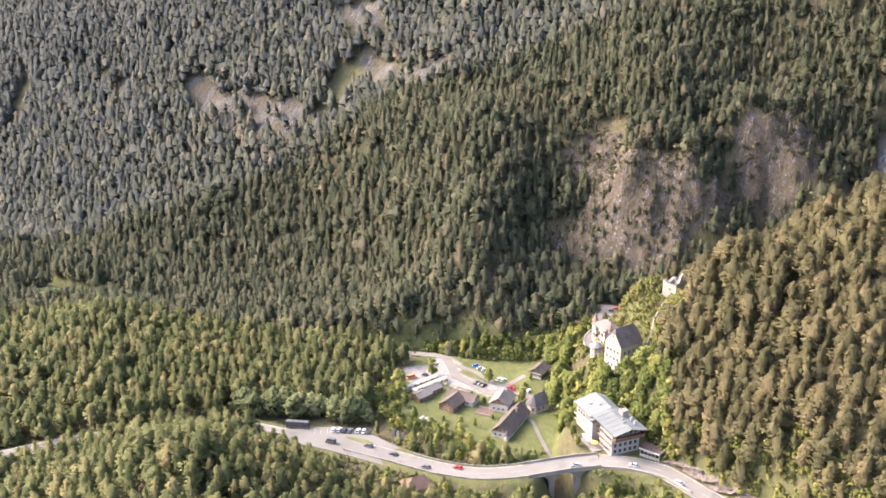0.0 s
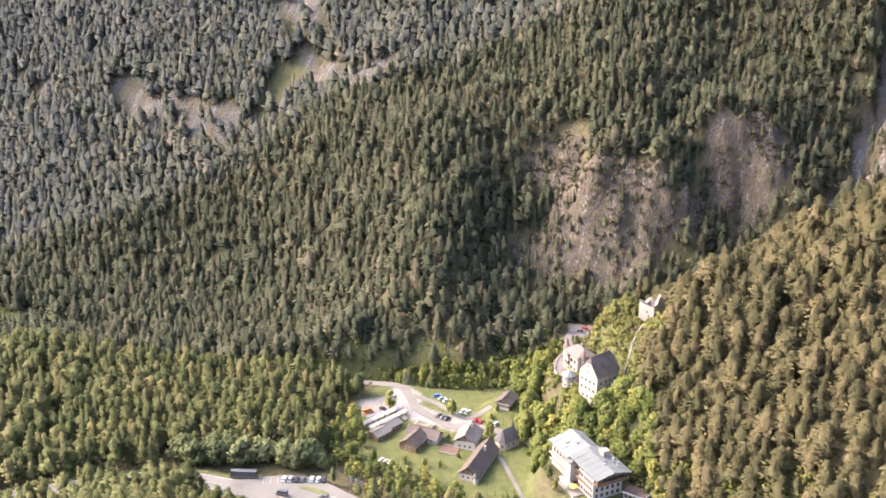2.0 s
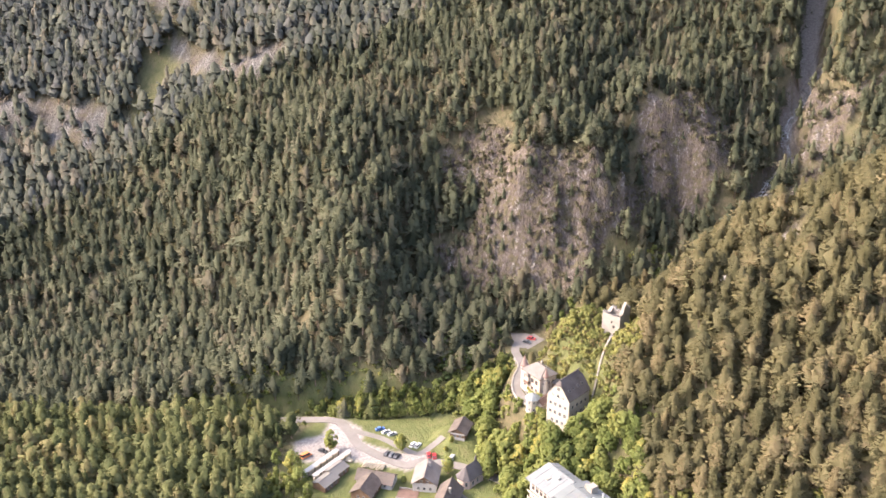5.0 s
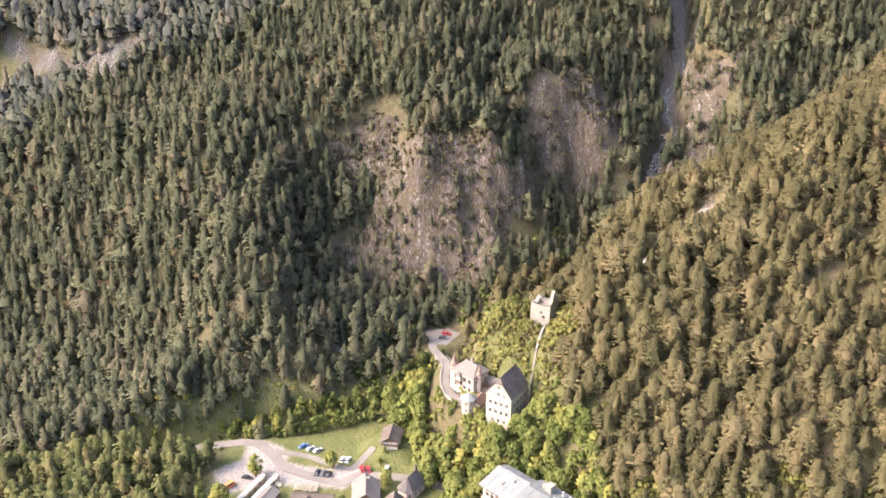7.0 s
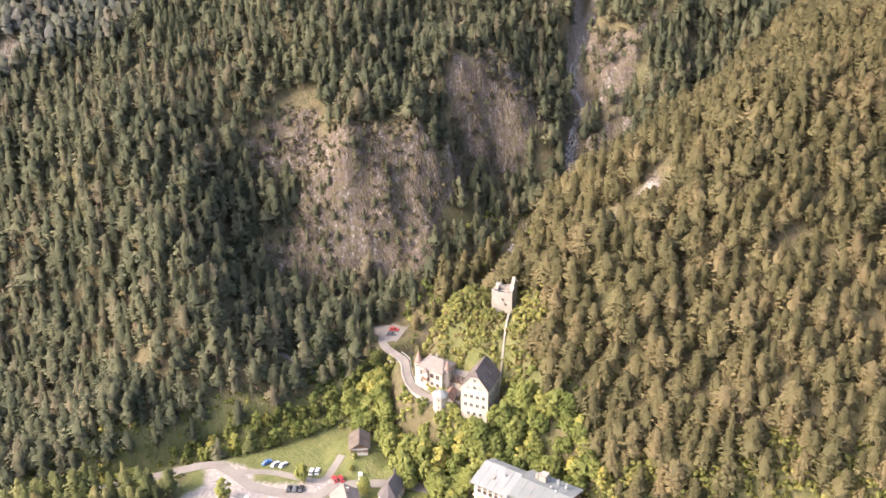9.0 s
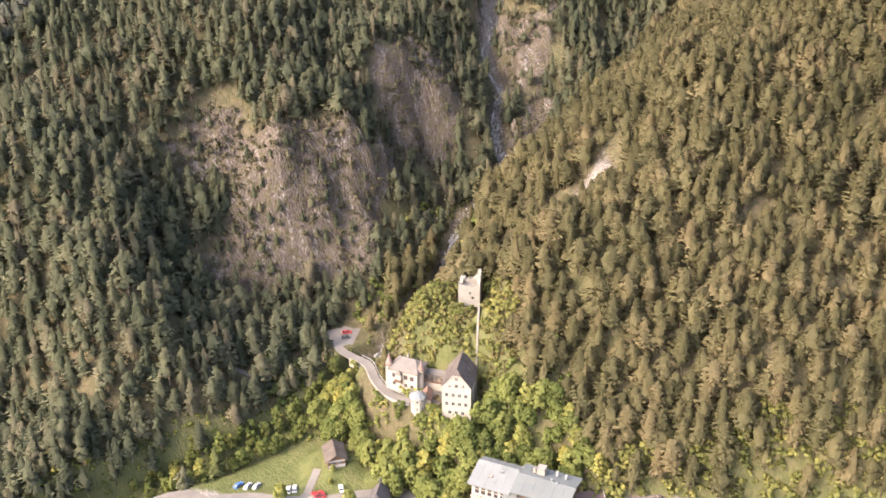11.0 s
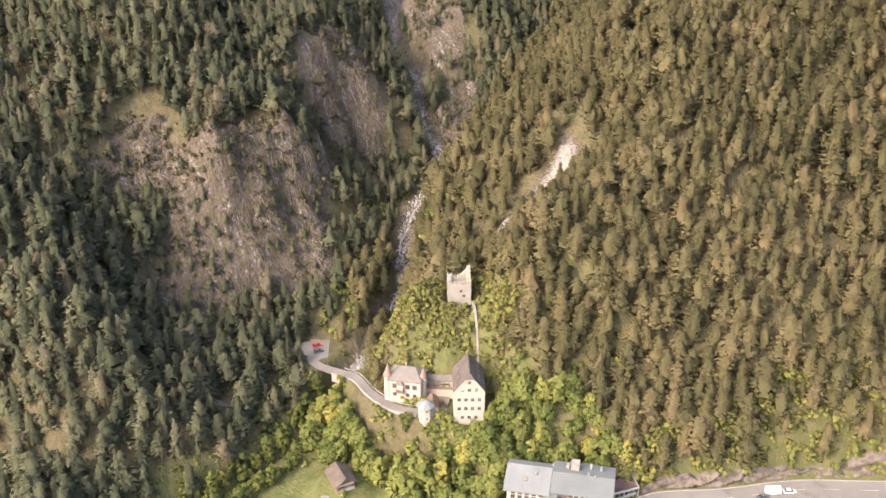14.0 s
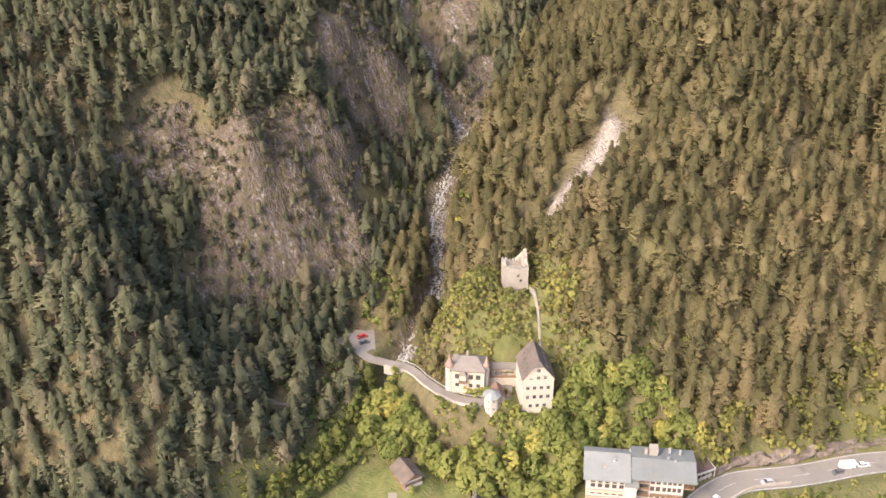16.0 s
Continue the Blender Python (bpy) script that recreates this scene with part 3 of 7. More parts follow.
# ---- forests ----
def frond_tree(rng, kind, level=0):
    """One conifer of height 1 and crown width about 1: points, triangles, material number of each triangle."""
    pts, tris, mats = [], [], []
    lite = level == 2

    def add(p, f, m):
        base = len(pts)
        pts.extend(p)
        tris.extend([[base + q for q in g] for g in f])
        mats.extend([m] * len(f))
    sides = 3 if lite else 5
    ring = [(math.cos(2 * math.pi * i / sides), math.sin(2 * math.pi * i / sides)) for i in range(sides)]
    top = 0.93
    lean = (rng.uniform(-0.02, 0.02), rng.uniform(-0.02, 0.02))
    add([(0.016 * c, 0.016 * s, -0.06) for c, s in ring] + [(lean[0], lean[1], top)], [(i, (i + 1) % sides, sides) for i in range(sides)], 1)
    start = dict(spruce=0.08, pine=0.24)[kind]
    lobes = [(rng.uniform(0, 6.283), rng.uniform(0.15, 0.8), rng.uniform(0.2, 0.5)) for _ in range(7)]

    def reach(u, a):
        """Crown radius at the height share u, towards a."""
        if kind == "spruce":
            r = 0.205 * (1 - u) ** 0.75 + 0.01
            r *= 1 + 0.10 * math.sin(34 * u + 1.5 * a)
        else:
            r = 0.24 * (max(0.0, 1 - u) ** 0.55) * min(1.0, 0.45 + 1.8 * u) + 0.01
        for la, lu, ls in lobes:
            r *= 1 + ls * math.exp(-((u - lu) / 0.14) ** 2) * math.cos(a - la)
        return r
    # dense heart of the crown
    rows, cols = ((4, 6), (4, 5), (4, 5))[level]
    twist = rng.uniform(0, 6.28)
    net = []
    for i in range(rows):
        u = (i + 0.1) / rows
        for c in range(cols):
            a = twist + 6.283 * (c + 0.5 * (i % 2)) / cols
            r = reach(u, a) * rng.uniform(0.75, 1.0) * (0.55, 0.6, 0.78)[level]
            net.append((r * math.cos(a) + lean[0] * u, r * math.sin(a) + lean[1] * u, start + (1 - start) * u + rng.uniform(-0.025, 0.025)))
    net.append((lean[0], lean[1], 0.99))
    net.append((0, 0, start - 0.01))
    f = []
    for i in range(rows - 1):
        for c in range(cols):
            p, q, r1, t = i * cols + c, i * cols + (c + 1) % cols, (i + 1) * cols + (c + 1) % cols, (i + 1) * cols + c
            f += [(p, q, t), (q, r1, t)]
    for c in range(cols):
        f.append(((rows - 1) * cols + c, (rows - 1) * cols + (c + 1) % cols, rows * cols))
        f.append(((c + 1) % cols, c, rows * cols + 1))
    add(net, f, 0)
    # boughs of needles reaching out of it, each a tapering blade
    number = (235, 140, 34)[level]
    grow = (0.92, 1.12, 1.8)[level]
    for k in range(number):
        u = ((k + rng.random()) / number) ** (1.25 if kind == "spruce" else 1.0) * 0.97
        a = rng.uniform(0, 6.283)
        r = reach(u, a)
        z = start + (0.99 - start) * u
        ca, sa = math.cos(a), math.sin(a)
        droop = rng.uniform(-0.75, 0.05) if kind == "spruce" else rng.uniform(-0.35, 0.75)
        d = Vector((ca + rng.gauss(0, 0.35), sa + rng.gauss(0, 0.35), droop)).normalized()
        n = Vector((ca * 0.5 + rng.gauss(0, 0.4), sa * 0.5 + rng.gauss(0, 0.4), 1 + rng.gauss(0, 0.35))).normalized()
        side = d.cross(n).normalized()
        w = 0.029 * grow * rng.uniform(0.7, 1.4) * (1.2 - 0.6 * u)
        l = 0.115 * grow * rng.uniform(0.6, 1.25) * (1.15 - 0.65 * u)
        c = Vector((ca * r + lean[0] * u, sa * r + lean[1] * u, z)) - d * l * rng.uniform(0.75, 1.15)
        tip = c + d * l
        add([tuple(c + side * w), tuple(tip), tuple(c - side * w)], [(0, 1, 2)], 0)
    P, T = np.array(pts), np.array(tris)
    u = np.clip((P[:, 2] - start) / (1 - start), 0, 1)
    flat = P[:, :2] - np.outer(u, lean)
    wide = 0.13 + 0.09 * (1 - u)
    N = np.stack([flat[:, 0] / wide, flat[:, 1] / wide, (0.4, 0.5, 1.0)[level] + 0.7 * u], 1)
    jit = np.random.RandomState(len(pts)).normal(0, 0.17, N.shape)
    N = N / np.linalg.norm(N, axis=1)[:, None] + jit
    e = np.cross(P[T[:, 1]] - P[T[:, 0]], P[T[:, 2]] - P[T[:, 0]])
    back = (e * N[T].sum(1)).sum(1) < 0
    T[back] = T[back][:, ::-1]
    return P, T, np.array(mats), N


_rng = random.Random(11)
SHAPES = {(k, level): [frond_tree(_rng, k, level) for _ in range(8)] for k in ("spruce", "pine") for level in (0, 1, 2)}
BUILT = [(75.5, 405.5, 24), (88, 449, 13), (83, 472, 10), (79, 459, 8), (114, 468, 9), (96, 527, 9.5), (0, 472, 12), (-11, 376, 9)]


def plant(name, xs, ys, heights, kinds, level, leaf, label, broad=1.0):
    """One stand of trees as a single mesh."""
    rng = np.random.RandomState(len(xs))
    zs = ground(xs, ys)
    V, T, A, I, N, base = [], [], [], [], [], 0
    turn, tint = rng.rand(len(xs)) * 6.283, rng.rand(len(xs))
    fat = rng.uniform(0.9, 1.4, len(xs)) * broad
    pick = rng.randint(0, 8, len(xs))
    for x, y, z, h, k, a, t, f, q in zip(xs, ys, zs, heights, kinds, turn, tint, fat, pick):
        p, tri, mi, nn = SHAPES[(k, level)][q]
        c, s = math.cos(a) * h * f, math.sin(a) * h * f
        V.append(np.stack([x + p[:, 0] * c - p[:, 1] * s, y + p[:, 0] * s + p[:, 1] * c, z + p[:, 2] * h], 1))
        ca, sa = math.cos(a), math.sin(a)
        N.append(np.stack([nn[:, 0] * ca - nn[:, 1] * sa, nn[:, 0] * sa + nn[:, 1] * ca, nn[:, 2]], 1))
        T.append(tri + base)
        A.append(np.full(len(p), t))
        I.append(mi)
        base += len(p)
    ob = mesh_object(name, np.concatenate(V), np.concatenate(T), [leaf, M_BARK], smooth_faces=True, mat_index=np.concatenate(I), attributes=dict(tint=np.concatenate(A)), normals=np.concatenate(N))
    return tagged(ob, label, "forest", kind="stuff")


def scatter(x0, x1, y0, y1, step, seed):
    r = np.random.RandomState(seed)
    X, Y = np.meshgrid(np.arange(x0, x1, step), np.arange(y0, y1, step))
    X[1::2] += step / 2
    x, y = X.ravel() + r.uniform(-0.42, 0.42, X.size) * step, Y.ravel() + r.uniform(-0.42, 0.42, X.size) * step
    return x, y, r


def clear_of(x, y):
    """True where forest may stand."""
    ok = inside(VILLAGE_POLY, x, y) < -1
    ok &= inside(PARK_POLY, x, y) < -4
    for line, gap in ((ROAD_EAST, 9), (ROAD_BRIDGE, 11), (ROAD_WEST, 9), (CASTLE_LANE, 5), (PLAZA_LANE, 6), (STREAM, 5.2)):
        ok &= along(line[::2] + [line[-1]], x, y)[0] > gap
    ok &= along(FAN[::2], x, y)[0] > 7.5
    for bx, by, r in BUILT:
        ok &= np.hypot(x - bx, y - by) > r
    ok &= np.hypot((x + 240) / 36, (y - 630) / 20) > 1
    ok &= np.hypot((x - 103) / 18, (y - 467) / 25) > 1          # the knoll carries shrubs only
    ok &= inside([(56, 398), (98, 388), (102, 400), (101, 428), (102, 446), (66, 462)], x, y) < 0   # leaf wood below the castle
    ok &= inside([(58, 460), (76, 460), (72, 474), (82, 498), (86, 506), (58, 508)], x, y) < 0
    ok &= inside([(84, 484), (92, 500), (112, 504), (126, 498), (124, 482), (112, 478)], x, y) < 0
    ok &= inside([(-104, 428), (-30, 422), (-26, 446), (-104, 448)], x, y) < 0
    ok &= inside([(-80, 398), (-66, 387), (-52, 370), (-22, 361), (4, 357), (4, 392), (-78, 412)], x, y) < 0
    ok &= ~((along(ROAD_EAST[::2], x, y)[0] < 30) & (x < 150 - (y - 303) * 0.75) & (y < 380))   # downhill of the road
    ok &= inside([(-36, 482), (-34, 436), (-24, 428), (-22, 482)], x, y) < 0
    ok &= inside([(-22, 362), (95, 352), (100, 372), (60, 384), (0, 384), (-22, 390)], x, y) < 0
    ok &= inside([(-10, 412), (12, 395), (50, 395), (50, 420), (10, 436), (-20, 440), (-72, 444), (-76, 428), (-30, 428)], x, y) < 0
    return ok


def build_forests():
    x, y, r = scatter(-420, 430, 262, 720, 5.25, 3)
    ok = clear_of(x, y) & (x > -0.5 * y - 60) & ~((x < 60) & (y < 300)) & (r.rand(len(x)) > 0.05)
    # right slope only as far as it is in sight
    ok &= (x < 400) & ~((y < 320) & (x > 260)) & ~((x > 330) & (y < 380)) & ~((y < 300) & (x < 100))
    ok &= r.rand(len(x)) > 0.35 * (inside(FOOT_POLY, x, y) > 0)
    rock = rock_share(x, y)
    ok &= r.rand(len(x)) > rock * np.where(y > 530, 0.18 + 0.62 * smooth(-0.2, 0.25, vnoise(x, y, 15, 71)), 0.98)
    ok &= inside(SCAR, x, y) < -3 - 2.5 * (y < 464)
    ok &= r.rand(len(x)) > 0.55 * smooth(-6, 4, inside(THIN_WOOD, x, y) + 6 * vnoise(x, y, 15, 72))
    gap = vnoise(x, y, 30, 21) + 0.5 * vnoise(x, y, 12, 22)
    ok &= ~((gap > 1.0) & (x > 130) & (r.rand(len(x)) < 0.7))
    x, y, gap, rock = x[ok], y[ok], gap[ok], rock[ok]
    n = len(x)
    far = -47.5 + 0.418 * x + 0.757 * (y - 550)
    right = np.minimum(56.5 + 0.9 * (x - 150) + 0.4 * (y - 400), 72 + 0.44 * (x - 190) - 0.71 * (y - 470))
    on_right = (right > far) & (right > -2) & (x > 60)
    on_far = ~on_right & (y > 515 - 0.25 * x)
    h = (11.5 + 5.5 * r.rand(n) + 2.0 * vnoise(x, y, 60, 23)) * np.where(r.rand(n) < 0.08, 0.6, 1.0) * (1 - 0.55 * rock)
    h *= np.where((y < 420) & (x < 30) & (x > -85), 0.85, 1.0)
    lot = r.rand(n)
    for name, sel, share, leaf, label in (
            ("pine_forest", on_right, 0.22, M_PINE, "olive-brown pine forest on the sunlit right slope"),
            ("spruce_forest", on_far, 0.55, M_SPRUCE, "dark green spruce and pine forest on the shaded slope"),
            ("hill_forest", ~on_right & ~on_far, 0.30, M_HILLPINE, "green mixed conifer forest on the low valley hills")):
        kinds = np.where(lot[sel] < share, "spruce", "pine")
        plant(name, x[sel], y[sel], h[sel], kinds, 0 if name == "pine_forest" else 1, leaf, label, 1.22 if name == "pine_forest" else 1.15)
    x, y, r = scatter(-700, 480, 720, 1130, 4.9, 5)
    bare = np.maximum.reduce([crag_share(x, y, False), 0.9 * crag_share(x + 4, y + 8, False), smooth(-4, 2, inside(GRASS_GULLY, x, y)), smooth(-2, 3, inside(GRASS_GULLY, x + 3, y + 7))])
    ok = (x > -0.52 * y - 60) & (x < 0.2 * y + 230) & (r.rand(len(x)) > bare * 0.93) & (along(FAN[::2], x, y)[0] > 7.5)
    ok &= 235 - ground(x, y) > 0.105 * np.hypot(x, y)         # below the upper edge of every view
    x, y = x[ok], y[ok]
    kinds, h = np.where(r.rand(len(x)) < 0.45, "spruce", "pine"), 12.5 + 5 * r.rand(len(x))
    # the stronger painted haze tone takes over with distance
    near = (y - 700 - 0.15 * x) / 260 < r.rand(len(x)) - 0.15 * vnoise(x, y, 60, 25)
    plant("upper_forest", x[near], y[near], h[near], kinds[near], 2, M_UPHAZE, "conifer forest high on the shaded slope, greyed with painted haze", 1.25)
    plant("distant_forest", x[~near], y[~near], h[~near], kinds[~near], 2, M_FARHAZE, "grey-green conifer forest on the distant mountainside, haze painted into its colour", 1.3)
    x, y, r = scatter(-480, -150, 560, 720, 6.0, 6)
    ok = (x <= -0.5 * y - 60 + 260) & (x < -419)
    x, y = x[ok], y[ok]
    if len(x):
        plant("side_forest", x, y, 14 + 4 * r.rand(len(x)), np.where(r.rand(len(x)) < 0.6, "spruce", "pine"), 2, M_SPRUCE, "dark green conifer forest on the valley's far side")


build_forests()


# ---- making parts ----
def box(bm, x0, x1, y0, y1, z0, z1):
    v = [bm.verts.new((x, y, z)) for z in (z0, z1) for x, y in ((x0, y0), (x1, y0), (x1, y1), (x0, y1))]
    for f in ((3, 2, 1, 0), (4, 5, 6, 7), (0, 1, 5, 4), (1, 2, 6, 5), (2, 3, 7, 6), (3, 0, 4, 7)):
        bm.faces.new([v[i] for i in f])
    return v


def solid(bm, low, high):
    """A closed body between two rings of points."""
    a, b = [bm.verts.new(p) for p in low], [bm.verts.new(p) for p in high]
    n = len(a)
    bm.faces.new(a[::-1])
    bm.faces.new(b)
    for i in range(n):
        bm.faces.new((a[i], a[(i + 1) % n], b[(i + 1) % n], b[i]))


def slab(bm, corners, thick):
    """A sheet through the corners, thick metres deep downwards."""
    solid(bm, [(x, y, z - thick) for x, y, z in corners], corners)


def ring(r, n, z, x=0, y=0, turn=0.0):
    return [(x + r * math.cos(turn + 2 * math.pi * i / n), y + r * math.sin(turn + 2 * math.pi * i / n), z) for i in range(n)]


def cone(bm, r, n, z0, z1, x=0, y=0, turn=0.0):
    a, tip = [bm.verts.new(p) for p in ring(r, n, z0, x, y, turn)], bm.verts.new((x, y, z1))
    bm.faces.new(a[::-1])
    for i in range(n):
        bm.faces.new((a[i], a[(i + 1) % n], tip))


def link(name, me, parent, label=""):
    ob = new(name, me)
    ob.parent = parent
    return tagged(ob, label)


def part(name, bm, mat, parent, label="", bevel=0.0):
    if bevel:
        bmesh.ops.bevel(bm, geom=bm.edges[:], offset=bevel, segments=1, affect="EDGES")
    bmesh.ops.recalc_face_normals(bm, faces=bm.faces)
    me = bpy.data.meshes.new(name)
    bm.to_mesh(me)
    bm.free()
    me.materials.append(mat)
    return link(name, me, parent, label)


def thing(name, label, category, x=0, y=0, z=0, turn=0.0, group="", kind=""):
    ob = new(name)
    ob.matrix_world = pose(x, y, z, 0, 0, turn)
    ob.empty_display_size = 0.5
    return tagged(ob, label, category, group, kind)


WINDOW_MESHES = {}


def window(parent, x, y, z, out, w=1.0, h=1.4, frame_mat=None, name="window"):
    """A window centred at (x, y, z) in the parent's space, looking towards `out` degrees (0: +x)."""
    frame_mat = frame_mat or M_WHITE
    key = (w, h, frame_mat.name)
    if key not in WINDOW_MESHES:
        bm = bmesh.new()
        t = 0.09
        box(bm, -0.1, 0.08, -w / 2 - t, -w / 2, -h / 2 - t, h / 2 + t)
        box(bm, -0.1, 0.08, w / 2, w / 2 + t, -h / 2 - t, h / 2 + t)
        box(bm, -0.1, 0.08, -w / 2, w / 2, h / 2, h / 2 + t)
        box(bm, -0.1, 0.16, -w / 2, w / 2, -h / 2 - t, -h / 2)
        box(bm, -0.06, 0.05, -0.04, 0.04, -h / 2, h / 2)
        fr = bpy.data.meshes.new("window_frame")
        bm.to_mesh(fr)
        bm.free()
        fr.materials.append(frame_mat)
        bm = bmesh.new()
        box(bm, -0.09, 0.02, -w / 2, w / 2, -h / 2, h / 2)
        pn = bpy.data.meshes.new("pane")
        bm.to_mesh(pn)
        bm.free()
        pn.materials.append(M_GLASS)
        WINDOW_MESHES[key] = (fr, pn)
    fr, pn = WINDOW_MESHES[key]
    ob = link(name, fr, parent)
    ob.matrix_local = pose(x, y, z, 0, 0, out)
    link("pane", pn, ob)
    return ob


def gable_house(name, label, x, y, z, turn, w, l, wall, rise, wall_mat, roof_mat, gable_mat=None, over=0.7, hip=0.0, sink=1.5, rows=(), side_rows=(), category="house", group="", chimney=None, window_size=(0.95, 1.2)):
    """A house: gables at -y and +y, eaves along x = +-w/2. rows: (height, number of windows) on the gables, side_rows on the long sides."""
    t = thing(name, label, category, x, y, z, turn, group)
    gable_mat = gable_mat or wall_mat
    bm = bmesh.new()
    box(bm, -w / 2, w / 2, -l / 2, l / 2, -sink, wall)
    part("wall", bm, wall_mat, t)
    for s in (-1, 1):
        bm = bmesh.new()
        a = 1 - hip
        y0, y1 = s * (l / 2 - 0.25), s * l / 2 + s * 0.02
        top = wall + rise * a - 0.1
        pts = [(-w / 2, wall), (w / 2, wall), (w / 2 * hip, top), (-w / 2 * hip, top)] if hip else [(-w / 2, wall), (w / 2, wall), (0, wall + rise - 0.1)]
        solid(bm, [(p, y0, q) for p, q in pts], [(p, y1, q) for p, q in pts])
        part("gable", bm, gable_mat, t)
    slope = rise / (w / 2)
    ex, ez = w / 2 + over, wall - over * slope
    for s in (-1, 1):
        bm = bmesh.new()
        ye = l / 2 + over
        if hip:
            hx, hz = w / 2 * hip, wall + rise * (1 - hip)
            yr = l / 2 + over - w / 2 * hip * 0.9
            low = [(s * ex, -ye, ez), (s * ex, ye, ez), (s * hx, ye, hz), (0, yr, wall + rise), (0, -yr, wall + rise), (s * hx, -ye, hz)]
        else:
            low = [(s * ex, -ye, ez), (s * ex, ye, ez), (0, ye, wall + rise), (0, -ye, wall + rise)]
        slab(bm, [(p, q, r + 0.22) for p, q, r in low], 0.22)
        part("roof_slope", bm, roof_mat, t)
    if hip:
        for s in (-1, 1):
            hx, hz, ye, yr = w / 2 * hip, wall + rise * (1 - hip), l / 2 + over, l / 2 + over - w / 2 * hip * 0.9
            bm = bmesh.new()
            slab(bm, [(-hx, s * ye, hz + 0.22), (hx, s * ye, hz + 0.22), (0, s * yr, wall + rise + 0.22)], 0.2)
            part("hip", bm, roof_mat, t)
    bm = bmesh.new()
    box(bm, -0.16, 0.16, -l / 2 - over * 0.6, l / 2 + over * 0.6, wall + rise + 0.12, wall + rise + 0.34)
    part("ridge_cap", bm, roof_mat, t)
    for s in (-1, 1):
        for zz, n in rows:
            half = w / 2 if zz < wall else (w / 2) * (1 - (zz - wall) / rise)
            for i in range(n):
                window(t, (i - (n - 1) / 2) * min(2.4, 1.75 * half / n) if n > 1 else 0, s * l / 2, zz, 90 * s, *window_size)
        for zz, n in side_rows:
            for i in range(n):
                window(t, s * w / 2, (i - (n - 1) / 2) * (l * 0.85 / n), zz, 0 if s > 0 else 180, *window_size)
    if chimney:
        bm = bmesh.new()
        cx, cy = chimney
        box(bm, cx - 0.45, cx + 0.45, cy - 0.45, cy + 0.45, wall, wall + rise + 1.1)
        box(bm, cx - 0.55, cx + 0.55, cy - 0.55, cy + 0.55, wall + rise + 1.1, wall + rise + 1.25)
        part("chimney", bm, M_CONCRETE, t)
    return t


# ---- roads ----
def ribbon(name, line, half, mat, label, category="road", thick=0.6, lift=0.0, shift=0.0, kind="structure", parent=None, dashes=None):
    """A paved strip along a line."""
    P = np.array(line)
    T = np.gradient(P[:, :2], axis=0)
    T /= np.linalg.norm(T, axis=1)[:, None]
    N = np.stack([-T[:, 1], T[:, 0]], 1)
    bm = bmesh.new()
    rings = []
    for p, n in zip(P, N):
        a, b = p[:2] + n * (shift - half), p[:2] + n * (shift + half)
        rings.append([bm.verts.new((*a, p[2] + lift)), bm.verts.new((*b, p[2] + lift)), bm.verts.new((*b, p[2] + lift - thick)), bm.verts.new((*a, p[2] + lift - thick))])
    for i, (q, r) in enumerate(zip(rings, rings[1:])):
        if dashes and i % dashes[1] >= dashes[0]:
            continue
        for k in range(4):
            bm.faces.new((q[k], q[(k + 1) % 4], r[(k + 1) % 4], r[k]))
        if i == 0 or (dashes and i % dashes[1] == 0):
            bm.faces.new(q[::-1])
        if i == len(rings) - 2 or (dashes and i % dashes[1] == dashes[0] - 1):
            bm.faces.new(r)
    loose = [v for v in bm.verts if not v.link_faces]
    bmesh.ops.delete(bm, geom=loose, context="VERTS")
    ob = part(name, bm, mat, parent, label)
    if not parent:
        tagged(ob, label, category, kind=kind)
    return ob


road_east = ribbon("road", ROAD_EAST, 5.2, M_ASPHALT, "grey asphalt main road along the rock cut")
ribbon("centre_line", ROAD_EAST, 0.07, M_LINE, "", thick=0.02, lift=0.015, parent=road_east, dashes=(2, 4))
for s in (-1, 1):
    ribbon("edge_line", ROAD_EAST, 0.1, M_LINE, "", thick=0.02, lift=0.015, shift=s * 4.7, parent=road_east)
road_west = ribbon("road", ROAD_WEST, 4.6, M_ASPHALT, "grey asphalt main road past the car park")
ribbon("centre_line", ROAD_WEST, 0.05, M_LINE, "", thick=0.02, lift=0.015, parent=road_west, dashes=(2, 4))
for s in (-1, 1):
    ribbon("edge_line", ROAD_WEST, 0.1, M_LINE, "", thick=0.02, lift=0.015, shift=s * 4.2, parent=road_west)
ribbon("castle_lane", CASTLE_LANE, 1.9, M_GRAVEL, "pale gravel lane curving up to the castle")
ribbon("village_lane", PLAZA_LANE, 2.3, M_GRAVEL, "pale gravel lane through the hamlet")
ribbon("meadow_lane", MEADOW_LANE, 1.5, M_GRAVEL, "pale gravel lane beside the meadow")
ribbon("footpath", FOOTPATH, 0.9, M_GRAVEL, "narrow pale footpath across the grass", thick=0.45)
HILL_TRACK = rounded([(x, y, float(ground(np.array([x]), np.array([y]))[0]) + 0.3) for x, y in ((42, 548), (50, 538), (56, 529), (58, 521))])
ribbon("forest_track", HILL_TRACK, 1.3, M_GRAVEL, "grey gravel track between dark trees", thick=1.2)


def polygon_sheet(name, poly, z, mat, label, category, thick=0.6):
    bm = bmesh.new()
    solid(bm, [(x, y, z - thick) for x, y in poly], [(x, y, z) for x, y in poly])
    ob = part(name, bm, mat, None, label)
    return tagged(ob, label, category, kind="structure")


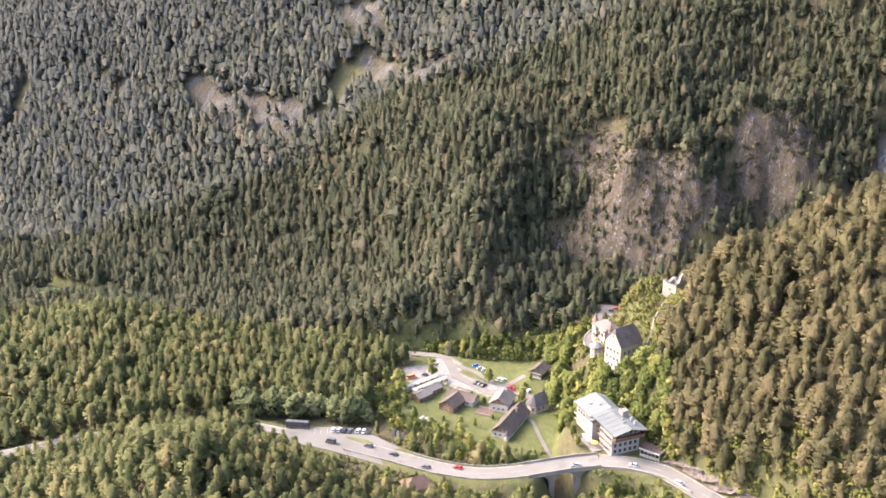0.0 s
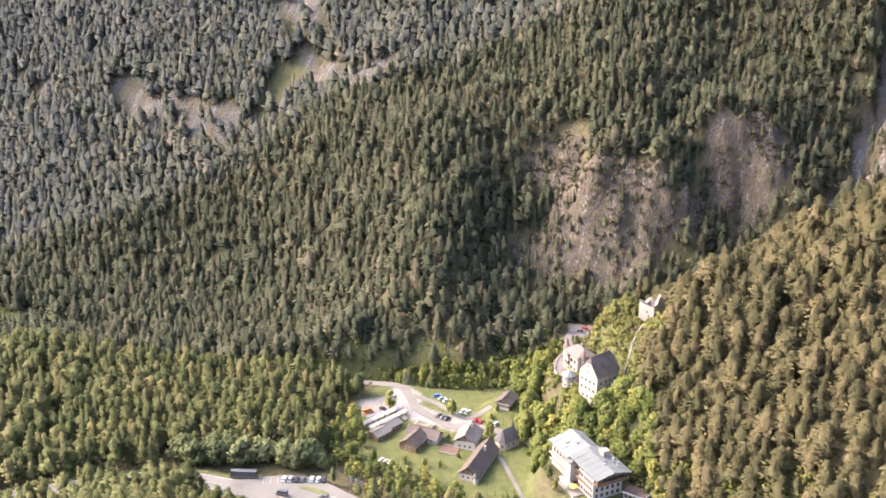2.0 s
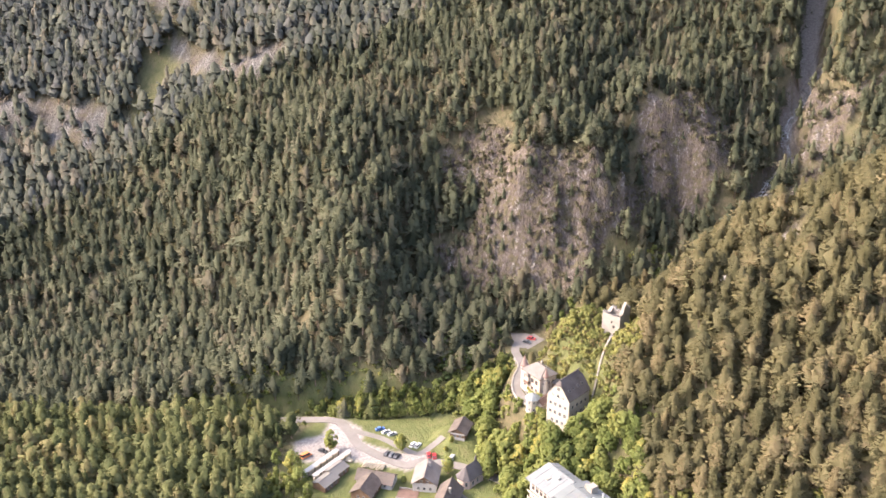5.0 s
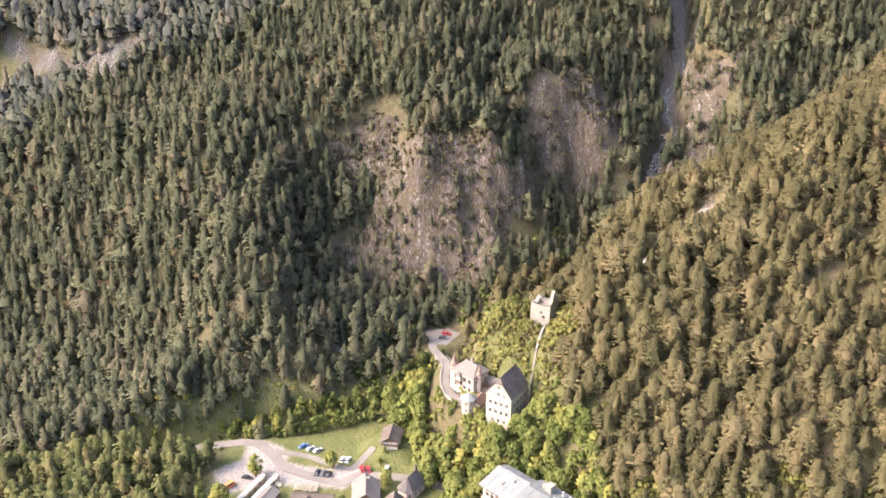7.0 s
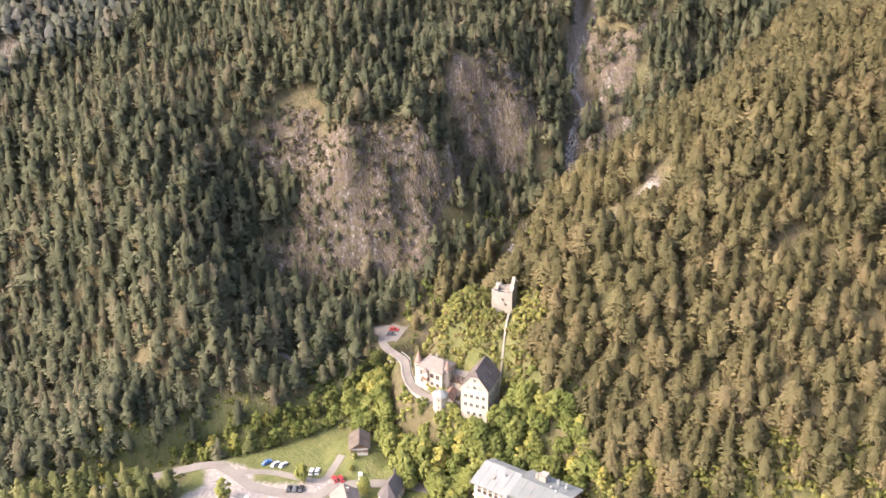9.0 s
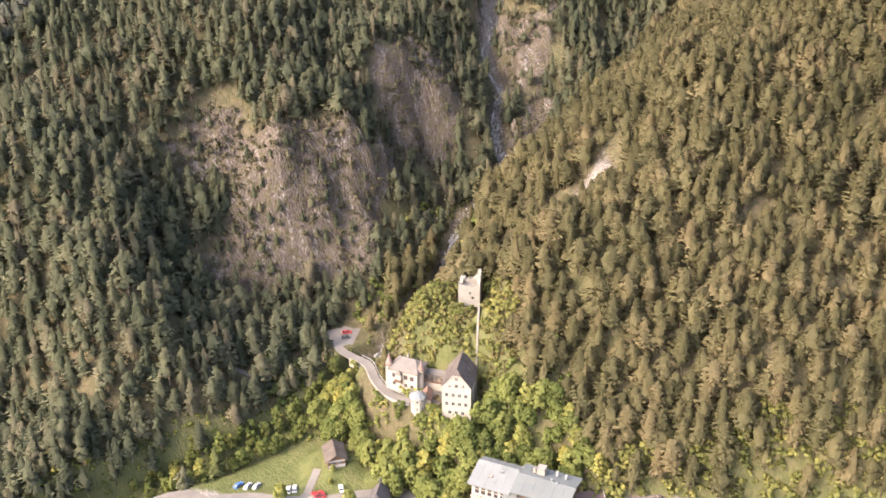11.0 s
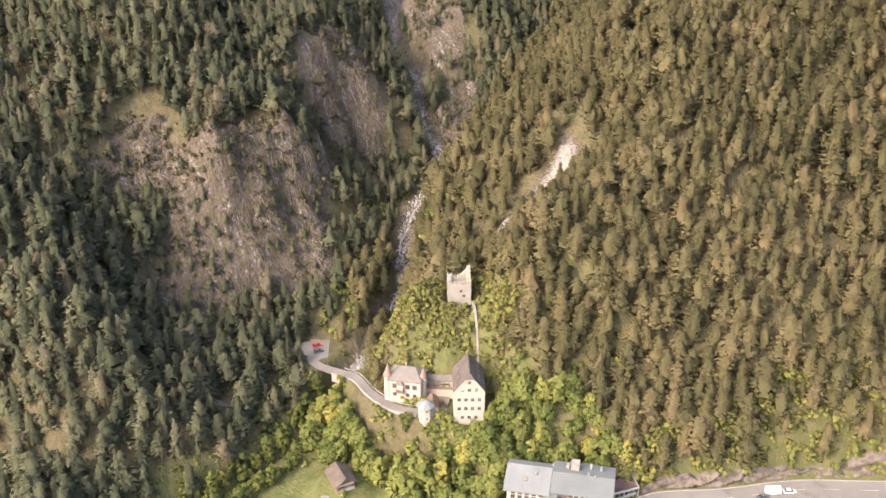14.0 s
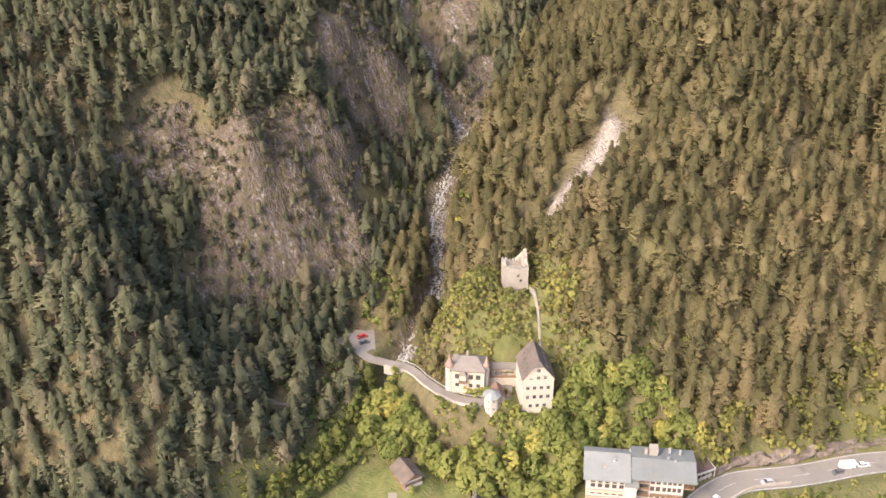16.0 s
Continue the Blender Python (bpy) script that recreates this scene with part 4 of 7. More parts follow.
car_park = polygon_sheet("car_park", PARK_POLY, -3.42, M_PARKING, "wide pale asphalt car park beside the main road", "car park")
for i in range(9):
    bm = bmesh.new()
    x0 = -58 + 2.9 * i
    box(bm, x0 - 0.07, x0 + 0.07, 419.8, 424.2, -3.42, -3.405)
    part("bay_line", bm, M_LINE, car_park)
polygon_sheet("grass_island", [(-43.5, 417.4), (-38, 416.2), (-33, 413.8), (-30.2, 411.2), (-31, 409.6), (-36, 412.2), (-42, 415.6)], -3.27, material("verge_grass", (0.09, 0.105, 0.03), (0.15, 0.145, 0.06), scale=0.8, detail=0.5), "narrow kerbed grass strip on the car park", "verge", 0.5)
polygon_sheet("castle_yard", [(90, 524), (91.5, 536), (99, 533.5), (106, 526), (93.5, 517.5)], 11.05, M_GRAVEL, "small gravel parking yard below dark trees", "car park", 0.8)
polygon_sheet("castle_court", [(80, 466), (84, 455.5), (92, 459), (93, 463), (88, 470)], 17.1, M_GRAVEL, "pale paved courtyard inside the castle", "courtyard", 2.5)


def build_bridge():
    """Deck on solid piers with arches between, parapets on both sides."""
    t = thing("road_bridge", "pale concrete road bridge on arched stone piers", "bridge")
    ribbon("deck", ROAD_BRIDGE, 5.1, M_ASPHALT, "grey asphalt deck", thick=1.1, parent=t)
    for s in (-1, 1):
        ribbon("parapet", ROAD_BRIDGE, 0.18, M_CONCRETE, "", thick=1.5, lift=1.0, shift=s * 5.05, parent=t)
        ribbon("cornice", ROAD_BRIDGE, 0.35, M_CONCRETE, "", thick=0.4, lift=-0.55, shift=s * 5.1, parent=t)
    P = np.array(ROAD_BRIDGE)
    dist = np.concatenate([[0], np.cumsum(np.hypot(*np.diff(P[:, :2], axis=0).T))])

    def at(d):
        return np.array([np.interp(d, dist, P[:, k]) for k in range(3)])
    total = dist[-1]
    stops = [0, 10, 22, total]
    for k, d in enumerate(stops):
        p, q = at(max(0, d - 0.5)), at(min(total, d + 0.5))
        a = math.atan2(q[1] - p[1], q[0] - p[0])
        c = at(d)
        bm = bmesh.new()
        w = 1.1
        solid(bm, [(-w * 1.25, -4.6, -22), (w * 1.25, -4.6, -22), (w * 1.25, 4.6, -22), (-w * 1.25, 4.6, -22)], [(-w, -4.4, -1.0), (w, -4.4, -1.0), (w, 4.4, -1.0), (-w, 4.4, -1.0)])
        ob = part("pier", bm, M_CONCRETE, t)
        ob.matrix_local = pose(*c, 0, 0, math.degrees(a))
    for d0, d1 in zip(stops, stops[1:]):
        bm = bmesh.new()
        rows = []
        for i in range(11):
            u = i / 10
            c = at(d0 + (d1 - d0) * u)
            p, q = at(max(0, d0 + (d1 - d0) * u - 0.5)), at(min(total, d0 + (d1 - d0) * u + 0.5))
            n = np.array([-(q - p)[1], (q - p)[0]]) / np.hypot(*(q - p)[:2])
            drop = 1.5 + 5.5 * abs(2 * u - 1) ** 2.4
            rows.append([bm.verts.new((*(c[:2] + s * n * 4.3), c[2] - z)) for s in (-1, 1) for z in (0.9, drop)])
        for r, q in zip(rows, rows[1:]):
            bm.faces.new((r[0], q[0], q[1], r[1]))
            bm.faces.new((r[2], r[3], q[3], q[2]))
            bm.faces.new((r[1], q[1], q[3], r[3]))
            bm.faces.new((r[0], r[2], q[2], q[0]))
        bm.faces.new((rows[0][0], rows[0][1], rows[0][3], rows[0][2]))
        bm.faces.new((rows[-1][0], rows[-1][2], rows[-1][3], rows[-1][1]))
        part("arch", bm, M_CONCRETE, t)


build_bridge()


def retaining_wall(name, line, high, deep, thick, mat, label):
    """A wall along a line; `high` above and `deep` below the line."""
    ob = ribbon(name, line, thick / 2, mat, label, category="wall", thick=high + deep, lift=high)
    return ob


south_side = [(x, y - 5.8, z) for x, y, z in ROAD_EAST[-12:]]
retaining_wall("retaining_wall", south_side, 0.9, 14, 0.6, M_STONE, "tall pinkish stone retaining wall under the road")


def guard_rail(line, shift, label):
    """Posts with two rails along a road's edge."""
    t = thing("guard_rail", label, "guard rail")
    P = np.array(line)
    T = np.gradient(P[:, :2], axis=0)
    T /= np.linalg.norm(T, axis=1)[:, None]
    Q = [(p[0] - n[1] * shift, p[1] + n[0] * shift, p[2]) for p, n in zip(P, T)]
    ribbon("rail", Q, 0.08, M_METAL, "", thick=0.32, lift=0.85, parent=t)
    bm = bmesh.new()
    box(bm, -0.09, 0.09, -0.09, 0.09, -0.6, 0.95)
    first = part("post", bm, M_CONCRETE, t)
    first.location = Q[0]
    for q in Q[1:]:
        link("post", first.data, t).location = q
    return t


guard_rail(ROAD_WEST[:26], 5.2, "pale roadside guard rail on short posts")
guard_rail(ROAD_WEST[:17], -5.2, "pale roadside guard rail beside tree tops")
guard_rail(ROAD_EAST[-26:-3], 5.7, "grey metal guard rail at the road's valley edge")
guard_rail(CASTLE_LANE[9:24], 2.3, "pale posts edging the castle lane")
retaining_wall("lane_wall", [(x - 2.3, y - 0.6, z) for x, y, z in CASTLE_LANE[8:22]], 0.5, 3.4, 0.5, M_STONE, "rough grey stone retaining wall under the castle lane")
retaining_wall("garden_wall", [(x - 2.1, y - 1.2, z) for x, y, z in CASTLE_LANE[22:]], 0.6, 5, 0.5, M_STONE, "stone retaining wall at the castle's foot")


# ---- the stream ----
def build_stream():
    r = random.Random(4)
    P = [p for p in STREAM if 2 < p[2] < 97]
    # boulders and rubble
    V, F, base = [], [], 0
    octa = [(1, 0, 0), (0, 1, 0), (-1, 0, 0), (0, -1, 0), (0, 0, 1), (0, 0, -1)]
    faces = [(0, 1, 4), (1, 2, 4), (2, 3, 4), (3, 0, 4), (1, 0, 5), (2, 1, 5), (3, 2, 5), (0, 3, 5)]
    for a, b in zip(P, P[1:]):
        n = Vector((-(b[1] - a[1]), b[0] - a[0])).normalized()
        for k in range(60 if a[2] < 25 else 36):
            u, off = r.random(), r.gauss(0, 3.8 if a[2] < 25 else 2.6 if a[2] < 60 else 1.7)
            s = r.uniform(0.2, 0.7) * (2.0 if r.random() < 0.12 else 1)
            c = (a[0] + (b[0] - a[0]) * u + n.x * off, a[1] + (b[1] - a[1]) * u + n.y * off, a[2] + (b[2] - a[2]) * u - 0.75 + s * 0.3)
            spin = Euler((r.uniform(0, 3), r.uniform(0, 3), r.uniform(0, 3))).to_matrix()
            for o in octa:
                q = spin @ Vector((o[0] * s * r.uniform(0.8, 1.3), o[1] * s * r.uniform(0.7, 1.1), o[2] * s * r.uniform(0.6, 0.9)))
                V.append((c[0] + q.x, c[1] + q.y, c[2] + q.z))
            F += [tuple(base + i for i in f) for f in faces]
            base += 6
    tagged(mesh_object("stream_boulders", V, F, [M_RUBBLE]), "grey boulders and rubble along the mountain stream", "boulders", kind="stuff")
    # braided white water, in short falling strands
    bm = bmesh.new()
    for strand in range(4):
        shift, prev = r.uniform(-1.5, 1.5), None
        for i, (a, b) in enumerate(zip(P, P[1:])):
            n = Vector((-(b[1] - a[1]), b[0] - a[0])).normalized()
            shift = max(-2.2, min(2.2, shift + r.uniform(-0.9, 0.9)))
            steep = (a[2] - b[2]) / math.hypot(b[0] - a[0], b[1] - a[1])
            on = r.random() < (0.12 + 0.4 * steep if strand else 0.45)
            w = r.uniform(0.1, 0.42) * (1.1 if strand == 0 else 0.9)
            row = [bm.verts.new((a[0] + n.x * (shift + k), a[1] + n.y * (shift + k), a[2] - 0.42 + z)) for k, z in ((-w, 0), (0, 0.12), (w, 0))]
            if prev and on:
                bm.faces.new((prev[0], prev[1], row[1], row[0]))
                bm.faces.new((prev[1], prev[2], row[2], row[1]))
            prev = row
    bmesh.ops.delete(bm, geom=[v for v in bm.verts if not v.link_faces], context="VERTS")
    ob = part("water", bm, M_FOAM, None)
    tagged(ob, "white mountain stream tumbling between boulders", "stream", kind="structure")


build_stream()


# ---- castle ----
def build_palas():
    t = gable_house("castle_main_house", "tall cream castle house with steep dark half-hipped roof", 88.6, 449.2, 14.6, -56.5, 10.8, 13.6, 15.6, 7.0, M_PLASTER, M_CASTLEROOF, hip=0.3, over=0.35, sink=6,
                    rows=((4.2, 3), (8.0, 4), (11.8, 4), (16.0, 3), (19.0, 1)), side_rows=((8.0, 4), (11.8, 4)), category="castle", window_size=(1.15, 1.4))
    for s in (-1, 1):
        for i in range(4):
            ob = window(t, s * 3.4, -4.2 + 2.8 * i, 18.25, 0 if s > 0 else 180, 0.8, 1.1, M_PALEROOF, "skylight")
            ob.matrix_local = pose(s * 3.4, -4.2 + 2.8 * i, 18.55, 0, -s * 38, 0 if s > 0 else 180) if s > 0 else pose(s * 3.4, -4.2 + 2.8 * i, 18.55, 0, -38, 180)


M_CASTLEROOF = material("castle_shingles", (0.085, 0.068, 0.06), (0.125, 0.102, 0.09), scale=1.5, detail=0.4, obj_random=0.2, wear=(0.065, 0.053, 0.048))
build_palas()


M_CONE = material("pink_shingles", (0.20, 0.135, 0.112), (0.27, 0.185, 0.155), scale=1.2, detail=0.4)


def turret(t, x, y, r, z0, z1, tip, cone_mat=None):
    bm = bmesh.new()
    solid(bm, ring(r, 14, z0, x, y), ring(r * 0.97, 14, z1, x, y))
    tower = part("turret", bm, M_PLASTER, t)
    bm = bmesh.new()
    solid(bm, ring(r * 1.22, 14, z1 - 0.05, x, y), ring(r * 0.8, 14, z1 + 0.9, x, y))
    cone(bm, r * 0.82, 14, z1 + 0.85, tip, x, y)
    part("cone_roof", bm, cone_mat or M_PALEROOF, tower)
    bm = bmesh.new()
    solid(bm, ring(r * 1.25, 14, z1 - 0.3, x, y), ring(r * 1.25, 14, z1 + 0.02, x, y))
    part("eaves_ring", bm, M_REDTILE, tower)
    bm = bmesh.new()
    solid(bm, ring(0.07, 6, tip - 0.3, x, y), ring(0.03, 6, tip + 0.9, x, y))
    part("finial", bm, M_METAL, tower)
    for a in (150, 200, 260):
        window(tower, x + r * 0.99 * math.cos(radians(a)), y + r * 0.99 * math.sin(radians(a)), z1 - 1.6, a, 0.5, 0.9)


def build_west_wing():
    t = thing("castle_west_wing", "cream castle wing with pale hipped roof and corner turret", "castle", 84.3, 472.5, 16.6, 21)
    w, l, wall, rise = 9.0, 11.5, 9.8, 2.8
    bm = bmesh.new()
    box(bm, -w / 2, w / 2, -l / 2, l / 2, -5, wall)
    part("wall", bm, M_PLASTER, t)
    bm = bmesh.new()
    e = 0.6
    solid(bm, [(-w / 2 - e, -l / 2 - e, wall), (w / 2 + e, -l / 2 - e, wall), (w / 2 + e, l / 2 + e, wall), (-w / 2 - e, l / 2 + e, wall)],
          [(-w / 2 - e, -l / 2 - e, wall + 0.25), (w / 2 + e, -l / 2 - e, wall + 0.25), (w / 2 + e, l / 2 + e, wall + 0.25), (-w / 2 - e, l / 2 + e, wall + 0.25)])
    part("eaves", bm, M_WOOD, t)
    bm = bmesh.new()
    a = [bm.verts.new(p) for p in ((-w / 2 - e, -l / 2 - e, wall + 0.25), (w / 2 + e, -l / 2 - e, wall + 0.25), (w / 2 + e, l / 2 + e, wall + 0.25), (-w / 2 - e, l / 2 + e, wall + 0.25), (1.0, -l / 2 + 3, wall + rise), (1.0, l / 2 - 3, wall + rise))]
    for f in ((0, 1, 4), (1, 2, 5, 4), (2, 3, 5), (3, 0, 4, 5), (3, 2, 1, 0)):
        bm.faces.new([a[i] for i in f])
    part("hipped_roof", bm, M_PALEROOF, t)
    for i, yy in enumerate((-3.6, -1.0, 3.8)):
        window(t, -w / 2, yy, 7.4, 180, 1.5, 1.7, M_WOOD)
        window(t, -w / 2, yy, 3.8, 180, 1.2, 1.2, M_WOOD)
    for xx in (-2.4, 0.4, 2.6):
        window(t, xx, -l / 2, 7.0, 270, 1.0, 1.3)
        window(t, xx, -l / 2, 3.6, 270, 1.0, 1.3)
    # wooden oriel
    bm = bmesh.new()
    solid(bm, [(-w / 2 - 1.1, 0.6, 4.6), (-w / 2, 0.4, 4.2), (-w / 2, 3.0, 4.2), (-w / 2 - 1.1, 2.8, 4.6)], [(-w / 2 - 1.1, 0.6, 8.6), (-w / 2, 0.4, 8.6), (-w / 2, 3.0, 8.6), (-w / 2 - 1.1, 2.8, 8.6)])
    oriel = part("oriel", bm, M_PLASTER, t)
    bm = bmesh.new()
    solid(bm, [(-w / 2 - 1.5, 0.2, 8.6), (-w / 2, 0.2, 8.6), (-w / 2, 3.2, 8.6), (-w / 2 - 1.5, 3.2, 8.6)], [(-w / 2 - 0.9, 1.4, 10.2), (-w / 2, 1.4, 10.4), (-w / 2, 2.0, 10.4), (-w / 2 - 0.9, 2.0, 10.2)])
    part("oriel_roof", bm, M_PALEROOF, oriel)
    bm = bmesh.new()
    box(bm, -w / 2 - 1.5, -w / 2, 0.3, 3.1, 5.2, 6.3)
    part("balcony", bm, M_REDTILE, oriel, "red-brown wooden balcony")
    turret(t, -2.6, l / 2 + 1.0, 1.45, -6, 10.8, 15.6, M_CONE)
    turret(t, -1.6, -l / 2 - 0.5, 1.05, 1, 10.9, 15.0, M_CONE)
    bm = bmesh.new()
    box(bm, 1.6, 2.4, 0.5, 1.3, wall + 1, wall + rise + 1.2)
    part("chimney", bm, M_CONCRETE, t)


build_west_wing()


def build_gatehouse():
    t = thing("castle_gatehouse", "small octagonal cream gatehouse with verdigris roof", "gatehouse", 77.4, 460.2, 15.0, 20)
    bm = bmesh.new()
    solid(bm, ring(2.75, 8, -9), ring(2.65, 8, 7.0))
    part("wall", bm, M_PLASTER, t)
    bm = bmesh.new()
    solid(bm, ring(3.4, 8, 6.95), ring(1.5, 8, 8.3))
    cone(bm, 1.5, 8, 8.25, 8.8)
    part("roof", bm, M_TEAL, t)
    bm = bmesh.new()
    solid(bm, ring(0.06, 6, 8.6), ring(0.03, 6, 9.9))
    part("finial", bm, M_METAL, t)
    for k in range(8):
        a = 22.5 + 45 * k
        x, y = 2.67 * math.cos(math.pi / 8) * math.cos(radians(a)), 2.67 * math.cos(math.pi / 8) * math.sin(radians(a))
        window(t, x, y, 5.6, a, 0.7, 0.9)
        window(t, x, y, 2.4, a, 0.7, 0.9)
    s = thing("covered_stair", "red-brown tiled roof over the castle stair", "roof", 82.0, 460.0, 17.1, -52)
    bm = bmesh.new()
    box(bm, -1.6, 1.6, -3.2, 3.2, -1, 3.0)
    part("wall", bm, M_PLASTER, s)
    for d in (-1, 1):
        bm = bmesh.new()
        slab(bm, [(d * 2.1, -3.8, 2.9), (d * 2.1, 3.8, 2.9), (0, 3.8, 4.6), (0, -3.8, 4.6)], 0.2)
        part("roof_slope", bm, M_REDTILE, s)


build_gatehouse()


def build_arcade():
    t = thing("castle_arcade", "open castle arcade with pale roof and timber posts", "arcade", 91.2, 463.2, 17.1, -62)
    L = 12.0
    bm = bmesh.new()
    box(bm, -L / 2, L / 2, 1.2, 2.2, -1, 6.6)
    part("back_wall", bm, M_PLASTER, t)
    bm = bmesh.new()
    box(bm, -L / 2, L / 2, -1.8, 1.2, -1, 3.2)
    part("lower_wall", bm, M_PLASTER, t)
    bm = bmesh.new()
    slab(bm, [(-L / 2, -0.6, 6.2), (L / 2, -0.6, 6.2), (L / 2, 2.6, 6.9), (-L / 2, 2.6, 6.9)], 0.25)
    part("roof", bm, M_PALEROOF, t)
    bm = bmesh.new()
    box(bm, -L / 2, L / 2, -1.85, -1.7, 3.2, 4.1)
    part("balustrade", bm, M_WOOD, t)
    for i in range(7):
        bm = bmesh.new()
        box(bm, -0.14, 0.14, -0.14, 0.14, 3.2, 6.2)
        part("post", bm, M_WOOD, t).location = (-L / 2 + 0.3 + i * (L - 0.6) / 6, -1.7, 0)


build_arcade()


def build_ruin():
    """A hollow keep with thick walls, ragged tops and small openings."""
    t = thing("ruined_keep", "roofless pale stone keep with ragged wall tops", "ruin", 116.2, 470.2, 41.0, 36.9)
    r = random.Random(9)
    w, l, thick = 8.0, 8.4, 1.3

    def wall_side(name, x0, y0, x1, y1, tops, holes=()):
        """A wall of stone columns from (x0, y0) to (x1, y1); tops: heights at even steps."""
        n = 22
        length = math.hypot(x1 - x0, y1 - y0)
        ux, uy = (x1 - x0) / length, (y1 - y0) / length
        nx, ny = -uy * thick, ux * thick
        us = sorted([i / n for i in range(n + 1)] + [u + k * hw / length for u, _, hw, _ in holes for k in (-1, 1)])
        zs = sorted([-4.0] + [z + k * hh for _, z, _, hh in holes for k in (-1, 1)])
        tops = [float(np.interp(u, np.linspace(0, 1, len(tops)), tops)) + r.uniform(-0.4, 0.4) for u in us]
        bm = bmesh.new()
        grid = [[[bm.verts.new((x0 + ux * length * u + nx * s, y0 + uy * length * u + ny * s, z)) for z in zs + [top - 0.25 * s]] for u, top in zip(us, tops)] for s in (0, 1)]
        m = len(zs)

        def filled(i, k):
            if not (0 <= i < len(us) - 1 and 0 <= k < m):
                return False
            uc = (us[i] + us[i + 1]) / 2
            return not any(abs(uc - u) * length < hw and k < m - 1 and abs((zs[k] + zs[k + 1]) / 2 - z) < hh for u, z, hw, hh in holes)
        for i in range(len(us) - 1):
            for k in range(m):
                if not filled(i, k):
                    continue
                for s in (0, 1):
                    bm.faces.new((grid[s][i][k], grid[s][i + 1][k], grid[s][i + 1][k + 1], grid[s][i][k + 1]))
                for di, dk, p, q in ((-1, 0, (i, k), (i, k + 1)), (1, 0, (i + 1, k), (i + 1, k + 1)), (0, -1, (i, k), (i + 1, k)), (0, 1, (i, k + 1), (i + 1, k + 1))):
                    if not filled(i + di, k + dk):
                        bm.faces.new((grid[0][p[0]][p[1]], grid[0][q[0]][q[1]], grid[1][q[0]][q[1]], grid[1][p[0]][p[1]]))
        part(name, bm, M_RUIN, t)
    h = 11.2
    wall_side("front_wall", -w / 2, l / 2, -w / 2, -l / 2, [h + 0.6, h, h - 0.4, h - 0.2, h - 0.6, h - 0.4, h + 0.3], ((0.55, 7.6, 0.35, 0.5), (0.68, 5.6, 0.5, 0.6)))
    wall_side("right_wall", -w / 2 + thick, -l / 2, w / 2 - thick, -l / 2, [h + 0.4, h + 1.2, h + 3.6, h + 4.8, h + 3.2, h + 2.6], ((0.5, 6, 0.4, 0.6),))
    wall_side("back_wall", w / 2, -l / 2, w / 2, l / 2, [h + 2.4, h + 1.0, h - 0.6, h - 1.2, h - 0.4, h])
    wall_side("left_wall", w / 2 - thick, l / 2, -w / 2 + thick, l / 2, [h, h - 0.8, h - 1.4, h - 0.8, h + 0.4])
    bm = bmesh.new()
    box(bm, -w / 2 + thick, w / 2 - thick, -l / 2 + thick, l / 2 - thick, -4, h - 3.0)
    part("rubble_fill", bm, M_STONE, t, "rubble floor inside the walls")


build_ruin()


def build_curtain_wall():
    a, b = Vector((113.6, 462.6, 0)), Vector((98.4, 450.3, 0))
    line = []
    for i in range(27):
        p = a.lerp(b, i / 26)
        line.append((p.x, p.y, float(ground(np.array([p.x]), np.array([p.y]))[0])))
    zs = np.convolve(np.pad([q[2] for q in line], 3, mode="edge"), np.ones(7) / 7, "valid")
    line = [(q[0], q[1], z) for q, z in zip(line, zs)]
    ob = ribbon("curtain_wall", line, 0.36, M_RUIN, "narrow pale stone wall climbing the knoll to the keep", "wall", thick=5.0, lift=2.2)
    return ob


build_curtain_wall()


